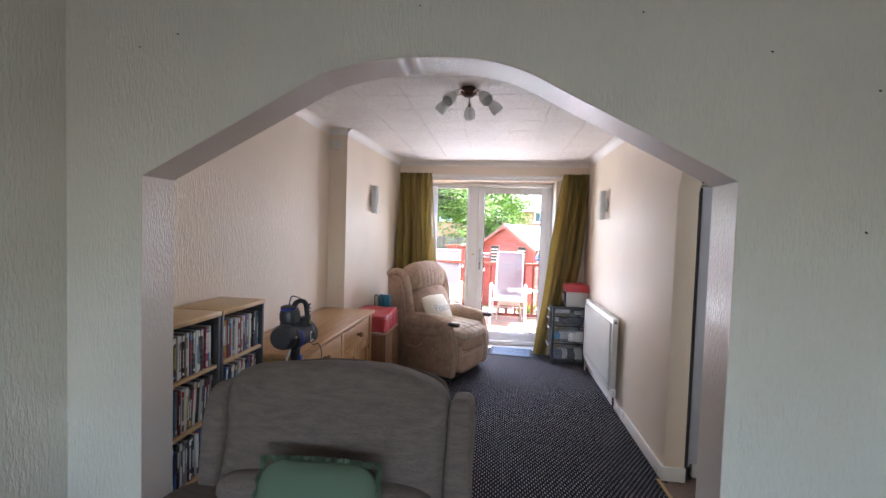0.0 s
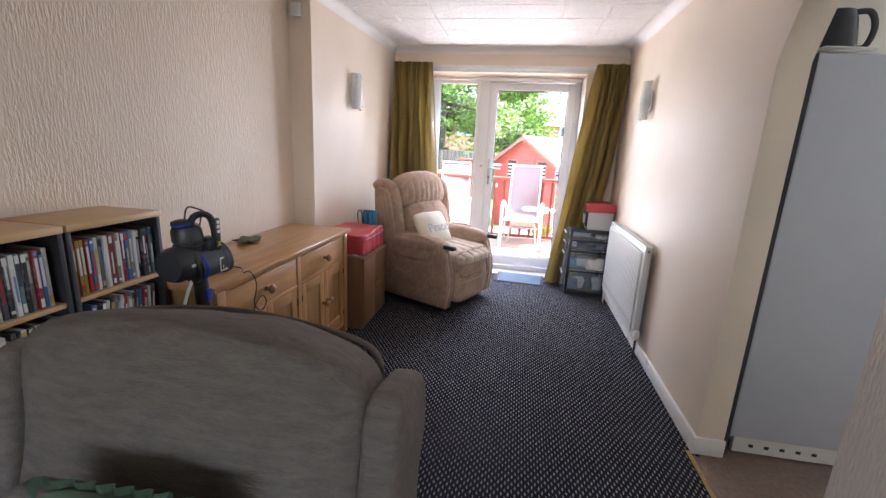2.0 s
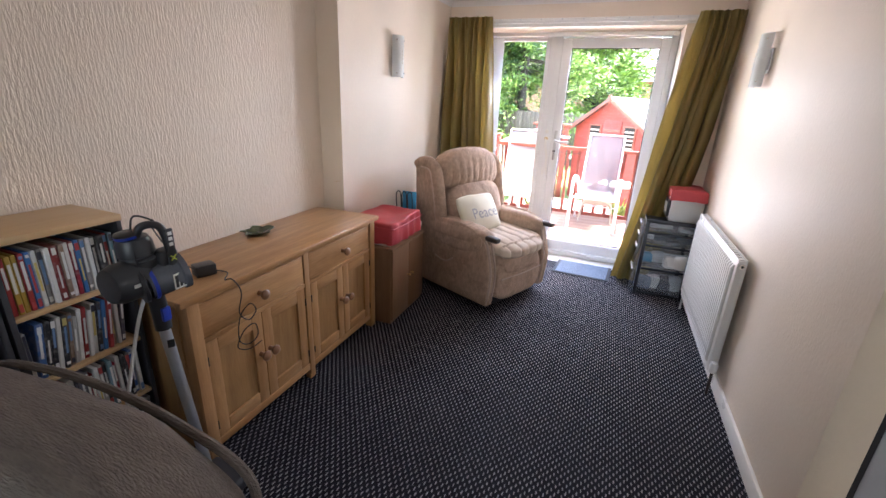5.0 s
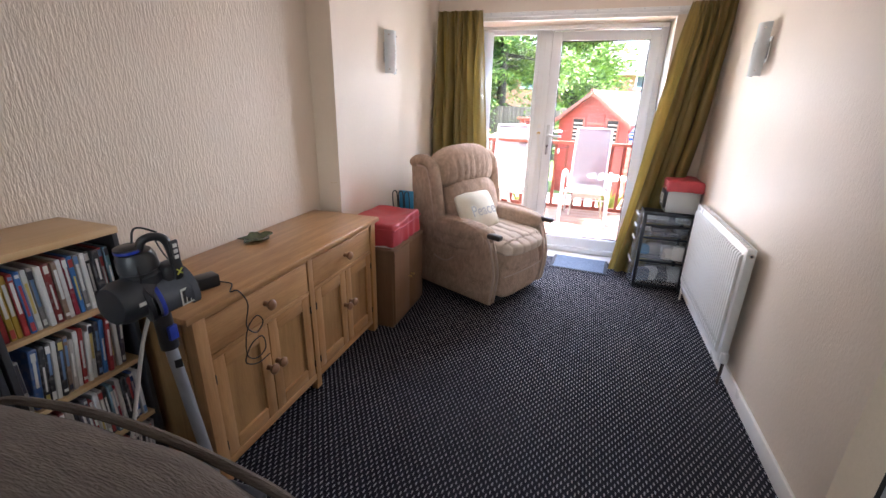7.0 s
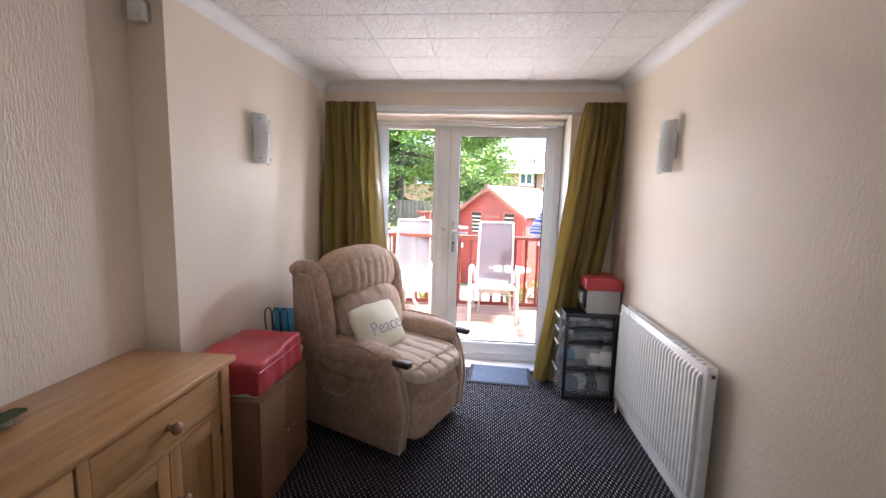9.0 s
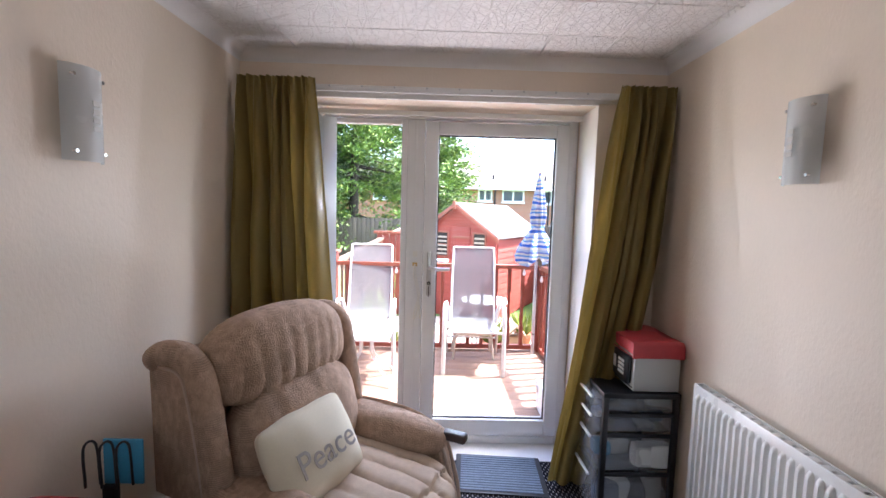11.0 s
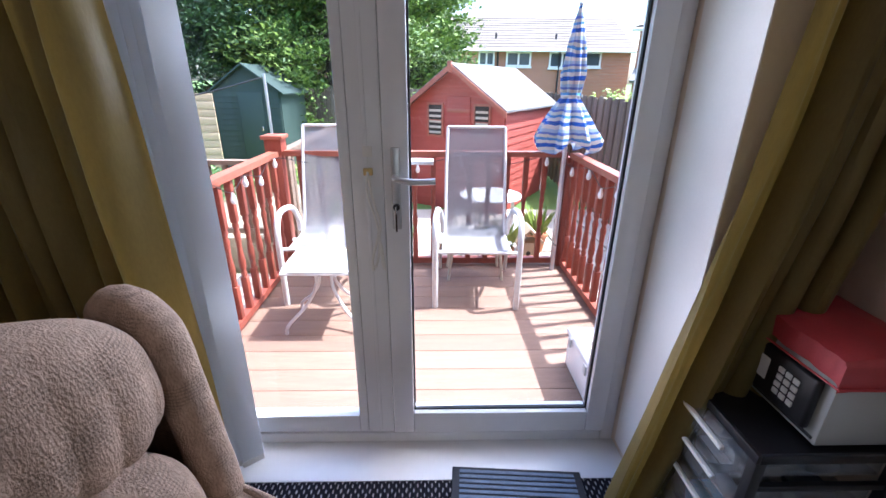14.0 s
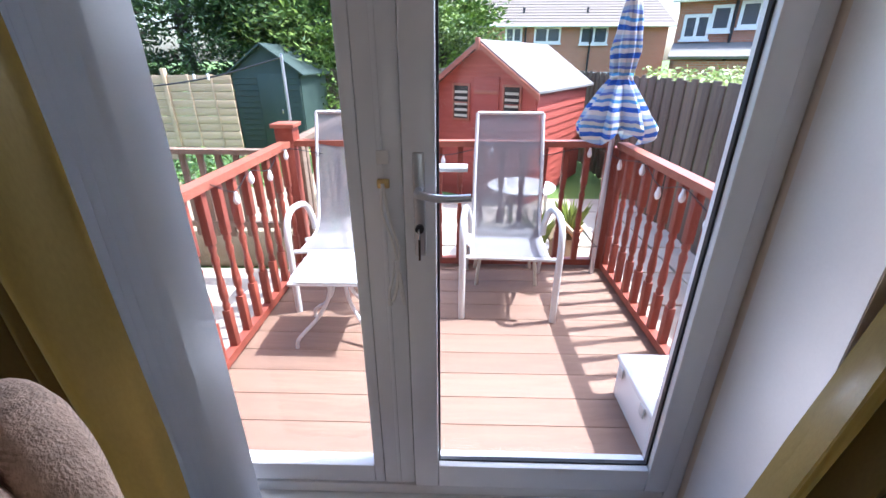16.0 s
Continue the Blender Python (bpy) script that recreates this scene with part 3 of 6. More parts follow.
for b in ((0.176, 0.183), (2.063, 2.070)):
    part("glazing_seal", box(-0.053, 0.693, YF + 0.010, YF + 0.026, b[0], b[1]), M["seal"], sash)
for b in ((OL + 0.058, OL + 0.095), (-0.300, -0.262)):
    part("window_bead", box(b[0], b[1], YF + 0.002, YF + 0.06, 0.062, OT - 0.042, 0.006), M["upvc"], door_1)
for b in ((0.062, 0.150), (OT - 0.075, OT - 0.042)):
    part("window_bead", box(OL + 0.095, -0.300, YF + 0.002, YF + 0.06, b[0], b[1], 0.006), M["upvc"], door_1)
part("side_pane", box(OL + 0.09, -0.296, YF + 0.028, YF + 0.034, 0.145, OT - 0.07), M["glass"], door_1).visible_shadow = False
# handle with its plate, lock and key
handle = thing("door_handle", Matrix.Translation((-0.105, YF - 0.014, 1.214)), "", "")
handle.parent = door_1
part("back_plate", box(-0.016, 0.016, -0.012, 0, -0.19, 0.10, 0.006, 3), M["satin"], handle)
part("lever", tube([(0.0, -0.01, 0), (0.0, -0.045, 0), (0.02, -0.058, -0.002), (0.07, -0.058, -0.008), (0.135, -0.055, -0.006)], 0.011, 10), M["satin"], handle)
part("lock", cyl((0, -0.012, -0.105), (0, -0.024, -0.105), 0.012), M["black_plastic"], handle)
part("key", box(-0.002, 0.002, -0.055, -0.022, -0.122, -0.098, 0.001), M["chrome"], handle)
part("key_bow", box(-0.003, 0.003, -0.04, -0.034, -0.19, -0.12, 0.001), M["dark_wood"], handle)
part("outer_lever", tube([(0.0, 0.075, 0.03), (0.0, 0.11, 0.03), (0.03, 0.118, 0.03), (0.13, 0.118, 0.03)], 0.012, 8), M["upvc"], handle)

# ---- front room things ----
chair = thing("armchair", at(-0.44, 1.38, 0), "grey chenille armchair with high winged back, facing the front room", "armchair")
back = pad(0.87, 0.24, 0.56, 5.5, 18, 0.02, 5, 3.0, at(-0.005, 0.395, 0.69, -10, 0, 0))
for v in back.verts:      # arched top edge, sagging to the sides
    if v.co.z > 0.8:
        v.co.z += 0.035 * math.cos(v.co.x / 0.45 * 1.4)
part("back_cushion", back, M["grey_fabric"], chair)
part("lumbar_cushion", pad(0.80, 0.16, 0.24, 4, 14, 0.012, 7, 5.0, at(-0.005, 0.262, 0.52, -8, 0, 0)), M["grey_fabric"], chair)
part("back_piping", tube([(-0.425, 0.39, 0.56), (-0.425, 0.40, 0.86), (-0.36, 0.41, 0.945), (-0.1, 0.41, 0.992), (0.12, 0.41, 0.99), (0.33, 0.41, 0.945), (0.42, 0.40, 0.87), (0.425, 0.39, 0.56)], 0.008, 6), M["grey_fabric"], chair)
part("top_piping", tube([(-0.405, 0.515, 0.80), (-0.375, 0.535, 0.915), (-0.20, 0.545, 0.955), (0.0, 0.548, 0.968), (0.20, 0.545, 0.955), (0.375, 0.535, 0.915), (0.405, 0.515, 0.80)], 0.009, 8), M["grey_fabric"], chair)
for s in (-1, 1):
    part("wing", pad(0.10, 0.25, 0.50, 5, 10, 0.01, 6, s, at(s * 0.467, 0.40, 0.655, -9, 0, 0)), M["grey_fabric"], chair)
    part("arm", pad(0.27, 1.0, 0.38, 4.5, 14, 0.016, 5, 2 + s, at(s * 0.43 - (0.03 if s < 0 else 0), -0.16, 0.37, 3, 0, 0)), M["grey_fabric"], chair)
    part("arm_piping", tube([(s * 0.36, 0.30, 0.50), (s * 0.31, 0.22, 0.545), (s * 0.30, 0.0, 0.55), (s * 0.30, -0.45, 0.51)], 0.007, 6), M["grey_fabric"], chair)
part("seat_cushion", pad(0.60, 0.80, 0.20, 4, 14, 0.01, 6, 8, at(-0.005, -0.12, 0.35)), M["grey_fabric"], chair)
part("base", box(-0.5, 0.5, -0.58, 0.42, 0.05, 0.27, 0.02), M["grey_fabric"], chair)
for x in (-0.44, 0.44):
    for y in (-0.5, 0.36):
        part("foot", cyl((x, y, 0), (x, y, 0.06), 0.022, 0.028), M["dark_wood"], chair)

cush = thing("cushion", at(-0.415, 1.47, 0.562, 66, 0, 3), "sage green velvet cushion with frilled edge on the grey armchair", "cushion")
part("cover", pad(0.40, 0.40, 0.13, 5, 18, 0.006, 9, 2, pillow=0.14), M["green"], cush)
frill = bmesh.new()
ring = []
N = 168
for k in range(N):
    a = 2 * math.pi * k / N
    c, s = math.cos(a), math.sin(a)
    q = 1 / max(abs(c), abs(s))
    p = Vector((c * q, s * q, 0)) * 0.19
    d = Vector((c, s, 0))
    wob = 0.007 * math.sin(k * 1.3)
    ring.append([frill.verts.new(p), frill.verts.new(p + d * 0.013 + Vector((0, 0, wob))), frill.verts.new(p + d * 0.024 + Vector((0, 0, wob * 1.6)))])
for k in range(N):
    a, b = ring[k], ring[(k + 1) % N]
    for i in (0, 1):
        frill.faces.new((a[i], a[i + 1], b[i + 1], b[i]))
bmesh.ops.solidify(frill, geom=frill.faces[:], thickness=0.003)
part("frill", frill, M["green"], cush)

M["teak"] = wood("orange_teak", (0.42, 0.16, 0.05), (0.28, 0.09, 0.03), 0, 0.4)
st = thing("side_table", at(-1.22, 0.98, 0), "small orange-brown wooden side table beside the armchair", "side table")
part("tabletop", box(-0.20, 0.20, -0.26, 0.23, 0.475, 0.50, 0.006), M["teak"], st)
part("apron", box(-0.17, 0.17, -0.22, 0.19, 0.40, 0.474, 0.004), M["teak"], st)
for x in (-0.165, 0.165):
    for y in (-0.22, 0.19):
        part("leg", cyl((x, y, 0), (x, y, 0.42), 0.016, 0.022, 12), M["teak"], st)
lb = thing("tissue_cover", at(-1.27, 0.90, 0.50), "white frilled cloth cover standing on the side table", "tissue box")
part("cover", pad(0.13, 0.13, 0.12, 5, 10, 0.004, 20, m=at(0, 0, 0.075)), M["paper"], lb)
part("hem", lathe([(0.07, 0.0), (0.094, 0.004), (0.088, 0.02), (0.07, 0.03)], 40), M["paper"], lb)

sofa = thing("sofa", at(1.75, 1.24, 0), "grey fabric sofa standing against the papered wall", "sofa")
part("back", pad(1.5, 0.30, 0.42, 6, 12, 0.01, 5, 1, at(0, 0.13, 0.48)), M["grey_fabric"], sofa)
part("base", box(-0.74, 0.74, -0.55, 0.25, 0.06, 0.36, 0.02), M["grey_fabric"], sofa)
for s in (-1, 1):
    part("arm", pad(0.22, 0.78, 0.30, 5, 10, 0.01, 5, s, at(s * 0.63, -0.18, 0.46)), M["grey_fabric"], sofa)
    part("seat_cushion", pad(0.52, 0.6, 0.16, 5, 10, 0.008, 5, s + 4, at(s * 0.262, -0.25, 0.42)), M["grey_fabric"], sofa)
for i, (x, z) in enumerate(((-0.135, 2.245), (0.545, 2.20), (0.905, 2.075), (-0.985, 2.18), (-1.13, 2.14), (1.19, 1.96), (1.18, 1.56))):
    whole("wall_plug", cyl((x, Y0 + 0.002, z), (x, Y0 - 0.006, z - 0.004), 0.003, 0.002, 8), M["grey_plastic"], "small dark screw remaining in the papered wall", "screw", group="screws in the wall")

# ---- bookcases and films ----
fm, ft, fb = nodes_of("film_case", 0.35)
fr_ = ft.nodes.new("ShaderNodeObjectInfo").outputs["Random"]
fcol = ramp(ft, fr_, [(0.0, (0.02, 0.02, 0.025)), (0.18, (0.05, 0.05, 0.06)), (0.24, (0.22, 0.03, 0.03)), (0.34, (0.42, 0.40, 0.38)), (0.46, (0.03, 0.03, 0.04)), (0.52, (0.05, 0.12, 0.34)), (0.58, (0.45, 0.44, 0.42)), (0.66, (0.10, 0.09, 0.13)), (0.72, (0.25, 0.17, 0.12)), (0.78, (0.02, 0.02, 0.025)), (0.84, (0.25, 0.24, 0.24)), (0.90, (0.12, 0.22, 0.28)), (0.95, (0.28, 0.02, 0.04))])
for n in ft.nodes:
    if n.type == "VALTORGB":
        n.color_ramp.interpolation = "CONSTANT"
fv = coords(ft, (1, 1, 1))
ft.links.new(mixc(ft, maths(ft, "MULTIPLY", ramp(ft, noise_tex(ft, fv, 45.0, 3.0), [(0.52, (0, 0, 0)), (0.6, (1, 1, 1))]), 0.22), fcol, (0.45, 0.40, 0.36)), fb.inputs["Base Color"])
M["film"] = fm
tm, tt, tb = nodes_of("film_title", 0.4)
tr_ = tt.nodes.new("ShaderNodeObjectInfo").outputs["Random"]
tcol = ramp(tt, tr_, [(0.0, (0.75, 0.73, 0.7)), (0.42, (0.6, 0.48, 0.15)), (0.5, (0.70, 0.69, 0.67)), (0.72, (0.40, 0.05, 0.05)), (0.80, (0.05, 0.05, 0.07)), (0.92, (0.15, 0.25, 0.45))])
for n in tt.nodes:
    if n.type == "VALTORGB":
        n.color_ramp.interpolation = "CONSTANT"
tt.links.new(tcol, tb.inputs["Base Color"])
M["title"] = tm
M["film_red"] = plain("red_film_case", (0.30, 0.025, 0.025), 0.35)
M["film_yellow"] = plain("yellow_film_case", (0.40, 0.27, 0.04), 0.35)
M["film_blue"] = plain("blue_film_case", (0.05, 0.16, 0.42), 0.35)
M["film_white"] = plain("white_film_case", (0.66, 0.65, 0.62), 0.35)
films = {}
for key in ("film", "film_red", "film_yellow", "film_blue", "film_white"):
    films[key] = [mesh_of("film_case", box(-0.134, 0, -w / 2, w / 2, 0, h, 0.0022, 1), M[key]) for w, h in ((0.0145, 0.190), (0.0145, 0.190), (0.0225, 0.190), (0.013, 0.172))]
titles = []
for z0, z1, w in ((0.055, 0.150, 0.0062), (0.07, 0.165, 0.0075), (0.045, 0.125, 0.005), (0.09, 0.16, 0.0065)):
    b = box(-0.0002, 0.0008, -w / 2, w / 2, z0, z1)
    titles.append(mesh_of("title", b, M["title"], False))
marks, heads = [], []
for z0, z1, w in ((0.010, 0.028, 0.0095), (0.014, 0.024, 0.011), (0.008, 0.035, 0.010)):
    marks.append(mesh_of("spine_mark", box(-0.0002, 0.0009, -w / 2, w / 2, z0, z1), M["title"], False))
for z0, z1, w in ((0.160, 0.184, 0.0115), (0.172, 0.182, 0.009), (0.155, 0.180, 0.012)):
    heads.append(mesh_of("spine_mark", box(-0.0002, 0.0009, -w / 2, w / 2, z0, z1), M["title"], False))
rng = random.Random(7)


def bookcase(y0, y1, seed, first):
    w = y1 - y0
    bc = thing("bookcase", at(-1.285, (y0 + y1) / 2, 0), "beech and black bookcase filled with film cases", "bookcase", "bookcases along the wall")
    h = w / 2
    part("top_board", box(-0.14, 0.138, -h, h, 1.092, 1.115, 0.002), M["beech"], bc)
    for s in (-1, 1):
        part("side_panel", box(-0.138, 0.130, s * h - (0.016 if s > 0 else 0), s * h + (0.016 if s < 0 else 0), 0, 1.0915, 0.001), M["black_board"], bc)
    part("back_panel", box(-0.138, -0.132, -h + 0.017, h - 0.017, 0.02, 1.09), M["black_board"], bc)
    levels = (0.862, 0.627, 0.392, 0.157)
    for z in levels + (0.03,):
        part("shelf", box(-0.131, 0.126, -h + 0.017, h - 0.017, z - 0.016, z, 0.001), M["beech"], bc)
    for li, z in enumerate(levels):
        y, lean = y0 + 0.022, 0.0
        k = 0
        while y < y1 - 0.04:
            size = rng.choice((0, 0, 0, 1, 1, 2, 3))
            width = (0.0145, 0.0145, 0.0225, 0.013)[size]
            key = rng.choice(("film",) * 13 + ("film_red", "film_white", "film_white", "film_white", "film_white", "film_blue"))
            if first and li == 0 and k < 6:
                key, size, width = ("film_red", "film_yellow", "film_yellow", "film_red", "film_blue", "film_white")[k], 0, 0.0145
            if rng.random() < 0.08:
                lean = rng.choice((0, 0, 4, 7))
            ly = lean * 0.0034
            if y + width + ly > y1 - 0.018:
                break
            f = new("film_case", films[key][size])
            f.matrix_world = at(-1.166 - rng.random() * 0.012, y + width / 2, z + (0.0004 if lean == 0 else 0.001), -lean, 0, 0)
            tagged(f, "slim film case with a printed spine, upright on the bookcase", "film case", "films on the bookcases")
            t_ = new("spine_title", rng.choice(titles))
            t_.parent = f
            if size < 3:
                for mesh in ([rng.choice(marks)] if rng.random() < 0.75 else []) + ([rng.choice(heads)] if rng.random() < 0.55 else []):
                    t_ = new("spine_mark", mesh)
                    t_.parent = f
            y += width / math.cos(radians(lean)) + 0.0012
            k += 1
    return bc


bookcase(1.748, 2.072, 1, False)
bookcase(2.082, 2.448, 2, True)

# ---- sideboard ----
SB = thing("sideboard", at(-1.19, 3.185, 0), "honey oak sideboard with two drawers over four panelled doors", "sideboard")
UN = at(1.19, -3.185, 0)


def sb(name, bm, mt, label="", parent=None):
    return part(name, bm, mt, parent or SB, label, UN if parent is None else None)


sb("top", box(-1.428, -0.938, 2.455, 3.905, 0.776, 0.803, 0.005), M["oak"])
sb("carcass", box(-1.420, -0.995, 2.505, 3.865, 0.075, 0.775), M["oak_up"])
for y0, y1 in ((2.490, 2.545), (3.825, 3.880)):
    sb("post", box(-1.008, -0.958, y0, y1, 0.0, 0.7755, 0.003), M["oak_up"])
    sb("post", box(-1.420, -1.370, y0, y1, 0.0, 0.7755, 0.003), M["oak_up"])
for y0, y1 in ((2.483, 2.489), (3.881, 3.887)):
    sb("side_panel", box(-1.37, -1.01, y0, y1, 0.08, 0.775), M["oak_panel"])
sb("middle_stile", box(-1.004, -0.964, 3.165, 3.205, 0.03, 0.776, 0.002), M["oak_up"])
sb("middle_foot", box(-1.0, -0.966, 3.163, 3.207, 0.0, 0.03, 0.002), M["oak_up"])
sb("bottom_rail", box(-1.003, -0.966, 2.546, 3.164, 0.062, 0.100, 0.002), M["oak"])
sb("bottom_rail", box(-1.003, -0.966, 3.206, 3.824, 0.062, 0.100, 0.002), M["oak"])
sb("drawer_rail", box(-1.003, -0.966, 2.546, 3.164, 0.575, 0.595, 0.002), M["oak"])
sb("drawer_rail", box(-1.003, -0.966, 3.206, 3.824, 0.575, 0.595, 0.002), M["oak"])
sb("upper_rail", box(-1.003, -0.966, 2.546, 3.164, 0.752, 0.7755, 0.002), M["oak"])
sb("upper_rail", box(-1.003, -0.966, 3.206, 3.824, 0.752, 0.7755, 0.002), M["oak"])
knob_mesh = mesh_of("knob", lathe([(0.013, 0), (0.011, 0.014), (0.014, 0.022), (0.023, 0.032), (0.0245, 0.040), (0.016, 0.050), (0.004, 0.053)], 16), M["knob"])
for y0, y1 in ((2.551, 3.159), (3.211, 3.819)):
    dr = sb("drawer", box(-0.990, -0.968, y0, y1, 0.598, 0.749, 0.002), M["oak"])
    part("knob", knob_mesh, None, dr, "turned wooden knob", at(-0.968, (y0 + y1) / 2, 0.672, 0, 90, 0))
for y0, y1, inner in ((2.551, 2.8525, 1), (2.8575, 3.159, -1), (3.211, 3.5125, 1), (3.5175, 3.819, -1)):
    dr = sb("door", box(-0.990, -0.968, y0, y0 + 0.058, 0.103, 0.572, 0.002), M["oak_up"])
    part("stile", box(-0.990, -0.968, y1 - 0.058, y1, 0.103, 0.572, 0.002), M["oak_up"], dr)
    part("rail", box(-0.990, -0.968, y0 + 0.0585, y1 - 0.0585, 0.103, 0.163, 0.002), M["oak"], dr)
    part("rail", box(-0.990, -0.968, y0 + 0.0585, y1 - 0.0585, 0.510, 0.572, 0.002), M["oak"], dr)
    part("panel", box(-0.990, -0.980, y0 + 0.055, y1 - 0.055, 0.160, 0.513), M["oak_panel"], dr)
    ky = y1 - 0.027 if inner > 0 else y0 + 0.027
    part("knob", knob_mesh, None, dr, "turned wooden knob", at(-0.968, ky, 0.365, 0, 90, 0))
    hy = y0 - 0.001 if inner > 0 else y1 + 0.001
    for hz in (0.17, 0.49):
        part("hinge", cyl((-0.965, hy, hz - 0.02), (-0.965, hy, hz + 0.02), 0.004, None, 8), M["dark_wood"], dr)

M["dish"] = plain("green_glazed_dish", (0.07, 0.085, 0.04), 0.2, var=0.5, scale=60, fine=200)
dish = bmesh.new()
N, rings = 40, []
for r, z in ((0.018, 0.004), (0.035, 0.004), (0.055, 0.014), (0.075, 0.024), (0.073, 0.028), (0.052, 0.019), (0.03, 0.010), (0.012, 0.009)):
    ring = []
    for k in range(N):
        a = 2 * math.pi * k / N
        lobe = 1 + 0.20 * (r / 0.075) ** 2 * math.cos(5 * a) + 0.05 * math.cos(11 * a)
        ring.append(dish.verts.new((r * lobe * math.cos(a) * 0.9, r * lobe * math.sin(a) * 1.15, z + 0.004 * (r / 0.07) * math.sin(5 * a))))
    rings.append(ring)
for lo, hi in zip(rings, rings[1:]):
    for k in range(N):
        dish.faces.new((lo[k], lo[(k + 1) % N], hi[(k + 1) % N], hi[k]))
dish.faces.new(rings[0][::-1]), dish.faces.new(rings[-1])
whole("leaf_dish", dish, M["dish"], "dark green glazed leaf-shaped dish on the sideboard", "dish", at(-1.315, 3.225, 0.8000))

# ---- cordless vacuum with its charger ----
vac = thing("vacuum_cleaner", at(-0.94, 2.37, 0), "dark grey cordless stick vacuum leaning by the bookcase", "vacuum cleaner")
part("motor_body", lathe([(0.03, -0.07), (0.058, -0.06), (0.066, -0.02), (0.066, 0.05), (0.055, 0.075)], 24, m=at(-0.010, -0.045, 0.950, 90, 0, 0)), M["grey_plastic"], vac)
part("dust_cup", lathe([(0.056, 0), (0.058, 0.01), (0.058, 0.095), (0.064, 0.10), (0.064, 0.118), (0.05, 0.122)], 28, m=at(0.012, -0.020, 0.930, -82, 0, -18)), M["smoke"], vac, "clear smoky dust cup")
part("cup_label", box(0.0885, 0.0900, 0.020, 0.068, 0.905, 0.960, 0.0005), M["paper"], vac, "white printed label")
part("cyclone_pod", lathe([(0.030, -0.01), (0.052, 0.0), (0.054, 0.03), (0.049, 0.034), (0.049, 0.042), (0.054, 0.046), (0.052, 0.085), (0.044, 0.102), (0.02, 0.106)], 24, m=at(-0.010, -0.012, 0.985, 6, 0, 0)), M["grey_plastic"], vac)
part("filter_cap", lathe([(0.026, 0), (0.036, 0.004), (0.036, 0.018), (0.020, 0.024)], 20, m=at(-0.016, -0.032, 1.084, 6, 0, 0)), M["black_plastic"], vac)
part("cap_ring", lathe([(0.0362, 0.0), (0.0375, 0.002), (0.0375, 0.007), (0.0362, 0.009)], 20, m=at(-0.016, -0.032, 1.088, 6, 0, 0)), M["blue_plastic"], vac, "blue trim ring")
part("top_wire", tube([(-0.016, -0.02, 1.10), (-0.01, -0.012, 1.145), (0.0, 0.004, 1.152), (0.03, 0.03, 1.135)], 0.003, 6), M["black_plastic"], vac)
part("collar", lathe([(0.055, 0.0), (0.069, 0.003), (0.069, 0.014), (0.060, 0.018)], 28, m=at(0.002, -0.045, 0.933, -82, 0, -18)), M["black_plastic"], vac)
part("collar_band", lathe([(0.0600, 0.0), (0.0615, 0.002), (0.0615, 0.010), (0.0600, 0.012)], 28, m=at(0.013, -0.012, 0.930, -82, 0, -18)), M["blue_plastic"], vac, "dark blue band")
part("handle", tube([(0.006, -0.020, 1.085), (0.018, -0.012, 1.118), (0.036, 0.012, 1.127), (0.050, 0.034, 1.112), (0.056, 0.044, 1.06), (0.058, 0.044, 0.985)], 0.0125, 12, flat=1.2), M["black_plastic"], vac)
part("battery", box(0.0, 0.062, 0.012, 0.075, 0.975, 1.035, 0.014, 3), M["black_plastic"], vac)
part("control_panel", box(0.064, 0.073, 0.030, 0.058, 0.985, 1.110, 0.004), M["black_plastic"], vac)
for k in range(3):
    part("button", box(0.0725, 0.0745, 0.037, 0.051, 1.052 + 0.018 * k, 1.064 + 0.018 * k, 0.001), M["paper"], vac)
for k in range(2):
    part("emblem", tube([(0.074, 0.035, 1.020 - 0.018 * k), (0.074, 0.044, 1.012 - 0.004 * k), (0.074, 0.053, 1.020 - 0.018 * k)], 0.0022, 5), M["leaf_yellow"], vac, "yellow-green printed arrow")
for k in range(4):
    part("vent_slot", box(0.030, 0.034, -0.052 + 0.012 * k, -0.046 + 0.012 * k, 1.000, 1.055, 0.001), M["black_plastic"], vac)
for k in range(3):
    part("label_print", box(0.0899, 0.0906, 0.025 + 0.014 * k, 0.035 + 0.014 * k, 0.911, 0.953), M["black_plastic"], vac)
part("neck", tube([(0.01, 0.0, 0.91), (0.012, 0.004, 0.84), (0.014, 0.006, 0.75)], 0.027, 12), M["black_plastic"], vac)
part("release_clip", box(0.030, 0.046, -0.008, 0.022, 0.785, 0.835, 0.004), M["blue_plastic"], vac, "blue release button")
tube_ = part("tube", cyl((0.014, 0.006, 0.76), (0.075, 0.035, 0.07), 0.0185, None, 20), M["steel_tube"], vac, "silver extension tube")
part("tube_label", box(-0.011, 0.011, -0.0012, 0.0, 0, 0.03), M["black_plastic"], tube_, "", at(0.0395, 0.004, 0.68, 0, 0, 62))
part("floor_head", box(0.0, 0.20, -0.06, 0.13, 0.004, 0.07, 0.02, 3), M["grey_plastic"], vac)
part("badge", box(0.0555, 0.0575, -0.085, -0.045, 0.945, 0.956), M["paper"], vac)
whole("white_flex", tube([(-0.93, 2.345, 0.90), (-0.955, 2.31, 0.78), (-0.99, 2.25, 0.52), (-1.03, 2.19, 0.25), (-1.06, 2.16, 0.012), (-1.0, 2.1, 0.008)], 0.006, 8), M["white_plastic"], "thin white flex hanging beside the vacuum", "cable")
ch = thing("charger", at(-1.085, 2.70, 0.803), "black mains charger lying on the edge of the sideboard", "charger")
part("adapter", box(-0.032, 0.032, -0.05, 0.03, 0.001, 0.05, 0.006, 2), M["black_plastic"], ch, m=rot(0, 0, -20))
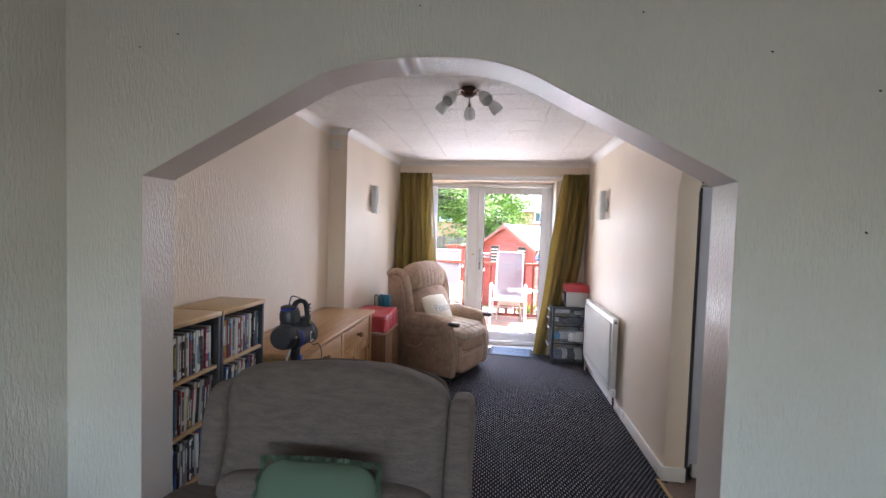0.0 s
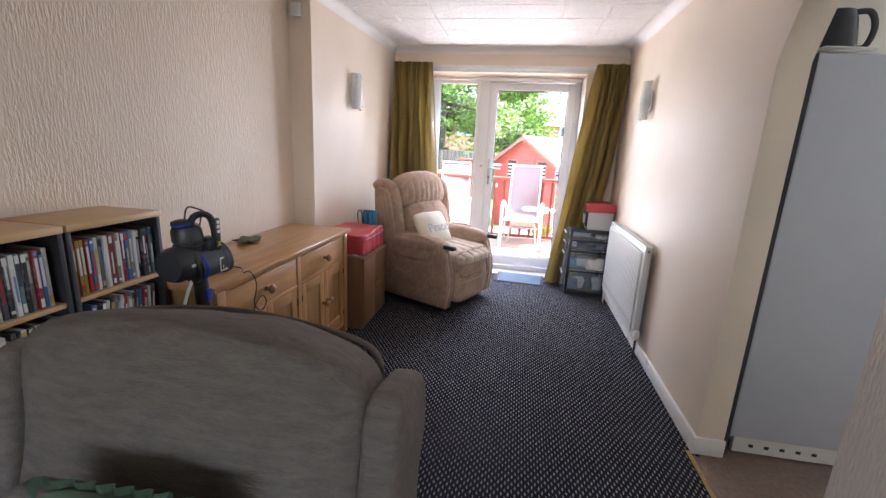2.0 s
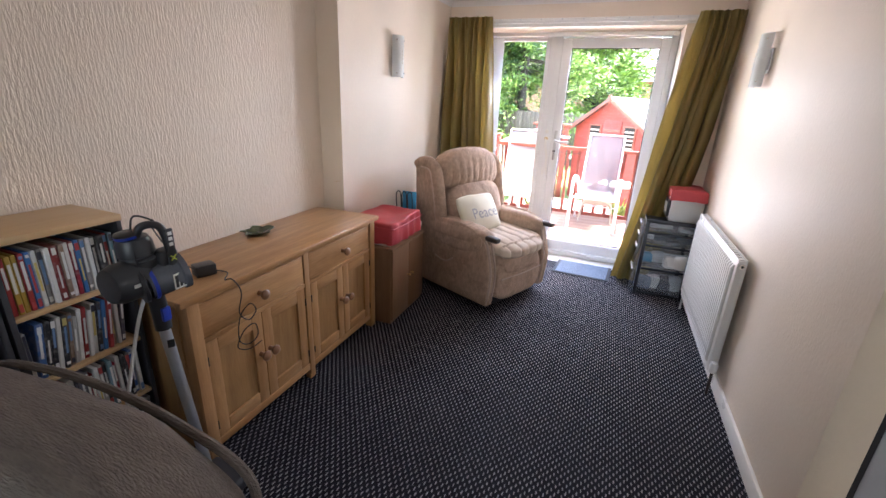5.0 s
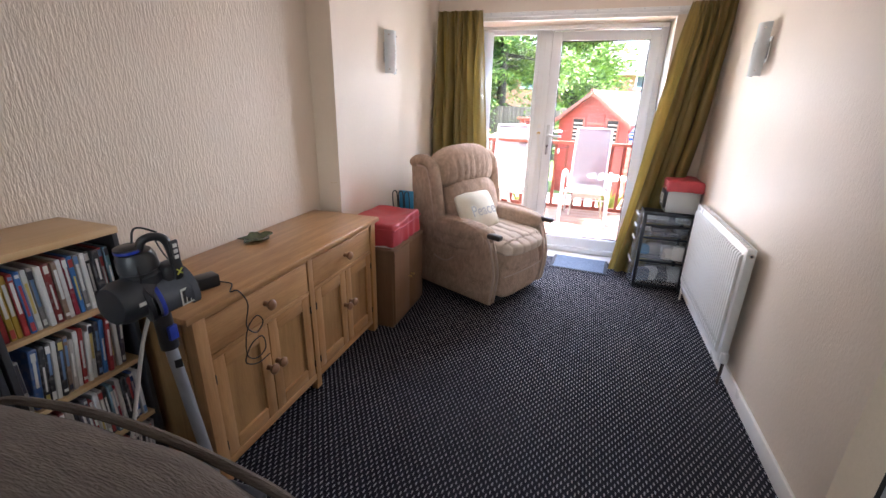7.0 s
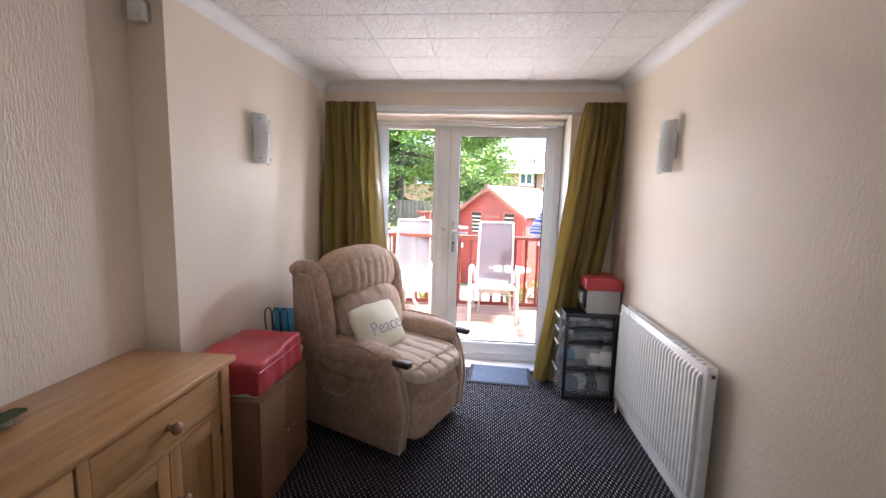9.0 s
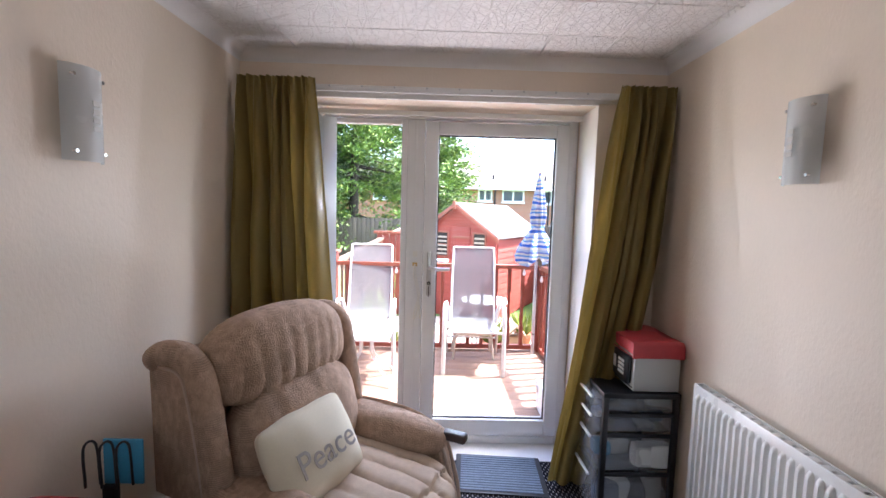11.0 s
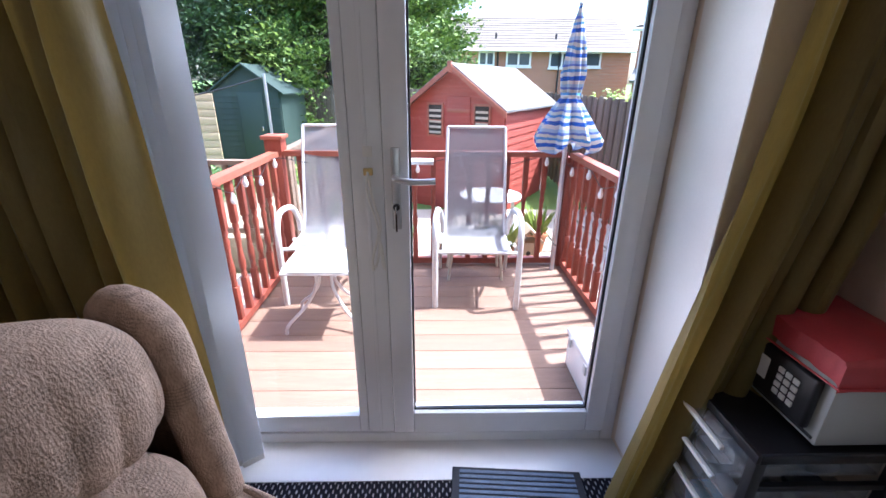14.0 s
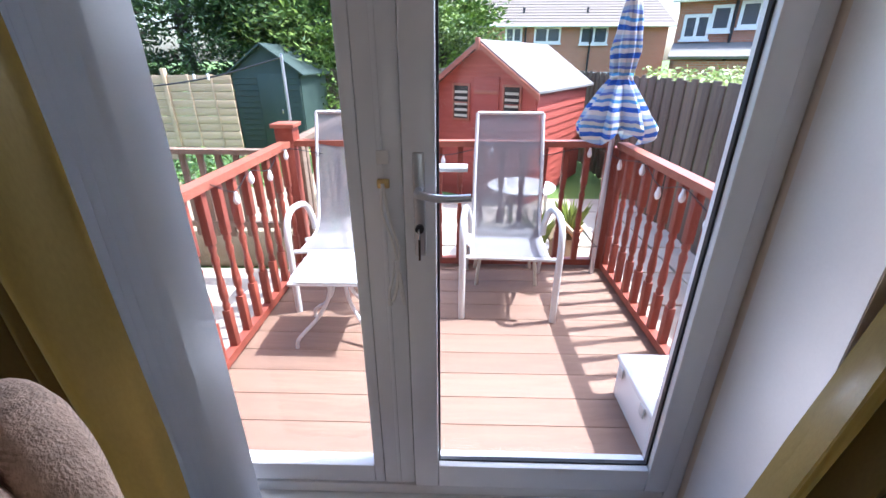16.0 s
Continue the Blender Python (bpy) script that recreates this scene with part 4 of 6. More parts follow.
part("lead", tube([(0.0, -0.045, 0.03), (0.02, -0.12, 0.10), (0.08, -0.22, 0.22), (0.17, -0.31, 0.32)], 0.0025, 6), M["black_plastic"], ch)
part("coiled_lead", tube([(0.02, 0.03, 0.01), (0.07, 0.04, 0.004), (0.12, -0.02, 0.004), (0.150, -0.01, 0.008), (0.158, 0.02, -0.06), (0.156, 0.0, -0.15), (0.162, 0.04, -0.20), (0.165, 0.08, -0.17), (0.160, 0.055, -0.13), (0.156, 0.0, -0.17), (0.158, -0.02, -0.27), (0.165, 0.02, -0.31), (0.170, 0.07, -0.29), (0.165, 0.065, -0.23), (0.158, 0.01, -0.24), (0.156, -0.03, -0.30), (0.165, 0.02, -0.335), (0.170, 0.09, -0.33)], 0.0026, 6, 8), M["black_plastic"], ch)

# ---- cabinet, red bag ----
cab = thing("cabinet", at(-1.02, 4.17, 0), "brown laminate two-door cabinet beside the sideboard", "cabinet")
part("body", box(-0.18, 0.165, -0.255, 0.265, 0, 0.555, 0.002), M["cab_brown"], cab)
part("top", box(-0.18, 0.182, -0.258, 0.268, 0.5555, 0.575, 0.002), M["cab_brown"], cab)
for y0, y1, k in ((-0.253, 0.0035, -0.022), (0.0065, 0.263, 0.030)):
    dr = part("door", box(0.1655, 0.182, y0, y1, 0.03, 0.5535, 0.002), M["cab_brown"], cab)
    part("knob", mesh_of("knob", lathe([(0.004, 0), (0.004, 0.014), (0.009, 0.018), (0.009, 0.026), (0.003, 0.029)], 12), M["brass"]), None, dr, "small brass knob", at(0.182, k, 0.31, 0, 90, 0))
bag = thing("fabric_bag", at(-1.03, 4.185, 0.575), "red zipped nylon bag resting on the brown cabinet", "bag")
bg = pad(0.36, 0.48, 0.175, 13, 30, 0.0, 9, 4, at(0, 0, 0.0895))
for v in bg.verts:      # a limp lid, sunk in the middle, and sides with hanging creases
    c = v.co
    if c.z > 0.13:
        c.z += 0.022 * noise.noise(Vector((c.x * 5, c.y * 4, 2.0))) - 0.020 * (1 - (c.x / 0.18) ** 2) * (1 - (c.y / 0.24) ** 2)
    side_ = 0.012 * noise.noise(Vector((c.x * 16 + c.y * 16, c.z * 5, 7.0))) + 0.006 * math.sin((c.x + c.y) * 55) * (1 - c.z / 0.2)
    c.x += side_ * (1 if c.x > 0.15 else 0)
    c.y += side_ * (-1 if c.y < -0.2 else 0)
    c.z = max(c.z, 0.001)
part("body", bg, M["red_cloth"], bag)
part("zip_seam", tube([(-0.15, -0.243, 0.132), (0.15, -0.245, 0.130), (0.184, -0.21, 0.130), (0.186, 0.20, 0.132), (0.15, 0.243, 0.132)], 0.0035, 6, 5), M["red_cloth"], bag)
part("white_lining", box(-0.16, 0.155, -0.236, -0.15, 0.0005, 0.022, 0.006), M["paper"], bag)
M["blue_wire"] = plain("blue_plastic_rack", (0.06, 0.32, 0.55), 0.4)
rack = thing("blue_rack", at(-1.06, 4.53, 0), "blue plastic rack of leaflets behind the red bag", "rack")
part("stand", box(-0.02, 0.02, 0.0, 0.025, 0.0, 0.70, 0.004), M["black_plastic"], rack)
for i in range(3):
    part("wire", tube([(-0.06 + 0.05 * i, -0.01, 0.70), (-0.07 + 0.05 * i, 0.0, 0.82), (-0.04 + 0.05 * i, 0.01, 0.83), (-0.03 + 0.05 * i, 0.01, 0.70)], 0.004, 6), M["black_plastic"], rack)
part("leaflet", box(-0.02, 0.10, 0.012, 0.02, 0.701, 0.845, 0.001), M["blue_wire"], rack)

# ---- recliner ----
def gathers(v, across, depth, weight, seed):
    """Push a cushion's vertex back along y into narrow uneven gathers that run down its face."""
    u = v.co.x * across + 0.55 * math.sin(v.co.z * 9 + seed) + 0.9 * noise.noise(Vector((v.co.x * 5, v.co.z * 3, seed)))
    crease = (1 - abs(math.sin(u))) ** 1.3
    v.co.y += depth * crease * weight * (0.55 + 0.8 * abs(noise.noise(Vector((v.co.x * 8, seed, v.co.z * 2)))))


rc = thing("recliner", at(-0.483, 4.888, 0, 0, 0, 65) @ Matrix.Scale(1.04, 4), "beige chenille recliner armchair with padded wings and dark arm knobs", "armchair")
for s in (-1, 1):
    side = prism([(-0.33, 0.56), (-0.30, 0.60), (0.30, 0.60), (0.36, 0.5), (0.36, 0.055), (-0.385, 0.055), (-0.41, 0.30), (-0.36, 0.50)], 0.09, "x", s * 0.330 - 0.045, 0.02)
    part("side_panel", side, M["beige_fabric"], rc)
    arm = pad(0.175, 0.72, 0.155, 2.8, 22, 0.0, 8, s, at(s * 0.318, -0.005, 0.562))
    for v in arm.verts:      # the stuffing sags outwards and wrinkles a little towards the front
        v.co.z += 0.006 * noise.noise(Vector((v.co.x * 9, v.co.y * 14, s))) - 0.018 * max(0.0, -v.co.y - 0.2)
        v.co.x += s * 0.006 * noise.noise(Vector((v.co.y * 11, v.co.z * 9, 3.0)))
    part("arm", arm, M["beige_fabric"], rc)
    flap = pad(0.040, 0.60, 0.22, 2.3, 16, 0.0, 8, s, at(s * 0.378, -0.02, 0.535))
    part("arm_flap", flap, M["beige_fabric"], rc)
    part("arm_knob", box(s * 0.345 - 0.026, s * 0.345 + 0.026, -0.445, -0.335, 0.560, 0.596, 0.012, 3), M["dark_wood"], rc, "dark wooden arm knob")
    for dx in (-0.034, 0.016):
        part("piping", tube([(s * 0.335 + dx, -0.345, 0.56), (s * 0.335 + dx, -0.372, 0.50), (s * 0.335 + dx, -0.418, 0.31), (s * 0.335 + dx, -0.395, 0.07)], 0.008, 8), M["piping"], rc)
    panel_ = prism([(0.125, 0.55), (0.15, 0.72), (0.19, 0.93), (0.235, 1.005), (0.36, 1.02), (0.405, 0.99), (0.39, 0.55)], 0.062, "x", s * 0.366 - 0.031, 0.014)
    part("wing", panel_, M["beige_fabric"], rc)
    roll = tube([(s * 0.352, 0.120, 0.575), (s * 0.354, 0.142, 0.72), (s * 0.357, 0.182, 0.91), (s * 0.361, 0.212, 0.993), (s * 0.367, 0.275, 1.030), (s * 0.372, 0.345, 1.030), (s * 0.374, 0.395, 1.000)], 0.043, 16, 8)
    for v in roll.verts:
        v.co += Vector((0.004, 0.004, 0.003)) * noise.noise(v.co * 16 + Vector((s, 0, 0)))
    part("wing_roll", roll, M["beige_fabric"], rc)
    part("wing_piping", tube([(s * 0.392, 0.150, 0.575), (s * 0.395, 0.175, 0.74), (s * 0.397, 0.215, 0.92), (s * 0.399, 0.25, 0.985), (s * 0.401, 0.34, 0.995)], 0.006, 6), M["piping"], rc)
    pkt = [(s * 0.379, -0.04, 0.345), (s * 0.381, 0.02, 0.305), (s * 0.381, 0.09, 0.298), (s * 0.380, 0.16, 0.315)]
    part("pocket", tube(pkt, 0.006, 6), M["piping"], rc)
head = pad(0.65, 0.27, 0.33, 2.8, 46, 0.0, 8, 1, at(0, 0.225, 0.945, -14, 0, 0))
for v in head.verts:
    u = max(0.0, math.cos(v.co.x / 0.36 * 1.35))
    low = max(0.0, min(1.0, (1.15 - v.co.z) / 0.22))
    front = max(0.0, min(1.0, (0.30 - v.co.y) / 0.08))
    gathers(v, 46.0, 0.014, low ** 1.3 * front, 2.0)
    v.co.z += 0.042 * u - 0.012
    v.co += Vector((0, 0.004, 0.004)) * noise.noise(v.co * 11)
part("headrest", head, M["beige_fabric"], rc)
lum = pad(0.61, 0.23, 0.40, 3.0, 36, 0.0, 9, 6, at(0, 0.130, 0.665, -13, 0, 0))
for v in lum.verts:
    top_ = max(0.0, min(1.0, (v.co.z - 0.66) / 0.16))
    gathers(v, 34.0, 0.006, top_ * max(0.0, min(1.0, (0.16 - v.co.y) / 0.05)), 5.0)
    v.co.z += 0.03 * math.cos(v.co.x / 0.36 * 1.4)
    v.co.y += 0.006 * noise.noise(v.co * 8)
part("lumbar_cushion", lum, M["beige_fabric"], rc)
part("back_shell", box(-0.33, 0.33, 0.30, 0.42, 0.40, 1.02, 0.05, 3), M["beige_fabric"], rc, m=None)
part("seat_base", pad(0.53, 0.74, 0.20, 5, 10, 0.008, 8, 3, at(0, -0.08, 0.36)), M["beige_fabric"], rc)
seat = pad(0.57, 0.66, 0.125, 3.6, 44, 0.0, 8, 5, at(0, -0.155, 0.478, 3, 0, 0))
for v in seat.verts:
    u = v.co.x * 33 + 0.25 * math.sin(v.co.y * 7)
    groove = (1 - abs(math.sin(u))) ** 3
    tuft = (1 - abs(math.sin(v.co.y * 16 + 0.5 * math.sin(v.co.x * 9)))) ** 4
    if v.co.z > 0.455:
        v.co.z -= 0.015 * groove + 0.005 * tuft - 0.006 * noise.noise(v.co * 13)
    if v.co.y < -0.40:
        v.co.y += 0.012 * groove
        v.co.z -= 0.012
part("seat_pad", seat, M["seat_pad"], rc, "cream quilted seat pad")
part("footrest", pad(0.55, 0.12, 0.31, 4.5, 14, 0.008, 8, 7, at(0, -0.370, 0.220)), M["beige_fabric"], rc)
part("footrest_seam", tube([(-0.25, -0.428, 0.255), (0.0, -0.434, 0.25), (0.25, -0.428, 0.255)], 0.005, 6), M["piping"], rc)
part("base", box(-0.30, 0.30, -0.33, 0.33, 0.0, 0.10, 0.01), M["black_plastic"], rc)
cc = thing("cushion", at(-0.497, 4.768, 0.690) @ rot(0, 0, 65 - 14) @ rot(60, 0, 14), "cream scatter cushion with silver lettering on the recliner", "cushion")
part("cover", pad(0.42, 0.31, 0.125, 9, 22, 0.008, 9, 9, pillow=0.12), M["cream_cushion"], cc)
letters("Peace", 0.125, M["silver"], cc, at(0.0, -0.02, 0.0705))

# ---- drawer tower, safe and cloth ----
cm, ct, cbs = nodes_of("clear_drawer_plastic", 0.12)
cbs.inputs["Base Color"].default_value = (0.45, 0.48, 0.53, 1)
cbs.inputs["Alpha"].default_value = 0.24
M["clear"] = cm
tw = thing("drawer_tower", at(1.005, 5.52, 0), "black drawer tower with four clear plastic drawers", "drawer unit")
part("top_tray", box(-0.19, 0.195, -0.185, 0.185, 0.655, 0.665, 0.002), M["black_plastic"], tw)
for b in ((-0.198, -0.186, -0.19, 0.19), (0.186, 0.198, -0.19, 0.19), (-0.186, 0.186, -0.19, -0.18), (-0.186, 0.186, 0.18, 0.19)):
    part("tray_rim", box(*b, 0.655, 0.682, 0.002), M["black_plastic"], tw)
for x in (-0.182, 0.182):
    for y in (-0.176, 0.176):
        part("post", box(x - 0.014, x + 0.014, y - 0.014, y + 0.014, 0, 0.656, 0.003), M["black_plastic"], tw)
for z in (0.012, 0.235, 0.445, 0.555):
    for y in (-0.176, 0.176):
        part("rail", box(-0.168, 0.168, y - 0.008, y + 0.008, z, z + 0.018, 0.002), M["black_plastic"], tw)
rng = random.Random(3)
for z0, z1, k in ((0.034, 0.222, 0), (0.257, 0.432, 1), (0.467, 0.545, 2), (0.577, 0.648, 3)):
    d = part("drawer", box(-0.186, 0.17, -0.158, -0.154, z0, z1, 0.001), M["clear"], tw)
    part("drawer_wall", box(-0.186, 0.17, 0.154, 0.158, z0, z1, 0.001), M["clear"], d)
    part("drawer_floor", box(-0.186, 0.17, -0.153, 0.153, z0, z0 + 0.004), M["clear"], d)
    part("drawer_front", box(-0.222, -0.188, -0.16, 0.16, z0 - 0.004, z1, 0.006), M["clear"], d)
    part("handle_lip", box(-0.236, -0.2225, -0.12, 0.12, z1 - 0.022, z1 - 0.008, 0.004), M["white_plastic"], d)
    for i in range(4):
        a = rng.uniform(-0.13, 0.02)
        h = (z1 - z0) * rng.uniform(0.35, 0.8)
        mt = (M["blue_wire"] if (k == 1 and i == 0) else rng.choice((M["paper"], M["smoke"], M["mat_blue"], M["white_plastic"])))
        part("contents", pad(rng.uniform(0.09, 0.14), 0.08, h, 6, 4, 0.006, 20, i, at(-0.12 + 0.085 * i, a, z0 + 0.006 + h / 2)), mt, d)
sf = thing("safe", at(1.085, 5.535, 0.682), "light grey steel safe with black keypad panel on the drawer tower", "safe")
part("body", box(-0.118, 0.12, -0.175, 0.175, 0.0, 0.205, 0.004), M["safe_grey"], sf)
pan = part("keypad_panel", box(-0.142, -0.1185, -0.15, 0.12, 0.03, 0.175, 0.008, 3), M["black_plastic"], sf)
part("dial", cyl((-0.142, 0.075, 0.125), (-0.158, 0.075, 0.125), 0.021, 0.017, 20), M["grey_plastic"], pan)
part("display", box(-0.1445, -0.1415, -0.012, 0.035, 0.075, 0.14, 0.001), M["paper"], pan)
for i in range(3):
    for j in range(4):
        part("key", box(-0.1465, -0.1415, -0.062 - 0.024 * i, -0.044 - 0.024 * i, 0.062 + 0.022 * j, 0.078 + 0.022 * j, 0.002), M["paper"], pan)
part("door_edge", box(-0.1215, -0.1185, -0.165, 0.165, 0.012, 0.02), M["grey_plastic"], sf)
cloth = bmesh.new()
bmesh.ops.create_grid(cloth, x_segments=40, y_segments=56, size=0.5)
for v in cloth.verts:
    px, py = v.co.x * 0.36, v.co.y * 0.54
    drop = max(0, abs(px + 0.005) - 0.128) + max(0, abs(py) - 0.182)
    v.co = Vector((max(-0.135, min(0.128, px)), max(-0.19, min(0.19, py)), 0.058 - drop * 0.95 - 0.02 * (abs(px) / 0.18) ** 3))
    n = noise.noise(Vector((px * 14, py * 14, 1.0)))
    v.co += Vector((0.003 * n, 0.003 * n, 0.004 * n))
    if drop > 0:
        v.co.x += math.copysign(0.003 * math.sin(py * 60), v.co.x) if abs(px) > 0.128 else 0
        v.co.z = max(v.co.z, -0.03)
bmesh.ops.solidify(cloth, geom=cloth.faces[:], thickness=0.004)
cover = thing("red_cloth_cover", at(1.085, 5.535, 0.892), "red cloth cover laid over the grey safe", "cloth")
part("cloth", cloth, M["red_cloth"], cover)
part("hem", tube([(-0.139, -0.193, -0.022), (0.0, -0.195, -0.024), (0.131, -0.193, -0.022), (0.133, 0.0, -0.024), (0.131, 0.193, -0.022), (0.0, 0.195, -0.024), (-0.139, 0.193, -0.022), (-0.141, 0.0, -0.024), (-0.139, -0.193, -0.022)], 0.0032, 6, 3), M["red_cloth"], cover, "stitched hem")

# ---- radiator ----
ra = thing("radiator", at(1.175, 4.59, 0), "white enamelled ribbed panel radiator on the side wall", "radiator")
L = 0.565
RIBS = 30
pitch_ = (2 * L - 0.05) / RIBS
sheet = box(-0.026, -0.014, -L, L, 0.135, 0.815, 0.004)
part("front_panel", sheet, M["rad"], ra)
rib_mesh = bmesh.new()
lo_z, hi_z = 0.185, 0.765
rib_rows = []
for z, k in ((lo_z - 0.016, 0.0), (lo_z - 0.004, 0.75), (lo_z + 0.008, 1.0), (hi_z - 0.008, 1.0), (hi_z + 0.004, 0.75), (hi_z + 0.016, 0.0)):
    rib_rows.append([rib_mesh.verts.new((-0.0255 - d * k, y * (0.65 + 0.35 * k), z)) for y, d in ((-0.0125, 0.0), (-0.0100, 0.011), (-0.0062, 0.0165), (0.0062, 0.0165), (0.0100, 0.011), (0.0125, 0.0))])
for r0, r1 in zip(rib_rows, rib_rows[1:]):
    for i in range(5):
        rib_mesh.faces.new((r0[i], r0[i + 1], r1[i + 1], r1[i]))
bmesh.ops.recalc_face_normals(rib_mesh, faces=rib_mesh.faces[:])
rib_mesh = mesh_of("rib", rib_mesh, M["rad"])
for k in range(RIBS):
    part("rib", rib_mesh, None, ra, "", Matrix.Translation((0, -L + 0.025 + pitch_ * (k + 0.5), 0)))
part("back_panel", box(0.012, 0.02, -L, L, 0.135, 0.812, 0.003), M["rad"], ra)
for s in (-1, 1):
    part("end_cover", box(-0.024, 0.02, s * L - 0.004, s * L + 0.004, 0.14, 0.815, 0.003), M["rad"], ra)
for k in range(22):
    y = -L + 0.03 + k * (2 * L - 0.06) / 22
    part("top_grille_bar", box(-0.016, 0.012, y, y + 0.03, 0.806, 0.812, 0.001), M["rad"], ra)
part("top_rim", box(-0.025, -0.017, -L, L, 0.805, 0.818, 0.003), M["rad"], ra)
part("top_rim", box(0.012, 0.02, -L, L, 0.812, 0.818, 0.002), M["rad"], ra)
plug = part("bleed_plug", cyl((-0.004, -L - 0.002, 0.785), (-0.004, -L - 0.014, 0.785), 0.013, None, 16), M["chrome"], ra)
part("plug_socket", cyl((-0.004, -L - 0.0145, 0.785), (-0.004, -L - 0.016, 0.785), 0.007, None, 8), M["black_plastic"], plug)
part("valve_stem", cyl((-0.004, -L - 0.02, 0.16), (-0.004, -L + 0.01, 0.16), 0.01), M["chrome"], ra)
part("valve", lathe([(0.018, 0.0), (0.022, 0.01), (0.022, 0.05), (0.017, 0.062)], 18, m=at(-0.004, -L - 0.03, 0.145)), M["white_plastic"], ra, "white plastic valve cap")
part("pipe", cyl((-0.004, -L - 0.03, 0.0), (-0.004, -L - 0.03, 0.15), 0.0085, None, 12), M["dark_wood"], ra, "dark copper pipe")
part("far_pipe", cyl((-0.004, L + 0.02, 0.0), (-0.004, L + 0.02, 0.16), 0.0085, None, 12), M["white_plastic"], ra)
for y in (-0.35, 0.35):
    part("bracket", box(0.02, 0.05, y - 0.015, y + 0.015, 0.2, 0.75), M["rad"], ra)


# ---- wall lamps ----
def wall_lamp(m):
    wl = thing("wall_lamp", m, "frosted curved glass wall lamp with chrome studs, unlit", "wall lamp", "wall lamps")
    b = bmesh.new()
    grid = []
    for i in range(13):
        u = -1 + 2 * i / 12
        grid.append([b.verts.new((0.072 * math.sin(u * 1.35), -0.078 + 0.062 * (1 - math.cos(u * 1.35)), z)) for z in (-0.145, -0.142, 0.0, 0.142, 0.145)])
    for a, c in zip(grid, grid[1:]):
        for i in range(4):
            b.faces.new((a[i], c[i], c[i + 1], a[i + 1]))
    bmesh.ops.solidify(b, geom=b.faces[:], thickness=0.005)
    part("glass_shade", b, M["frost"], wl)
    part("back_plate", box(-0.04, 0.04, -0.012, 0, -0.07, 0.07, 0.004), M["chrome"], wl)
    part("lamp_holder", box(-0.02, 0.02, -0.042, -0.012, -0.05, 0.05, 0.004), M["white_plastic"], wl)
    for x in (-0.052, 0.052):
        for z in (-0.115, 0.115):
            part("stud", cyl((x, -0.035, z), (x, -0.064, z), 0.006, None, 10), M["chrome"], wl)
    for k in range(4):
        part("etched_bar", box(-0.012, 0.012, -0.0845, -0.0825, -0.05 + 0.026 * k, -0.034 + 0.026 * k), M["paper"], wl)
    return wl


wall_lamp(at(XP + 0.033, 4.66, 1.845, 0, 0, 90 - 2.8))
wall_lamp(at(XR, 4.735, 1.845, 0, 0, -90))


# ---- curtains, track, blinds ----
def curtain(name, top, bottom, z0, folds, phase, y, label, lean=0.0, sweep=(0.68, 0.68)):
    cu = thing(name, at((top[0] + top[1]) / 2, y, z0), label, "curtain", "curtains at the patio door")
    b = bmesh.new()
    ni, nj = folds * 20, 48
    cols = []
    for i in range(ni + 1):
        u = i / ni
        col = []
        for j in range(nj + 1):
            w = j / nj
            z = 2.275 + (z0 - 2.275) * w
            k = w ** (sweep[0] + (sweep[1] - sweep[0]) * u)
            x = (top[0] + (top[1] - top[0]) * u) * (1 - k) + (bottom[0] + (bottom[1] - bottom[0]) * u) * k
            a = folds * 2 * math.pi * (u + 0.05 * math.sin(u * 9 + phase) + 0.022 * math.sin(u * 21 + 2.5 * w)) + phase + 0.9 * w * math.sin(u * 5 + phase)
            amp = (0.026 + 0.040 * min(1, w * 2.2)) * (1 + 0.30 * math.sin(u * 13 + phase * 2))
            heading = max(0.0, 1 - w / 0.06)
            wave = math.sin(a) + 0.22 * math.sin(2 * a + 1.3 + 2 * w)
            yy = amp * wave * (1 - 0.45 * heading) + 0.014 * math.sin(a * 3) * heading
            yy += 0.007 * noise.noise(Vector((u * 30, w * 7, phase))) * (1 - heading)
            x += (0.026 * math.cos(a) - 0.010 * math.sin(2 * a)) * min(1, w * 3) + 0.010 * noise.noise(Vector((u * 6, w * 5, phase)))
            zz = z + 0.006 * math.sin(a) * heading
            col.append(b.verts.new((x - (top[0] + top[1]) / 2, yy + lean * w, zz - z0)))
        cols.append(col)
    for a, c in zip(cols, cols[1:]):
        for j in range(nj):
            b.faces.new((a[j], c[j], c[j + 1], a[j + 1]))
    bmesh.ops.solidify(b, geom=b.faces[:], thickness=0.004)
    part("drape", b, M["curtain"], cu)
    return cu


curtain("curtain", (-1.15, -0.735), (-1.15, -0.575), 0.03, 6, 0.6, 5.61, "olive green satin curtain drawn to the side of the patio door", 0.0, (1.2, 1.2))
curtain("curtain", (0.905, 1.215), (0.620, 0.90), 0.03, 5, 2.1, 5.585, "olive green satin curtain swept sideways behind the drawer tower", 0.06, (1.0, 2.0))
trk = thing("curtain_track", at(0, YB - 0.02, 2.24), "white curtain track with small gliders above the door", "curtain track")
part("rail", box(-1.14, 1.19, -0.012, 0.012, -0.012, 0.012, 0.003), M["white_plastic"], trk)
part("batten", box(-1.15, 1.20, 0.012, 0.02, -0.03, 0.03, 0.003), M["white_paint"], trk)
for k in range(9):
    part("glider", box(-0.68 + k * 0.18, -0.672 + k * 0.18, -0.016, -0.008, 0.010, 0.020, 0.001), M["satin"], trk)
part("end_stop", box(0.84, 0.92, -0.02, -0.012, -0.016, 0.016, 0.003), M["white_plastic"], trk)
M["blind"] = plain("pale_blind_fabric", (0.82, 0.84, 0.85), 0.7, var=0.05, fine=200, relief=0.2)
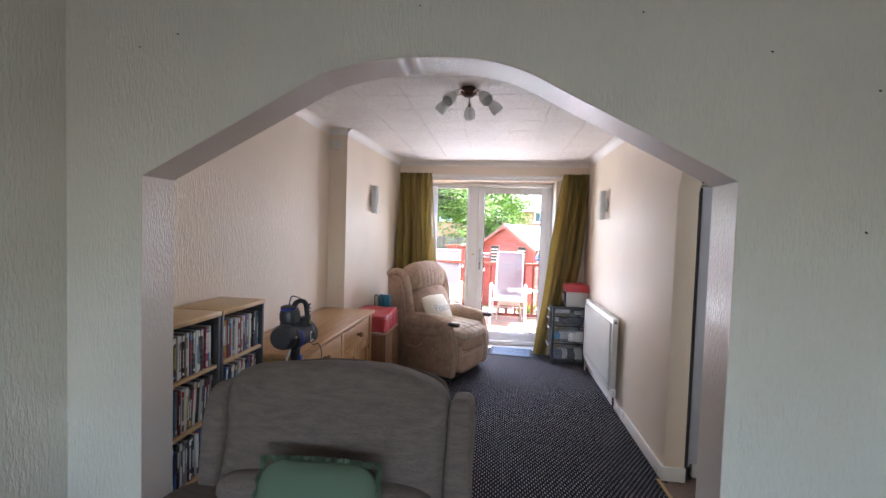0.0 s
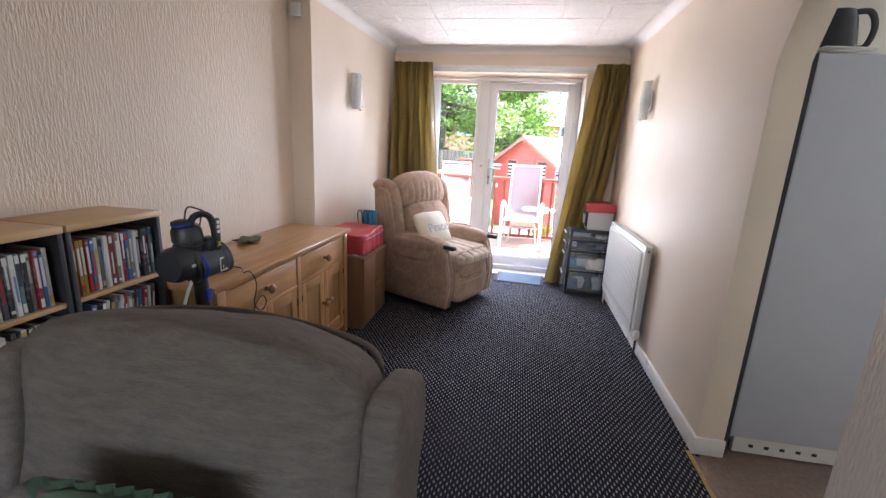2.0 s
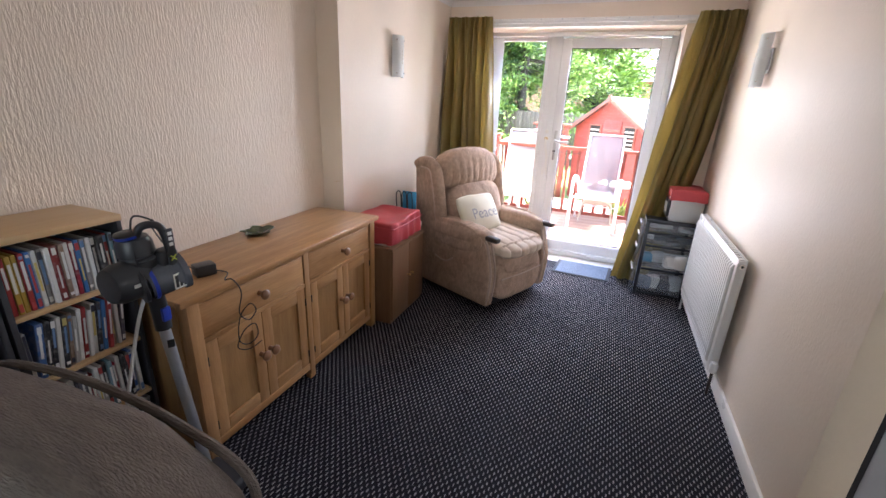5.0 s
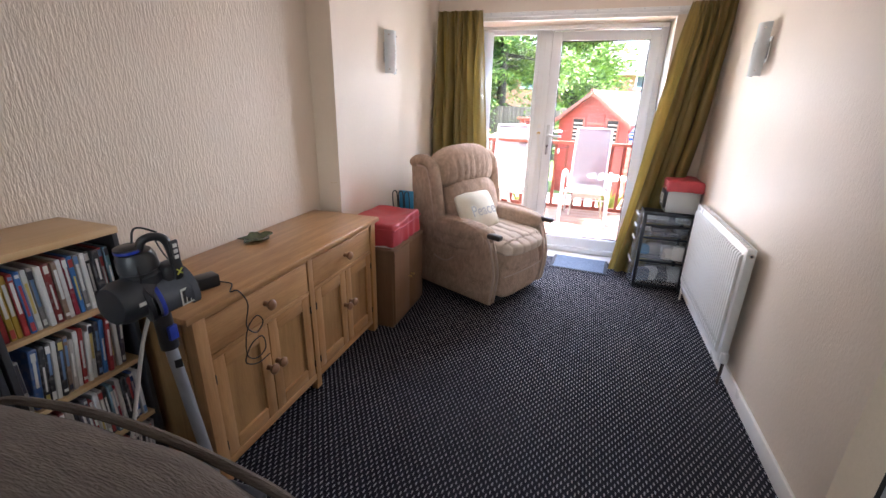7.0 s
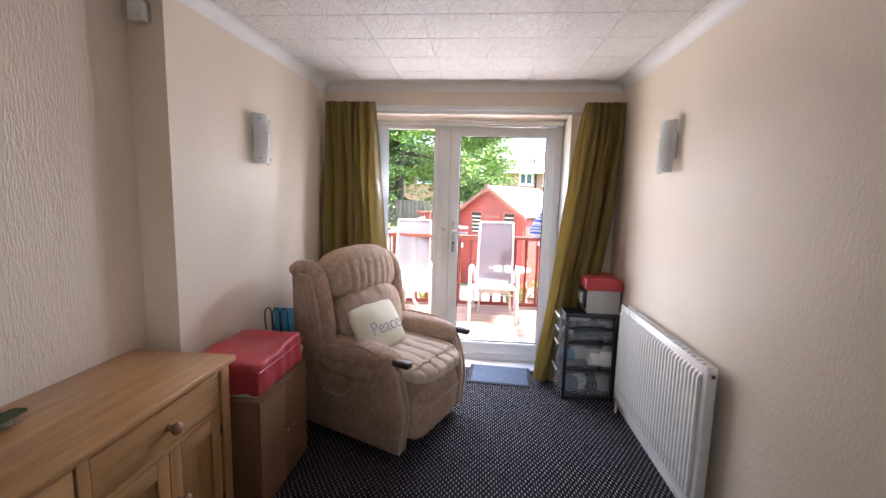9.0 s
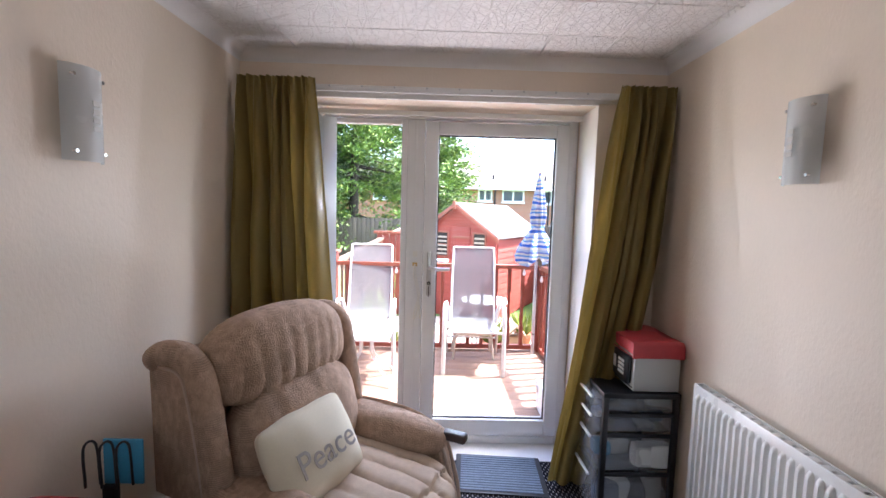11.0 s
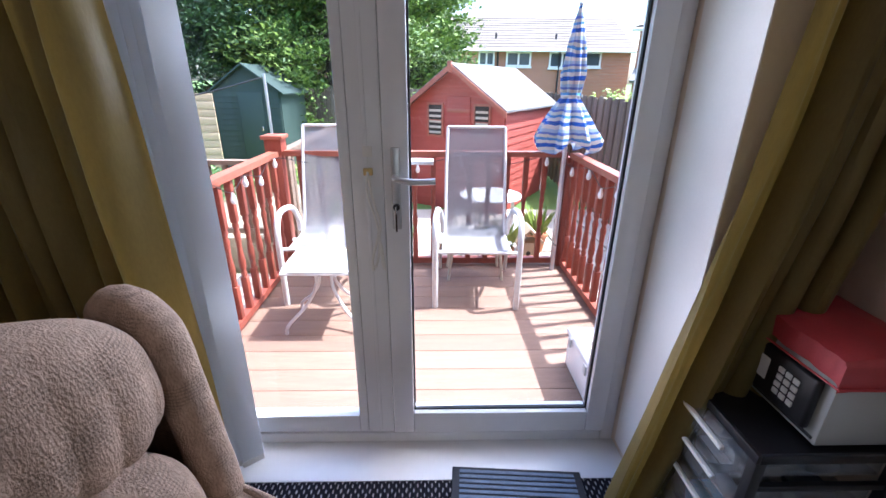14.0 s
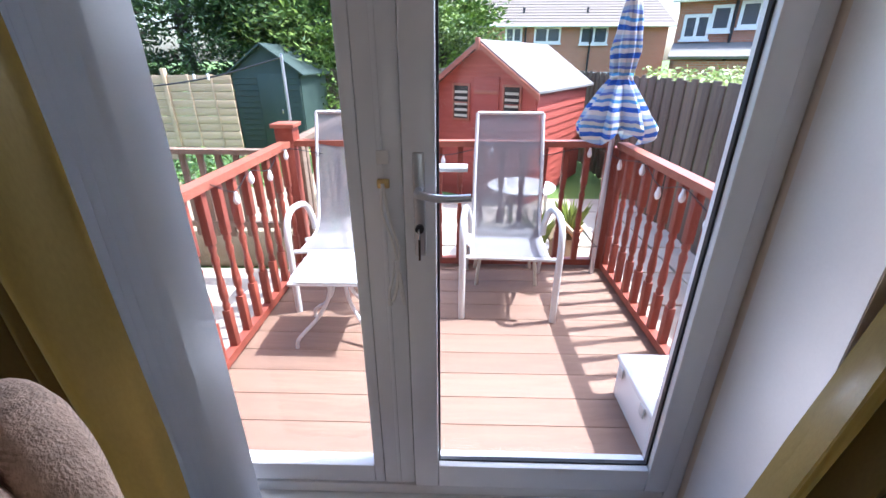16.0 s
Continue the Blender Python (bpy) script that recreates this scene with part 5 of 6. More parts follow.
see_light(M["blind"], 0.38, (0.86, 0.88, 0.90))
bl = thing("vertical_blind", at(-0.78, 5.93, 2.15), "pale vertical blind with its slats stacked beside the window", "blind")
part("head_rail", box(-0.22, 1.60, -0.018, 0.018, 0.006, 0.036, 0.004), M["white_plastic"], bl)
for k in range(9):
    x = -0.20 + 0.031 * k
    sl = part("slat", box(-0.044, 0.044, -0.0012, 0.0012, -2.11, -0.01, 0), M["blind"], bl, "", at(x, 0.0, 0.0, 0, 0, 62 - k * 3))
    part("hanger", box(-0.006, 0.006, -0.003, 0.003, -0.012, 0.008, 0.001), M["white_plastic"], sl)
    part("bottom_weight", box(-0.043, 0.043, -0.003, 0.003, -2.135, -2.108, 0.001), M["white_plastic"], sl)
cd = thing("blind_cord", at(-0.20, YF - 0.012, 1.229), "white blind cord looped on a cleat on the frame", "cord")
part("cleat", box(-0.016, 0.016, -0.008, 0.008, -0.012, 0.012, 0.003), M["brass"], cd)
part("patch", box(-0.016, 0.016, 0.004, 0.008, 0.05, 0.085, 0.001), M["white_plastic"], cd)
part("cord", tube([(0, -0.01, 0), (0.012, -0.012, -0.09), (0.035, -0.012, -0.19), (0.02, -0.012, -0.25), (0.0, -0.012, -0.33), (0.012, -0.012, -0.35), (0.028, -0.012, -0.28), (0.024, -0.014, -0.22)], 0.0045, 6), M["white_plastic"], cd)
part("cord", tube([(0, -0.012, 0.002), (-0.006, -0.014, -0.07), (0.018, -0.014, -0.16), (0.03, -0.012, -0.23), (0.036, -0.012, -0.33), (0.045, -0.012, -0.36), (0.034, -0.012, -0.26)], 0.0045, 6), M["white_plastic"], cd)
part("knot", ball((0.026, -0.012, -0.222), 0.006), M["white_plastic"], cd)
part("toggle", cyl((0.0, -0.012, -0.345), (0.002, -0.012, -0.365), 0.005, 0.007, 10), M["white_plastic"], cd)

# ---- mat, sensor, ceiling light ----
mt_ = thing("door_mat", at(0.355, 5.70, 0.003, 0, 0, -4), "grey-blue ribbed rubber-edged door mat on the carpet", "door mat")
part("base", box(-0.265, 0.265, -0.195, 0.185, 0.0, 0.008, 0.003), M["seal"], mt_)
for k in range(15):
    part("rib", box(-0.235, 0.235, -0.172 + k * 0.0232, -0.156 + k * 0.0232, 0.008, 0.013, 0.002), M["mat_blue"], mt_)
sn = thing("alarm_sensor", at(-1.352, YP - 0.03, 2.285, 0, 0, 10), "small white alarm sensor in the corner below the ceiling", "sensor")
part("housing", box(-0.032, 0.032, -0.025, 0.02, -0.04, 0.04, 0.006, 3), M["white_plastic"], sn)
part("lens", box(-0.022, 0.022, -0.0275, -0.0245, -0.024, 0.018, 0.003), M["paper"], sn)
whole("hanging_wire", tube([(-1.33, YP - 0.004, 0.98), (-1.30, YP - 0.012, 0.983), (-1.275, YP - 0.018, 0.99)], 0.0012, 5), M["brass"], "thin wire end poking out of the wall", "wire")
M["bronze"] = plain("brown_bronze", (0.09, 0.055, 0.04), 0.35, 0.7, relief=0)
cl = thing("ceiling_light", at(-0.08, 2.95, CEIL - 0.012), "bronze five-arm ceiling light with frosted tulip shades, unlit", "ceiling light")
part("rose", lathe([(0.052, 0.0), (0.056, -0.012), (0.05, -0.035), (0.03, -0.05), (0.008, -0.055)][::-1], 24), M["bronze"], cl)
for k in range(5):
    a = math.radians(72 * k + 20)
    c, s = math.cos(a), math.sin(a)
    arm = part("arm", tube([(0.03 * c, 0.03 * s, -0.035), (0.08 * c, 0.08 * s, -0.028), (0.12 * c, 0.12 * s, -0.045), (0.135 * c, 0.135 * s, -0.062)], 0.006, 8), M["chrome"], cl)
    q = Vector((c * 0.72, s * 0.72, -0.69)).to_track_quat("Z", "Y").to_matrix().to_4x4()
    mm = Matrix.Translation((0.132 * c, 0.132 * s, -0.058)) @ q
    part("lamp_socket", lathe([(0.014, -0.01), (0.016, 0.012), (0.012, 0.02)], 14, m=mm), M["chrome"], arm)
    part("shade", lathe([(0.014, 0.012), (0.026, 0.03), (0.037, 0.06), (0.039, 0.085), (0.036, 0.10), (0.033, 0.10), (0.034, 0.085), (0.03, 0.05), (0.012, 0.02)], 18, m=mm), M["frost"], arm, "frosted glass tulip shade")

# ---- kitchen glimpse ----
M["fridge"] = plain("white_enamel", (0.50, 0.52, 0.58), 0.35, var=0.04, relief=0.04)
fg = thing("fridge_freezer", at(1.687, 3.36, 0), "tall white fridge freezer standing behind the kitchen arch", "fridge")
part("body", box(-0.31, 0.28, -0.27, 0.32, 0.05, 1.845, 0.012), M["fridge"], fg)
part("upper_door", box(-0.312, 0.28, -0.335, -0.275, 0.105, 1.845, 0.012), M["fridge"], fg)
part("plinth", box(-0.27, 0.28, -0.30, -0.27, 0.005, 0.095, 0.003), M["white_plastic"], fg)
for k in range(5):
    part("plinth_vent", box(-0.20 + 0.07 * k, -0.18 + 0.07 * k, -0.303, -0.3, 0.04, 0.055), M["seal"], fg)
# black sheet added as the shade in the gap between wall end and fridge
part("gap_shade_sheet", box(-0.334, -0.314, -0.338, 0.3, 0.0, 1.845), M["seal"], fg)
pp = thing("paper_stack", at(1.50, 3.22, 1.845), "untidy stack of white papers on top of the fridge", "papers")
for k in range(5):
    part("sheet", box(-0.10, 0.10, -0.14, 0.14, 0.008 * k, 0.008 * k + 0.006, 0.001), M["paper"], pp, "", at(0.006 * (k % 3), 0.005 * (k % 2), 0, 0, 0, 5 * ((k * 7) % 5 - 2)))
kt = thing("kettle", at(1.50, 3.20, 1.886), "black kettle with curved handle on top of the fridge", "kettle")
part("body", lathe([(0.085, 0.0), (0.088, 0.02), (0.074, 0.12), (0.06, 0.155), (0.02, 0.165)], 24), M["black_plastic"], kt)
part("handle", tube([(0.05, -0.01, 0.15), (0.11, -0.02, 0.15), (0.135, -0.025, 0.09), (0.12, -0.02, 0.02), (0.08, -0.01, 0.01)], 0.012, 8), M["black_plastic"], kt)
part("base", cyl((0, 0, -0.006), (0, 0, 0.004), 0.08), M["white_plastic"], kt)

# ---- outside ground ----
def blades(name, spots, height, spread, material, label, n=40, seed=1, leaf=0.03):
    """Uneven low planting: many separate leaves on short stems."""
    rng_ = random.Random(seed)
    b = bmesh.new()
    for (cx, cy, cz, r) in spots:
        for k in range(n):
            a, d = rng_.uniform(0, 6.283), r * math.sqrt(rng_.random())
            h = height * rng_.uniform(0.35, 1.0) * (1 - 0.5 * (d / r) ** 2)
            p = Vector((cx + d * math.cos(a), cy + d * math.sin(a), cz + h))
            u = Vector((rng_.gauss(0, 1), rng_.gauss(0, 1), rng_.gauss(0, 0.6))).normalized() * leaf * rng_.uniform(0.6, 1.5)
            w = u.orthogonal().normalized() * leaf * 0.45
            b.faces.new([b.verts.new(q) for q in (p - u, p + w, p + u, p - w)])
    return whole(name, b, material, label, "plants", kind="stuff")


M["grass"] = plain("lawn", (0.10, 0.17, 0.035), 0.9, var=0.35, scale=3, fine=90, relief=0.6, dist=0.02)
M["patio"] = plain("sunlit_paving", (0.40, 0.35, 0.29), 0.9, var=0.25, scale=2.5, fine=60, relief=0.4, dist=0.01, rnd=0.15)
GZ = -0.40
ground = setting("ground", box(-600, 600, YW + 0.1, 1500, GZ - 0.4, GZ), M["grass"], "green lawn beyond the patio", "lawn")
M["deck"] = wood("composite_decking", (0.26, 0.165, 0.115), (0.195, 0.115, 0.08), 0, 0.7, 20, 0.08, 0.4)
M["redwood"] = wood("red_stained_wood", (0.30, 0.075, 0.045), (0.19, 0.04, 0.025), 2, 0.5, 14, 0.12)
M["redrail"] = wood("red_stained_rail", (0.36, 0.12, 0.075), (0.25, 0.07, 0.04), 0, 0.5, 12)
# near-black that stands in for shade under the deck and in small openings
M["dark_gap"] = plain("gap_shade_black", (0.03, 0.025, 0.02), 0.9)
M["chair_frame"] = plain("white_tubular_frame", (0.58, 0.58, 0.58), 0.3, var=0.05, relief=0)
sm, stt, sbb = nodes_of("grey_mesh_sling", 0.8)
sbb.inputs["Alpha"].default_value = 0.80
stt.links.new(ramp(stt, noise_tex(stt, coords(stt, (1, 1, 1)), 120.0, 2.0), [(0.3, (0.25, 0.25, 0.28)), (0.7, (0.33, 0.33, 0.36))]), sbb.inputs["Base Color"])
M["sling"] = sm
DX0, DX1, DY0, DY1 = -1.30, 1.21, YW + 0.1, 8.09
deck = thing("deck", at(0, 7.1, 0), "reddish brown timber deck outside the patio door", "deck", kind="structure")
UD = at(0, -7.1, 0)
# one solid slab, its dark colour giving the shade between the boards
part("joists", box(DX0 + 0.02, DX1 - 0.02, DY0, DY1, -0.16, -0.03), M["dark_gap"], deck, "", UD)
y = DY0 + 0.002
plank = mesh_of("deck_board", box(DX0, DX1, 0, 0.172, -0.028, 0.0, 0.004), M["deck"])
while y < DY1 - 0.05:
    part("deck_board", plank, None, deck, "", UD @ Matrix.Translation((0, y, 0)))
    y += 0.1745
part("fascia", box(DX0, DX1, DY1, DY1 + 0.022, GZ, 0.0), M["redwood"], deck, "", UD)
part("fascia", box(DX0 - 0.022, DX0, DY0, DY1, GZ, 0.0), M["redwood"], deck, "", UD)
part("fascia", box(DX1, DX1 + 0.022, DY0, DY1, GZ, 0.0), M["redwood"], deck, "", UD)

# ---- railing with turned balusters ----
bal = bmesh.new()
box(-0.021, 0.021, -0.021, 0.021, 0.06, 0.30, 0.003, bm=bal)
lathe([(0.016, 0.30), (0.021, 0.325), (0.014, 0.345), (0.022, 0.37), (0.023, 0.42), (0.015, 0.50), (0.017, 0.56), (0.022, 0.60), (0.013, 0.63), (0.022, 0.655), (0.016, 0.68)], 12, bm=bal)
box(-0.021, 0.021, -0.021, 0.021, 0.68, 0.955, 0.003, bm=bal)
bal_mesh = mesh_of("baluster", bal, M["redwood"])


def railing(name, p, q, positions, label):
    p, q = Vector((*p, 0)), Vector((*q, 0))
    d = (q - p).normalized()
    rl = thing(name, Matrix.Translation(p), label, "railing", "deck railings")
    o = q - p
    part("top_rail", bar((0, 0, 0.978), (o.x, o.y, 0.978), 0.075, 0.042), M["redrail"], rl)
    part("bottom_rail", bar((0, 0, 0.045), (o.x, o.y, 0.045), 0.05, 0.05), M["redwood"], rl)
    for t_ in positions:
        part("baluster", bal_mesh, None, rl, "", Matrix.Translation(d * t_) @ rot(0, 0, 45 if abs(d.y) > 0.5 else 0) @ rot(0, 0, -45 if abs(d.y) > 0.5 else 0))
    return rl


railing("railing", (-1.235, DY0 + 0.03), (-1.235, 8.0), [0.16 + 0.152 * k for k in range(11)], "red stained timber railing with turned balusters along the deck")
railing("railing", (1.165, DY0 + 0.03), (1.165, 8.0), [0.12 + 0.145 * k for k in range(12)], "red stained timber railing with turned balusters beside the parasol")
railing("railing", (-1.19, 8.055), (1.12, 8.055), [0.14 + 0.1535 * k for k in range(15) if k not in ()], "red stained timber railing across the end of the deck")


def newel(x, y, h, w=0.09, cap=False):
    nw = thing("newel_post", at(x, y, 0), "square red stained newel post at the corner of the deck", "post", "newel posts")
    part("shaft", box(-w / 2, w / 2, -w / 2, w / 2, GZ, h, 0.004), M["redwood"], nw)
    if cap:
        part("cap", box(-w * 0.85, w * 0.85, -w * 0.85, w * 0.85, h, h + 0.03, 0.006), M["redrail"], nw)
        part("cap_collar", box(-w * 0.65, w * 0.65, -w * 0.65, w * 0.65, h - 0.10, h, 0.004), M["redwood"], nw)


newel(-1.235, 8.055, 1.09, 0.10, True)
newel(1.165, 8.055, 0.957)
newel(-1.235, DY0 + 0.05, 0.957)
newel(1.165, DY0 + 0.05, 0.957)
# string of clear bulbs along the rails
M["bulb"] = plain("clear_bulb", (0.82, 0.84, 0.86), 0.1, relief=0, var=0.03)
sl_ = thing("string_lights", at(0, 8.0, 0.95), "string of clear plastic bulbs looped along the railing", "string lights")
pts = [(-1.19, 6.9 - 8.0, 0.03), (-1.185, 7.1 - 8, -0.06), (-1.185, 7.3 - 8, 0.0), (-1.185, 7.55 - 8, -0.05), (-1.185, 7.85 - 8, 0.02), (-0.9, 0.02, -0.05), (-0.5, 0.02, 0.0), (-0.1, 0.02, -0.05), (0.25, 0.02, 0.01), (0.6, 0.02, -0.05), (0.95, 0.02, 0.01), (1.11, -0.15, -0.04), (1.115, -0.5, 0.01), (1.115, -0.75, -0.06), (1.115, -1.0, 0.0), (1.115, -1.25, -0.05)]
part("flex", tube(pts, 0.003, 5, 5), M["black_plastic"], sl_)
bulb_mesh = mesh_of("bulb", lathe([(0.008, 0.0), (0.010, -0.015), (0.017, -0.035), (0.018, -0.05), (0.012, -0.066), (0.003, -0.072)][::-1], 12), M["bulb"])
for k, p in enumerate(smooth_line(pts, 1)):
    if k:
        part("bulb", bulb_mesh, None, sl_, "", Matrix.Translation(p + Vector((0, 0, -0.004))))


# ---- garden furniture ----
def garden_chair(m, label):
    gc = thing("garden_chair", m, label, "garden chair", "garden chairs on the deck")
    for s in (-1, 1):
        part("side_frame", tube([(s * 0.29, -0.33, 0.0), (s * 0.29, -0.335, 0.35), (s * 0.29, -0.33, 0.55), (s * 0.29, -0.27, 0.645), (s * 0.285, -0.15, 0.665), (s * 0.28, 0.05, 0.62), (s * 0.255, 0.10, 0.52), (s * 0.25, 0.12, 0.42)], 0.021, 10), M["chair_frame"], gc)
        part("back_leg", tube([(s * 0.25, -0.10, 0.42), (s * 0.27, 0.15, 0.30), (s * 0.28, 0.36, 0.0)], 0.015, 8), M["chair_frame"], gc)
        part("back_post", tube([(s * 0.232, -0.29, 0.42), (s * 0.232, 0.08, 0.405), (s * 0.232, 0.20, 0.50), (s * 0.232, 0.32, 0.85), (s * 0.225, 0.43, 1.19)], 0.013, 8), M["chair_frame"], gc)
    part("top_bar", cyl((-0.225, 0.43, 1.19), (0.225, 0.43, 1.19), 0.012, None, 10), M["chair_frame"], gc)
    part("front_bar", cyl((-0.28, -0.29, 0.415), (0.28, -0.29, 0.415), 0.014, None, 10), M["chair_frame"], gc)
    part("cross_bar", cyl((-0.27, 0.22, 0.22), (0.27, 0.22, 0.22), 0.010, None, 8), M["chair_frame"], gc)
    line = smooth_line([(0, -0.295, 0.432), (0, -0.1, 0.425), (0, 0.09, 0.42), (0, 0.20, 0.51), (0, 0.32, 0.86), (0, 0.425, 1.18)], 5)
    b = bmesh.new()
    rows = [[b.verts.new((x, p.y, p.z)) for x in (-0.222, -0.11, 0, 0.11, 0.222)] for p in line]
    for a, c in zip(rows, rows[1:]):
        for i in range(4):
            b.faces.new((a[i], a[i + 1], c[i + 1], c[i]))
    bmesh.ops.solidify(b, geom=b.faces[:], thickness=0.004)
    part("sling_seat", b, M["sling"], gc, "pale grey mesh sling")
    return gc


g1 = garden_chair(at(0.345, 7.59, 0.0, 0, 0, -3), "white tubular garden chair with high grey mesh back, facing the house")
copy_thing(g1, at(-0.765, 7.67, 0.0, 0, 0, 3))
M["table_glass"] = plain("white_glass_top", (0.50, 0.54, 0.52), 0.1, relief=0, var=0.04)
gt = thing("garden_table", at(-0.68, 7.10, 0), "small white glass-topped garden table on bent tube legs", "garden table")
part("tabletop", pad(0.45, 0.40, 0.016, 9, 12, m=at(0, 0, 0.445)), M["table_glass"], gt)
part("rim", tube([(-0.2, -0.19, 0.435), (0.2, -0.19, 0.435), (0.215, -0.17, 0.435), (0.215, 0.17, 0.435), (0.2, 0.19, 0.435), (-0.2, 0.19, 0.435), (-0.215, 0.17, 0.435), (-0.215, -0.17, 0.435), (-0.2, -0.19, 0.435)], 0.011, 8, 3), M["chair_frame"], gt)
for sx in (-1, 1):
    for sy in (-1, 1):
        part("leg", tube([(sx * 0.05, sy * 0.04, 0.435), (sx * 0.055, sy * 0.045, 0.28), (sx * 0.12, sy * 0.09, 0.16), (sx * 0.22, sy * 0.16, 0.06), (sx * 0.235, sy * 0.17, 0.0)], 0.011, 8), M["chair_frame"], gt)
M["wicker"] = plain("pale_wicker", (0.50, 0.46, 0.38), 0.8, var=0.3, scale=60, fine=200, relief=0.6)
ws = thing("wicker_stool", at(0.37, 7.86, 0), "pale wicker stool tucked under the garden chair", "stool")
part("seat", pad(0.40, 0.30, 0.06, 5, 8, m=at(0, 0, 0.37)), M["wicker"], ws)
for sx in (-1, 1):
    for sy in (-1, 1):
        part("leg", tube([(sx * 0.12, sy * 0.10, 0.36), (sx * 0.19, sy * 0.13, 0.25), (sx * 0.22, sy * 0.14, 0.0)], 0.012, 8), M["wicker"], ws)
part("apron", tube([(-0.21, -0.135, 0.12), (-0.17, -0.135, 0.27), (0, -0.135, 0.32), (0.17, -0.135, 0.27), (0.21, -0.135, 0.12)], 0.013, 8), M["wicker"], ws)
part("front_weave", box(-0.17, 0.17, -0.14, -0.13, 0.26, 0.36, 0.003), M["wicker"], ws)
sbx = thing("storage_box", at(0.96, 6.43, 0), "white plastic storage box with hinged lid on the deck", "storage box")
part("body", box(-0.17, 0.17, -0.19, 0.19, 0.0, 0.20, 0.012), M["white_plastic"], sbx)
part("lid", box(-0.18, 0.18, -0.20, 0.20, 0.201, 0.235, 0.012), M["white_plastic"], sbx)
for yy in (-0.12, 0.12):
    part("catch", box(-0.186, -0.178, yy - 0.02, yy + 0.02, 0.16, 0.215, 0.003), M["safe_grey"], sbx)

# ---- parasol, tied shut ----
um, ut, ub = nodes_of("striped_parasol_cloth", 0.8)
uz = ut.nodes.new("ShaderNodeSeparateXYZ")
ut.links.new(coords(ut, (1, 1, 1)), uz.inputs[0])
uw = maths(ut, "FRACT", maths(ut, "MULTIPLY_ADD", noise_tex(ut, coords(ut, (1, 1, 1)), 7.0), 0.35, maths(ut, "MULTIPLY", uz.outputs[2], 6.4)))
uc = ramp(ut, uw, [(0.0, (0.05, 0.17, 0.60)), (0.18, (0.74, 0.75, 0.74)), (0.34, (0.12, 0.36, 0.70)), (0.46, (0.68, 0.70, 0.62)), (0.60, (0.16, 0.25, 0.62)), (0.70, (0.45, 0.60, 0.74)), (0.84, (0.76, 0.76, 0.72))])
for n in ut.nodes:
    if n.type == "VALTORGB":
        n.color_ramp.interpolation = "CONSTANT"
ut.links.new(uc, ub.inputs["Base Color"])
M["parasol"] = um
pa = thing("parasol", at(1.06, 7.93, 0.0), "blue and white striped garden parasol, tied shut", "parasol")
part("pole", cyl((0, 0, 0), (0.0, 0, 1.98), 0.018, None, 14), M["steel_tube"], pa, "grey metal pole")
cano = bmesh.new()
rings = []
N = 64
for z, r, f in ((2.02, 0.012, 0.0), (1.93, 0.03, 0.1), (1.75, 0.062, 0.25), (1.58, 0.082, 0.35), (1.46, 0.065, 0.4), (1.42, 0.058, 0.4), (1.36, 0.095, 0.4), (1.24, 0.16, 0.42), (1.12, 0.215, 0.42), (1.06, 0.20, 0.5)):
    ring = []
    for k in range(N):
        a = 2 * math.pi * k / N
        rr = r * (1 + f * 0.55 * math.cos(8 * a + 3 * z) + 0.10 * math.sin(3 * a + 9 * z))
        dz = 0.05 * math.cos(4 * a) * (1 if z < 1.2 else 0)
        ring.append(cano.verts.new((rr * math.cos(a), rr * math.sin(a), z + dz)))
    rings.append(ring)
for lo, hi in zip(rings, rings[1:]):
    for k in range(N):
        cano.faces.new((hi[k], hi[(k + 1) % N], lo[(k + 1) % N], lo[k]))
cano.faces.new(rings[0])
bmesh.ops.solidify(cano, geom=cano.faces[:], thickness=0.004)
part("canopy", cano, M["parasol"], pa)
part("tie", lathe([(0.064, 1.425), (0.068, 1.435), (0.064, 1.45)], 20), M["parasol"], pa)
part("finial", ball((0, 0, 2.035), 0.016), M["steel_tube"], pa)

# ---- patio stones and pots beyond the rail ----
setting("patio_bed", box(-4.5, 2.5, YW + 0.12, 8.7, GZ, GZ + 0.012), M["patio"], "pale dusty ground under and round the deck", "ground")
flags = thing("paving", at(0.6, 9.3, GZ), "sunlit stone paving flags beyond the deck", "paving", kind="structure")
stone = mesh_of("flagstone", box(-0.29, 0.29, -0.29, 0.29, 0.0, 0.03, 0.006, 1), M["patio"])
for i in range(8):
    for j in range(5):
        part("flagstone", stone, None, flags, "", at(-1.75 + i * 0.60, -0.92 + j * 0.60, 0.004 * ((i * 3 + j) % 3), 0, 0, (i * 7 + j * 5) % 3 - 1))
M["terracotta"] = plain("terracotta", (0.42, 0.18, 0.09), 0.85, var=0.2)
M["leaf_bright"] = leaf_material("bright_leaves", (0.10, 0.16, 0.02), (0.30, 0.38, 0.05))
M["leaf_mid"] = leaf_material("garden_leaves", (0.035, 0.085, 0.018), (0.13, 0.24, 0.04))
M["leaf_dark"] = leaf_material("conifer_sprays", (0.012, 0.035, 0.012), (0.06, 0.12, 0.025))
# brighter copy of the sprays, with sunlight put into the green
M["leaf_fir"] = leaf_material("sun_toned_sprays", (0.040, 0.095, 0.020), (0.26, 0.36, 0.06))
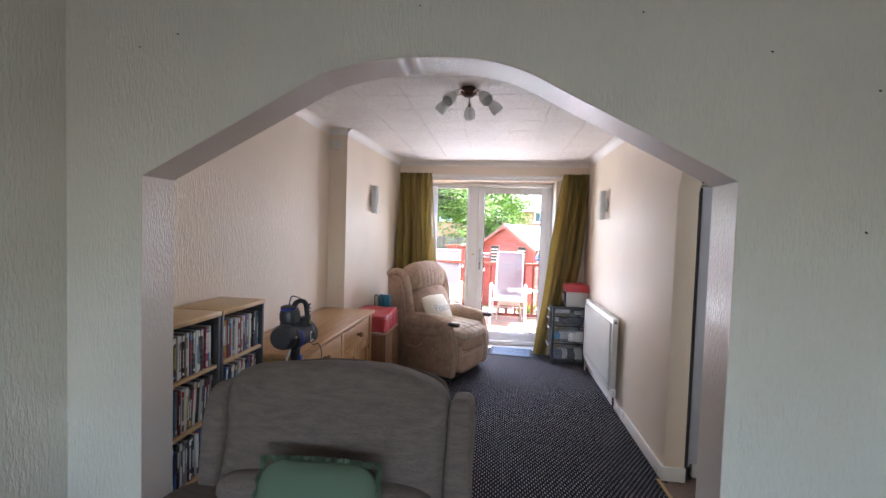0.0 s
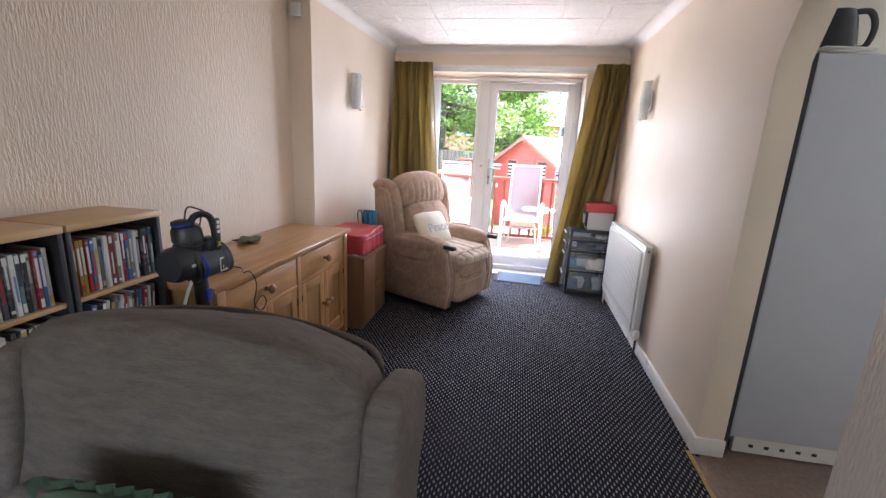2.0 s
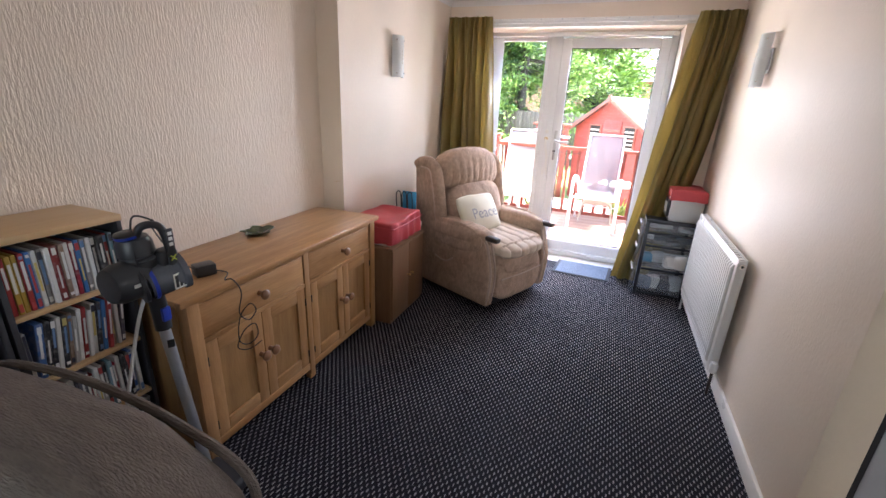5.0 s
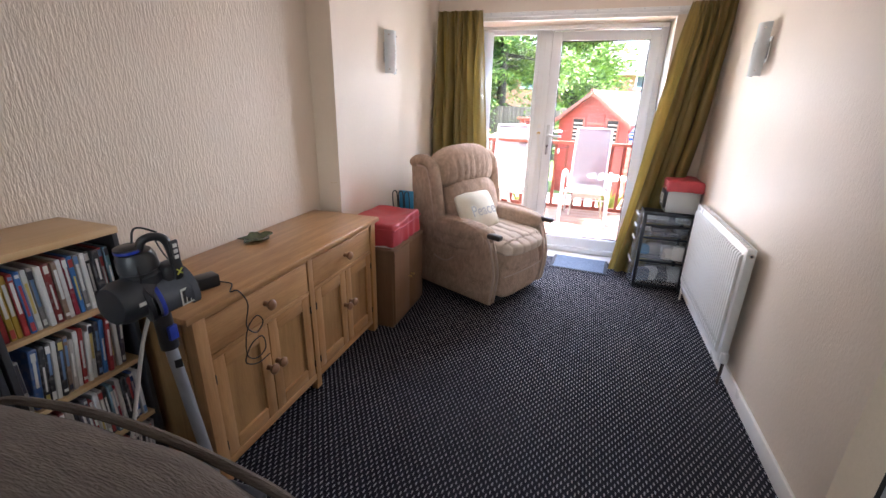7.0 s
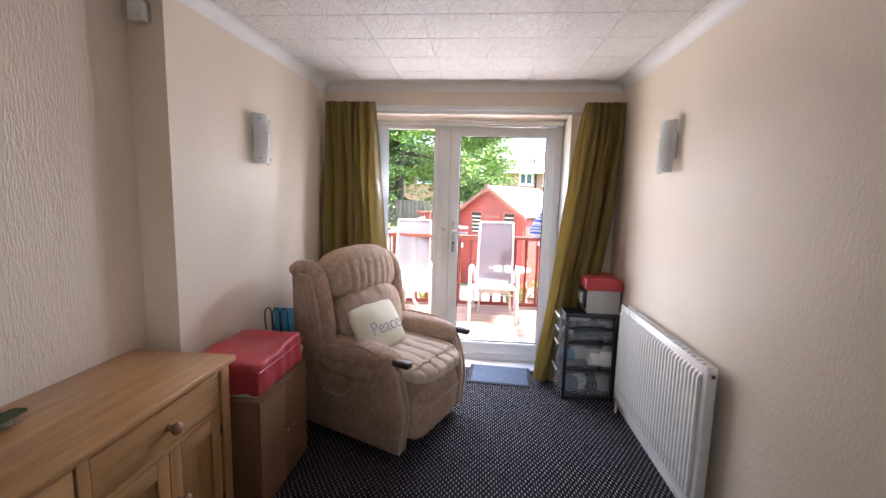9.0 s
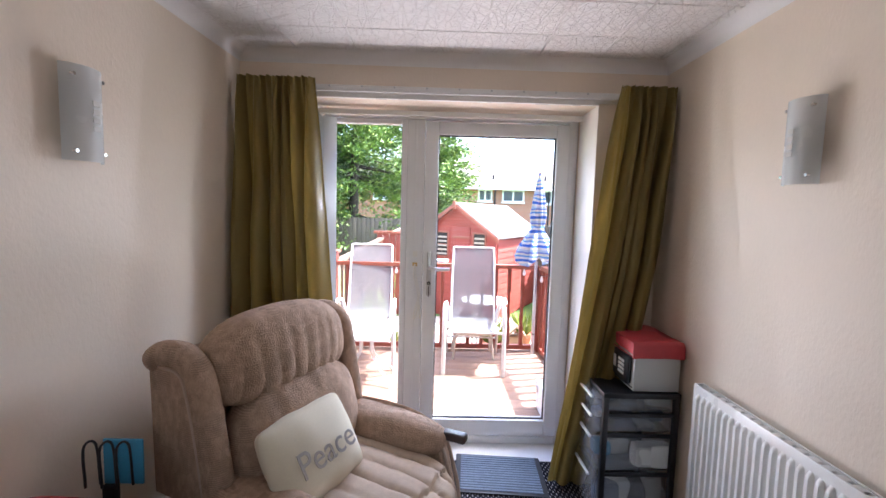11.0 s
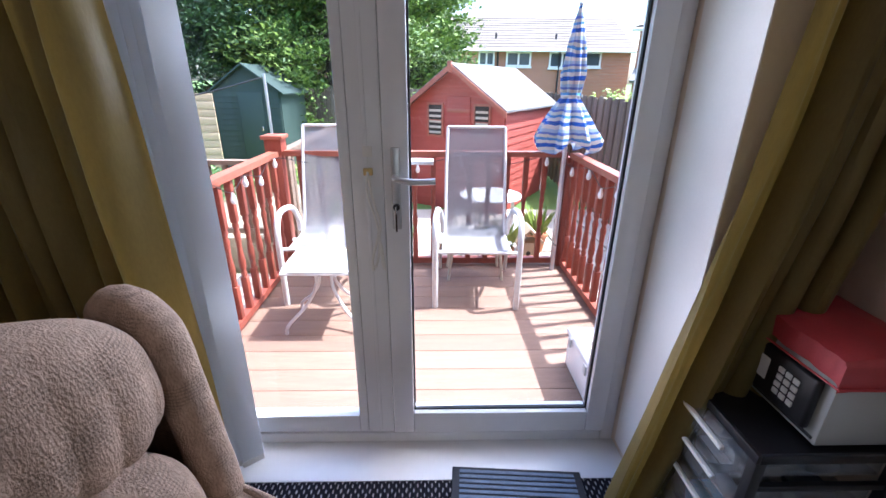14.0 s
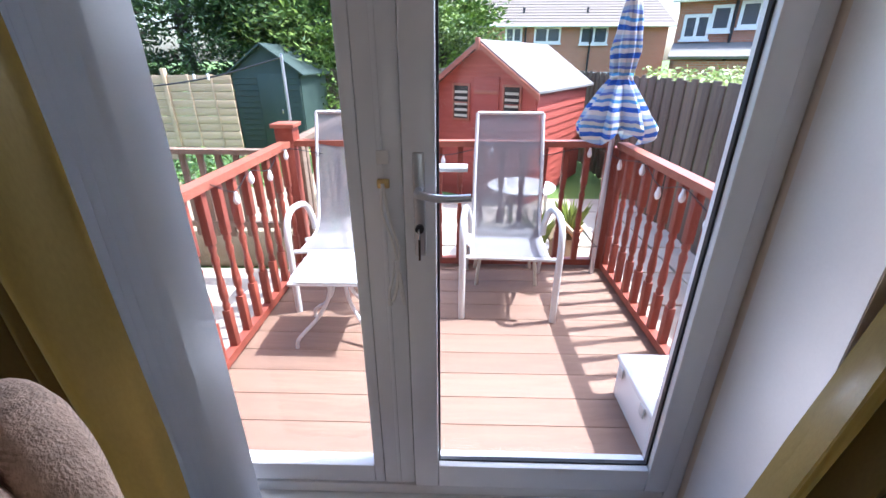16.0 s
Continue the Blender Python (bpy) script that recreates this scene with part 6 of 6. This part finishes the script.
for x, y, r in ((0.72, 8.72, 0.15), (-0.62, 8.5, 0.12), (1.25, 9.3, 0.13)):
    pt = thing("plant_pot", at(x, y, GZ + 0.035), "terracotta pot with a leafy plant on the paving", "plant pot", "plant pots on the patio")
    part("pot", lathe([(r * 0.7, 0), (r * 0.95, r * 1.5), (r * 1.08, r * 1.52), (r * 1.08, r * 1.75), (r * 0.9, r * 1.75), (r * 0.85, r * 1.6)], 24), M["terracotta"], pt)
    rg = random.Random(x)
    b = bmesh.new()
    for k in range(140):
        a, h = rg.uniform(0, 6.283), rg.uniform(0.05, 0.34)
        p0 = Vector((0.5 * r * math.cos(a), 0.5 * r * math.sin(a), r * 1.6))
        p1 = Vector(((0.4 + h) * r * 2.2 * math.cos(a), (0.4 + h) * r * 2.2 * math.sin(a), r * 1.6 + h))
        w = Vector((-math.sin(a), math.cos(a), 0)) * 0.011
        b.faces.new([b.verts.new(q) for q in (p0 - w * 0.4, p0 + w * 0.4, (p0 + p1) / 2 + w + Vector((0, 0, 0.04)), p1, (p0 + p1) / 2 - w + Vector((0, 0, 0.04)))])
    part("foliage", b, M["leaf_bright"], pt)
M["bird"] = wood("weathered_pale_wood", (0.45, 0.34, 0.22), (0.33, 0.23, 0.14), 2, 0.8)
bh = thing("bird_house", at(1.02, 8.75, GZ + 0.035), "weathered wooden bird house standing on the paving", "bird house")
part("walls", box(-0.09, 0.09, -0.09, 0.09, 0, 0.34, 0.004), M["bird"], bh)
part("roof", prism([(-0.14, 0.33), (0.0, 0.47), (0.14, 0.33), (0.14, 0.36), (0.0, 0.50), (-0.14, 0.36)], 0.26, "y", -0.13), M["bird"], bh)
part("entrance", cyl((0, -0.091, 0.22), (0, -0.094, 0.22), 0.025, None, 16), M["dark_gap"], bh)
rt = thing("round_table", at(0.66, 9.15, GZ + 0.035), "round white plastic garden table on the paving", "garden table")
part("tabletop", lathe([(0.30, 0.70), (0.34, 0.71), (0.34, 0.73), (0.30, 0.735), (0.02, 0.735)], 28), M["white_plastic"], rt)
for k in range(3):
    a = 2.1 * k
    part("leg", cyl((0.25 * math.cos(a), 0.25 * math.sin(a), 0.70), (0.29 * math.cos(a), 0.29 * math.sin(a), 0), 0.02), M["white_plastic"], rt)

# ---- playhouse ----
M["play_red"] = wood("red_playhouse_boards", (0.40, 0.085, 0.06), (0.27, 0.05, 0.035), 0, 0.7, 9, 0.10)
M["felt"] = plain("grey_mineral_roof_felt", (0.17, 0.16, 0.15), 0.95, var=0.25, scale=5, fine=220, relief=0.5)
ph = thing("playhouse", at(0.335, 11.20, GZ, 0, 0, -31), "red boarded wooden playhouse with grey felt roof", "playhouse")
HW, EV, RG, LEN = 0.80, 1.56, 2.15, 2.35
gab = prism([(-HW, 0.0), (HW, 0.0), (HW, EV), (0, RG - 0.02), (-HW, EV)], 0.04, "y", 0.0)
part("front_wall", gab, M["play_red"], ph)
part("rear_wall", prism([(-HW, 0.0), (HW, 0.0), (HW, EV), (0, RG - 0.02), (-HW, EV)], 0.04, "y", LEN - 0.04), M["play_red"], ph)
clad = mesh_of("cladding_board", prism([(0.0, 0.0), (0.022, 0.004), (0.010, 0.115), (0.0, 0.115)], LEN - 0.1, "y", 0.05), M["play_red"])
for s in (-1, 1):
    part("side_wall", box(s * HW - (0.03 if s > 0 else 0), s * HW + (0.03 if s < 0 else 0), 0.041, LEN - 0.041, 0, EV), M["play_red"], ph)
    for k in range(13):
        part("cladding_board", clad, None, ph, "", Matrix.Translation((s * HW, 0, 0.02 + k * 0.114)) @ (Matrix() if s > 0 else Matrix.Diagonal((-1, 1, 1, 1))))
    d = Vector((s * (HW + 0.09), 0, EV - 0.075))
    part("roof_slope", prism([(0, RG), (s * (HW + 0.09), EV - 0.03), (s * (HW + 0.09), EV), (0, RG + 0.032)], LEN + 0.24, "y", -0.12), M["felt"], ph)
    part("bargeboard", prism([(0, RG - 0.06), (s * (HW + 0.10), EV - 0.11), (s * (HW + 0.10), EV - 0.03), (0, RG + 0.01)], 0.022, "y", -0.145), M["redrail"], ph)
part("finial", box(-0.03, 0.03, -0.16, -0.12, RG - 0.10, RG + 0.05, 0.004), M["redrail"], ph)
for x0, x1 in ((-0.43, -0.20), (0.36, 0.58)):
    wn_ = part("window", box(x0, x1, -0.012, -0.002, 1.16, 1.60, 0.002), M["dark_gap"], ph)
    for q in ((x0 - 0.03, x0, 1.13, 1.63), (x1, x1 + 0.03, 1.13, 1.63)):
        part("frame", box(q[0], q[1], -0.022, -0.002, q[2], q[3], 0.003), M["redrail"], wn_)
    for q in ((1.13, 1.16), (1.60, 1.63), (1.37, 1.385)):
        part("frame", box(x0, x1, -0.02, -0.004, q[0], q[1], 0.003), M["redrail"], wn_)
    for k in range(5):
        part("slat", box(x0 + 0.01, x1 - 0.01, -0.016, -0.013, 1.18 + 0.08 * k, 1.215 + 0.08 * k, 0.001), M["wicker"], wn_)
dr = part("stable_door", box(-0.11, 0.28, -0.018, -0.001, 0.05, 1.72, 0.003), M["play_red"], ph)
for z in (0.5, 1.0, 1.5):
    part("door_batten", box(-0.10, 0.27, -0.026, -0.018, z, z + 0.05, 0.003), M["redrail"], dr)
# red panel fence and red slatted shed side left of the playhouse
rp = thing("slatted_screen", at(-0.82, 11.3, GZ), "red vertical boarded screen beside the playhouse", "screen")
for k in range(6):
    part("board", box(-0.36 + 0.12 * k, -0.25 + 0.12 * k, 0, 0.02, 0, 1.55, 0.004), M["redwood"], rp)
for z in (0.4, 1.3):
    part("cross_rail", box(-0.38, 0.37, 0.02, 0.05, z, z + 0.07, 0.003), M["redwood"], rp)
part("capping", box(-0.42, 0.40, -0.03, 0.08, 1.55, 1.60, 0.004), M["redrail"], rp)

# ---- fences ----
M["grey_fence"] = wood("weathered_fence_board", (0.17, 0.135, 0.105), (0.09, 0.07, 0.055), 2, 0.9, 8, 0.22)
M["tan_fence"] = wood("tan_fence_panel", (0.52, 0.38, 0.25), (0.38, 0.27, 0.17), 0, 0.9, 8, 0.12)
bd = mesh_of("fence_board", box(-0.062, 0.062, -0.012, 0.012, 0, 1.72, 0.003), M["grey_fence"])
rf = thing("board_fence", at(2.55, 8.2, GZ), "weathered grey close-boarded garden fence", "fence")
for k in range(70):
    part("fence_board", bd, None, rf, "", at(0.02 * (k % 2), -1.9 + 0.128 * k, 0.02 * math.sin(k * 2.3), 0, 0, 90))
for z in (0.4, 1.3):
    part("fence_rail", box(0.03, 0.09, -1.9, 7.0, z, z + 0.08), M["grey_fence"], rf)
tf = thing("panel_fence", at(-6.4, 13.4, GZ), "tan panel fence at the side of the garden", "fence")
for k in range(4):
    for j in range(11):
        part("fence_slat", box(-3.0 + k * 1.3, -1.76 + k * 1.3, -0.01 - 0.008 * (j % 2), 0.012, 0.06 + j * 0.148, 0.20 + j * 0.148, 0.003), M["tan_fence"], tf)
    part("fence_post", box(-3.06 + k * 1.3, -2.99 + k * 1.3, -0.05, 0.05, 0, 1.80, 0.004), M["tan_fence"], tf)
    for q in (0.4, 0.85):
        part("batten", box(-3.0 + k * 1.3 + q, -2.96 + k * 1.3 + q, -0.032, -0.012, 0.06, 1.7, 0.002), M["tan_fence"], tf)
df = thing("far_fence", at(-2.0, 17.0, GZ), "dark timber fence at the end of the garden", "fence")
bd2 = mesh_of("fence_board", box(-0.07, 0.07, -0.012, 0.012, 0, 1.75, 0.003), M["grey_fence"])
for k in range(60):
    part("fence_board", bd2, None, df, "", at(-4.2 + 0.145 * k, 0.01 * (k % 2), 0))
# low picket rail that leads away from the deck on the garden side
M["grey_rail"] = wood("grey_weathered_rail", (0.24, 0.17, 0.12), (0.14, 0.09, 0.06), 1, 0.8, 9, 0.1)


def low_rail(p, q, n, label):
    p, q = Vector(p), Vector(q)
    lr = thing("picket_rail", Matrix.Translation(p), label, "railing", "picket rails in the garden")
    o = q - p
    part("hand_rail", bar((0, 0, 0.80), o + Vector((0, 0, 0.80)), 0.09, 0.04), M["grey_rail"], lr)
    part("lower_rail", bar((0, 0, 0.14), o + Vector((0, 0, 0.14)), 0.05, 0.05), M["grey_rail"], lr)
    for c in (o * 0.02, o * 0.5, o * 0.98):
        part("support_post", box(-0.04, 0.04, -0.04, 0.04, GZ - (p.z + c.z), 0.78, 0.003), M["grey_rail"], lr, "", Matrix.Translation(c))
    for k in range(n):
        c = o * ((k + 0.5) / n)
        part("picket", box(-0.025, 0.025, -0.015, 0.015, 0.02, 0.79, 0.003), M["grey_rail"], lr, "", Matrix.Translation(c) @ rot(0, 0, math.degrees(math.atan2(o.y, o.x))))


low_rail((-3.9, 8.6, GZ + 0.42), (-1.33, 8.5, GZ + 0.42), 16, "weathered timber picket rail beside the raised bed")
low_rail((-1.25, 8.15, GZ + 0.55), (-0.95, 14.0, GZ + 0.75), 34, "long weathered picket rail running down the garden")
bed = setting("raised_bed", box(-4.6, -1.6, 8.75, 11.2, GZ, GZ + 0.40, 0.02), plain("dry_soil", (0.30, 0.25, 0.17), 0.95, var=0.35, scale=8, fine=80, relief=0.7, dist=0.02), "raised bed of dry soil and low plants", "flower bed")
blades("bed_plants", [(-2.9, 10.2, GZ + 0.4, 0.55), (-3.4, 10.6, GZ + 0.4, 0.5), (-2.4, 10.8, GZ + 0.4, 0.4), (-4.0, 10.0, GZ + 0.4, 0.5)], 0.45, 1, M["leaf_mid"], "bushy green plants in the raised bed", 900, 4, 0.035)
blades("border_plants", [(-1.7, 11.8, GZ, 0.5), (-2.3, 12.2, GZ, 0.5), (-1.5, 12.9, GZ, 0.5), (-3.5, 9.3, GZ + 0.4, 0.4), (-1.2, 10.6, GZ, 0.3)], 0.75, 1, M["leaf_bright"], "light green shrubs along the garden path", 500, 5, 0.04)
blades("far_hedge", [(3.4 + 0.45 * k, 13.2 + 0.3 * k, GZ + 0.9, 0.55) for k in range(12)], 0.95, 1, M["leaf_bright"], "sunlit hedge behind the grey fence", 500, 6, 0.05)

# ---- green shed and washing line ----
# green darkened for the trees' shade, used on walls and roof alike
M["shed_green"] = wood("tree_shaded_shed_green", (0.035, 0.06, 0.05), (0.02, 0.04, 0.034), 0, 0.75, 8, 0.08)
gs = thing("green_shed", at(-4.1, 14.6, GZ), "dark green boarded garden shed with pitched roof", "shed")
part("front_wall", prism([(-0.72, 0), (0.72, 0), (0.72, 1.70), (0, 2.22), (-0.72, 1.70)], 0.03, "y", 0), M["shed_green"], gs)
for s in (-1, 1):
    part("side_wall", box(s * 0.72 - 0.02, s * 0.72 + 0.02, 0.031, 1.9, 0, 1.70), M["shed_green"], gs)
    part("roof_slope", prism([(0, 2.23), (s * 0.85, 1.63), (s * 0.85, 1.66), (0, 2.27)], 2.1, "y", -0.1), M["shed_green"], gs)
for k in range(14):
    part("board", prism([(0.0, 0.0), (-0.016, 0.004), (-0.005, 0.118), (0.0, 0.118)], 1.42, "x", -0.71), M["shed_green"], gs, "", Matrix.Translation((0, 0, 0.03 + k * 0.119)))
dr = part("door", box(-0.18, 0.36, -0.035, -0.017, 0.05, 1.66, 0.003), M["shed_green"], gs)
part("handle", box(0.28, 0.30, -0.055, -0.036, 0.85, 0.95, 0.003), M["chrome"], dr)
wl_ = thing("washing_line", at(-2.55, 11.6, GZ), "washing line with pegs sagging from a pale metal post", "washing line")
part("post", cyl((0, 0, 0), (0, 0, 2.02), 0.022, None, 12), M["steel_tube"], wl_)
part("line", tube([(0, 0, 1.97), (-0.9, -0.3, 1.72), (-1.8, -0.6, 1.60), (-3.2, -1.0, 1.58)], 0.012, 6), M["black_plastic"], wl_)
for x in (-0.95, -1.15):
    part("peg", box(x - 0.012, x + 0.012, -0.36, -0.33, 1.68, 1.76, 0.004), M["white_plastic"], wl_)


# ---- trees ----
M["bark"] = plain("dark_bark", (0.05, 0.04, 0.03), 0.9, var=0.3, scale=12, fine=60, relief=0.6, dist=0.01)


def tree(name, x, y, height, crown, seed, label, conifer, mats, n):
    rg = random.Random(seed)
    tr = thing(name, at(x, y, GZ), label, "tree")
    tb_ = bmesh.new()
    cyl((0, 0, -0.1), (0.1, 0, height * 0.55), 0.20, 0.10, 12, bm=tb_)
    cyl((0.1, 0, height * 0.5), (0.0, 0.1, height * 0.92), 0.10, 0.02, 10, bm=tb_)
    part("trunk", tb_, M["bark"], tr)
    lb_ = bmesh.new()
    tips = []
    for k in range(80):
        a, u = rg.uniform(0, 6.283), rg.uniform(0.10, 0.97)
        r = crown * (1.0 - 0.75 * u if conifer else math.sqrt(max(0.05, 1 - (2 * u - 0.95) ** 2))) * rg.uniform(0.65, 1.1)
        p0 = Vector((0.05, 0, height * (u * 0.85 + 0.05)))
        p1 = Vector((r * math.cos(a), r * math.sin(a), height * u + (-0.15 if conifer else 0.3) * r))
        cyl(p0, p1, 0.03, 0.008, 6, bm=lb_)
        tips.append((p0, p1, r))
    part("limbs", lb_, M["bark"], tr)
    tufts = []
    for k in range(n // 34):
        p0, p1, r = rg.choice(tips)
        c = p0.lerp(p1, rg.uniform(0.45, 1.08)) + Vector((rg.gauss(0, 1), rg.gauss(0, 1), rg.gauss(0, 0.7))) * crown * 0.10
        out = Vector((c.x, c.y, 0))
        out = out.normalized() if out.length > 0.05 else Vector((1, 0, 0))
        tufts.append((c, out, rg.uniform(0.28, 0.58)))
    verts, faces = [], []
    for k in range(n):
        c0, out, size = rg.choice(tufts)
        along = rg.uniform(-1, 1)
        q = Vector((rg.gauss(0, 0.42), rg.gauss(0, 0.42), rg.gauss(0, 0.20)))
        c = c0 + (q + out * along * 0.9 + Vector((0, 0, -0.28 * along * along - (0.20 * along if conifer else 0)))) * size
        u = (out * 0.8 + q + Vector((rg.gauss(0, 0.5), rg.gauss(0, 0.5), 0.25 + rg.gauss(0, 0.4)))).normalized() * rg.uniform(0.045, 0.105)
        w = u.cross(Vector((rg.gauss(0, 1), rg.gauss(0, 1), rg.gauss(0, 1)))).normalized() * u.length * (0.34 if conifer else 0.5)
        i = len(verts)
        verts += [c - u, c + w, c + u, c - w]
        faces.append((i, i + 1, i + 2, i + 3))
    me = bpy.data.meshes.new("crown")
    me.from_pydata([tuple(v) for v in verts], [], faces)
    me.materials.append(mats)
    part("crown", me, None, tr)
    return tr


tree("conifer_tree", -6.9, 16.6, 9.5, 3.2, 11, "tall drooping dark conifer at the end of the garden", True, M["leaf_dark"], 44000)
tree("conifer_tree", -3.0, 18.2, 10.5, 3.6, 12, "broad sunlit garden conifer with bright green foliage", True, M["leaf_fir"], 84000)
tree("dark_tree", -5.2, 19.2, 7.8, 2.9, 13, "dense dark green tree behind the shed", False, M["leaf_mid"], 44000)
tree("broadleaf_tree", -0.6, 22.5, 6.4, 1.9, 14, "small bright green tree in front of the houses", False, M["leaf_fir"], 26000)

# ---- houses ----
rm, rtt, rb = nodes_of("concrete_roof_tile", 0.9)
rv_ = coords(rtt, (1, 1, 1))
rs = rtt.nodes.new("ShaderNodeSeparateXYZ")
rtt.links.new(rv_, rs.inputs[0])
rtt.links.new(mixc(rtt, noise_tex(rtt, rv_, 1.5, 4.0), (0.13, 0.108, 0.088), (0.20, 0.17, 0.14)), rb.inputs["Base Color"])
M["roof_tile"] = rm
M["sash_white"] = plain("white_window_frame", (0.75, 0.75, 0.74), 0.4)
M["far_glass"] = plain("dark_far_glass", (0.06, 0.08, 0.10), 0.1, relief=0)


def house(m, width, depth, eave, ridge, windows, label, roof=None, gable_side=False):
    hs = thing("house", m, label, "house", "houses behind the garden")
    body = box(0, width, 0, depth, 0, eave)
    part("wall", body, M["brick"], hs)
    part("gable", prism([(0, eave), (depth / 2, ridge), (depth, eave)], 0.2, "x", width - 0.2), M["brick"], hs)
    part("gable", prism([(0, eave), (depth / 2, ridge), (depth, eave)], 0.2, "x", 0), M["brick"], hs)
    rb_ = bmesh.new()
    rows = 13
    for k in range(rows):
        u0, u1 = k / rows, (k + 1) / rows
        y0, y1 = -0.35 + (depth / 2 + 0.35) * u0, -0.35 + (depth / 2 + 0.35) * u1
        z0, z1 = eave - 0.05 + (ridge - eave + 0.1) * u0, eave - 0.05 + (ridge - eave + 0.1) * u1
        prism([(y0, z0 + 0.05), (y1, z1 + 0.02), (y1, z1 - 0.03), (y0, z0 - 0.0)], width + 0.5, "x", -0.25, bm=rb_)
    prism([(depth / 2, ridge + 0.05), (depth + 0.35, eave - 0.05), (depth + 0.35, eave - 0.1), (depth / 2, ridge)], width + 0.5, "x", -0.25, bm=rb_)
    part("roof", rb_, roof or M["roof_tile"], hs)
    part("gutter", cyl((-0.25, -0.42, eave - 0.08), (width + 0.25, -0.42, eave - 0.08), 0.06, None, 8), M["sash_white"], hs)
    for x, z, w, h, panes in windows:
        wd = part("window", box(x, x + w, -0.03, 0.0 - 0.001, z, z + h, 0.0), M["far_glass"], hs)
        for k in range(panes + 1):
            xx = x + w * k / panes
            part("window_frame", box(xx - 0.05, xx + 0.05, -0.06, -0.031, z, z + h), M["sash_white"], wd)
        for zz in (z, z + h):
            part("window_frame", box(x - 0.05, x + w + 0.05, -0.065, -0.031, zz - 0.05, zz + 0.05), M["sash_white"], wd)
        part("sill", box(x - 0.1, x + w + 0.1, -0.12, -0.001, z - 0.12, z - 0.051), M["sash_white"], wd)
    return hs


HY = 30.0
terr = house(at(-9.0, HY, GZ - 1.2), 20.0, 8.0, 4.82, 6.85, [(2.0, 4.0, 1.5, 0.7, 2), (5.0, 4.0, 0.8, 0.7, 1), (8.3, 4.0, 0.8, 0.7, 1), (9.7, 4.0, 0.5, 0.7, 1), (11.58, 4.02, 0.8, 0.66, 2), (13.1, 4.0, 1.3, 0.68, 2), (15.5, 3.95, 1.35, 0.74, 2), (17.4, 4.0, 0.9, 0.7, 1), (1.5, 1.2, 2.0, 1.3, 2), (6.5, 1.2, 2.0, 1.3, 2), (12.0, 1.2, 2.0, 1.3, 2), (15.5, 1.2, 2.0, 1.3, 2)], "terrace of red brick houses with pale tiled roofs")
for x in (12.6, 16.0):
    part("drain_pipe", cyl((x, -0.08, 0), (x, -0.08, 4.7), 0.05, None, 8), M["seal"], terr)
    part("roof_vent", cyl((x, 1.0, 5.1), (x, 1.0, 5.7), 0.06, None, 8), M["seal"], terr)
part("chimney", box(9.0, 9.6, 3.6, 4.3, 7.0, 8.1), M["brick"], terr)
part("porch_roof", box(10.0, 14.5, -1.0, -0.01, 2.5, 2.65), M["grey_rail"], terr)
det = house(at(7.75, 22.0, GZ - 0.6, 0, 0, -27), 9.0, 7.0, 4.45, 4.85, [(0.24, 3.23, 0.74, 0.68, 2), (1.05, 3.46, 0.52, 0.70, 1), (1.85, 3.55, 1.05, 0.70, 2), (4.2, 3.4, 1.2, 0.8, 2)], "red brick house with white windows beyond the side fence")
part("lean_to_roof", prism([(-1.9, 2.55), (0.0, 3.0), (0.0, 3.08), (-1.95, 2.63)], 8.5, "x", 0.0), M["felt"], det)
part("lean_to_wall", box(0.2, 8.3, -1.75, -1.6, 0, 2.5), M["brick"], det)
part("drain_pipe", cyl((1.68, -0.08, 0), (1.68, -0.08, 4.4), 0.05, None, 8), M["seal"], det)
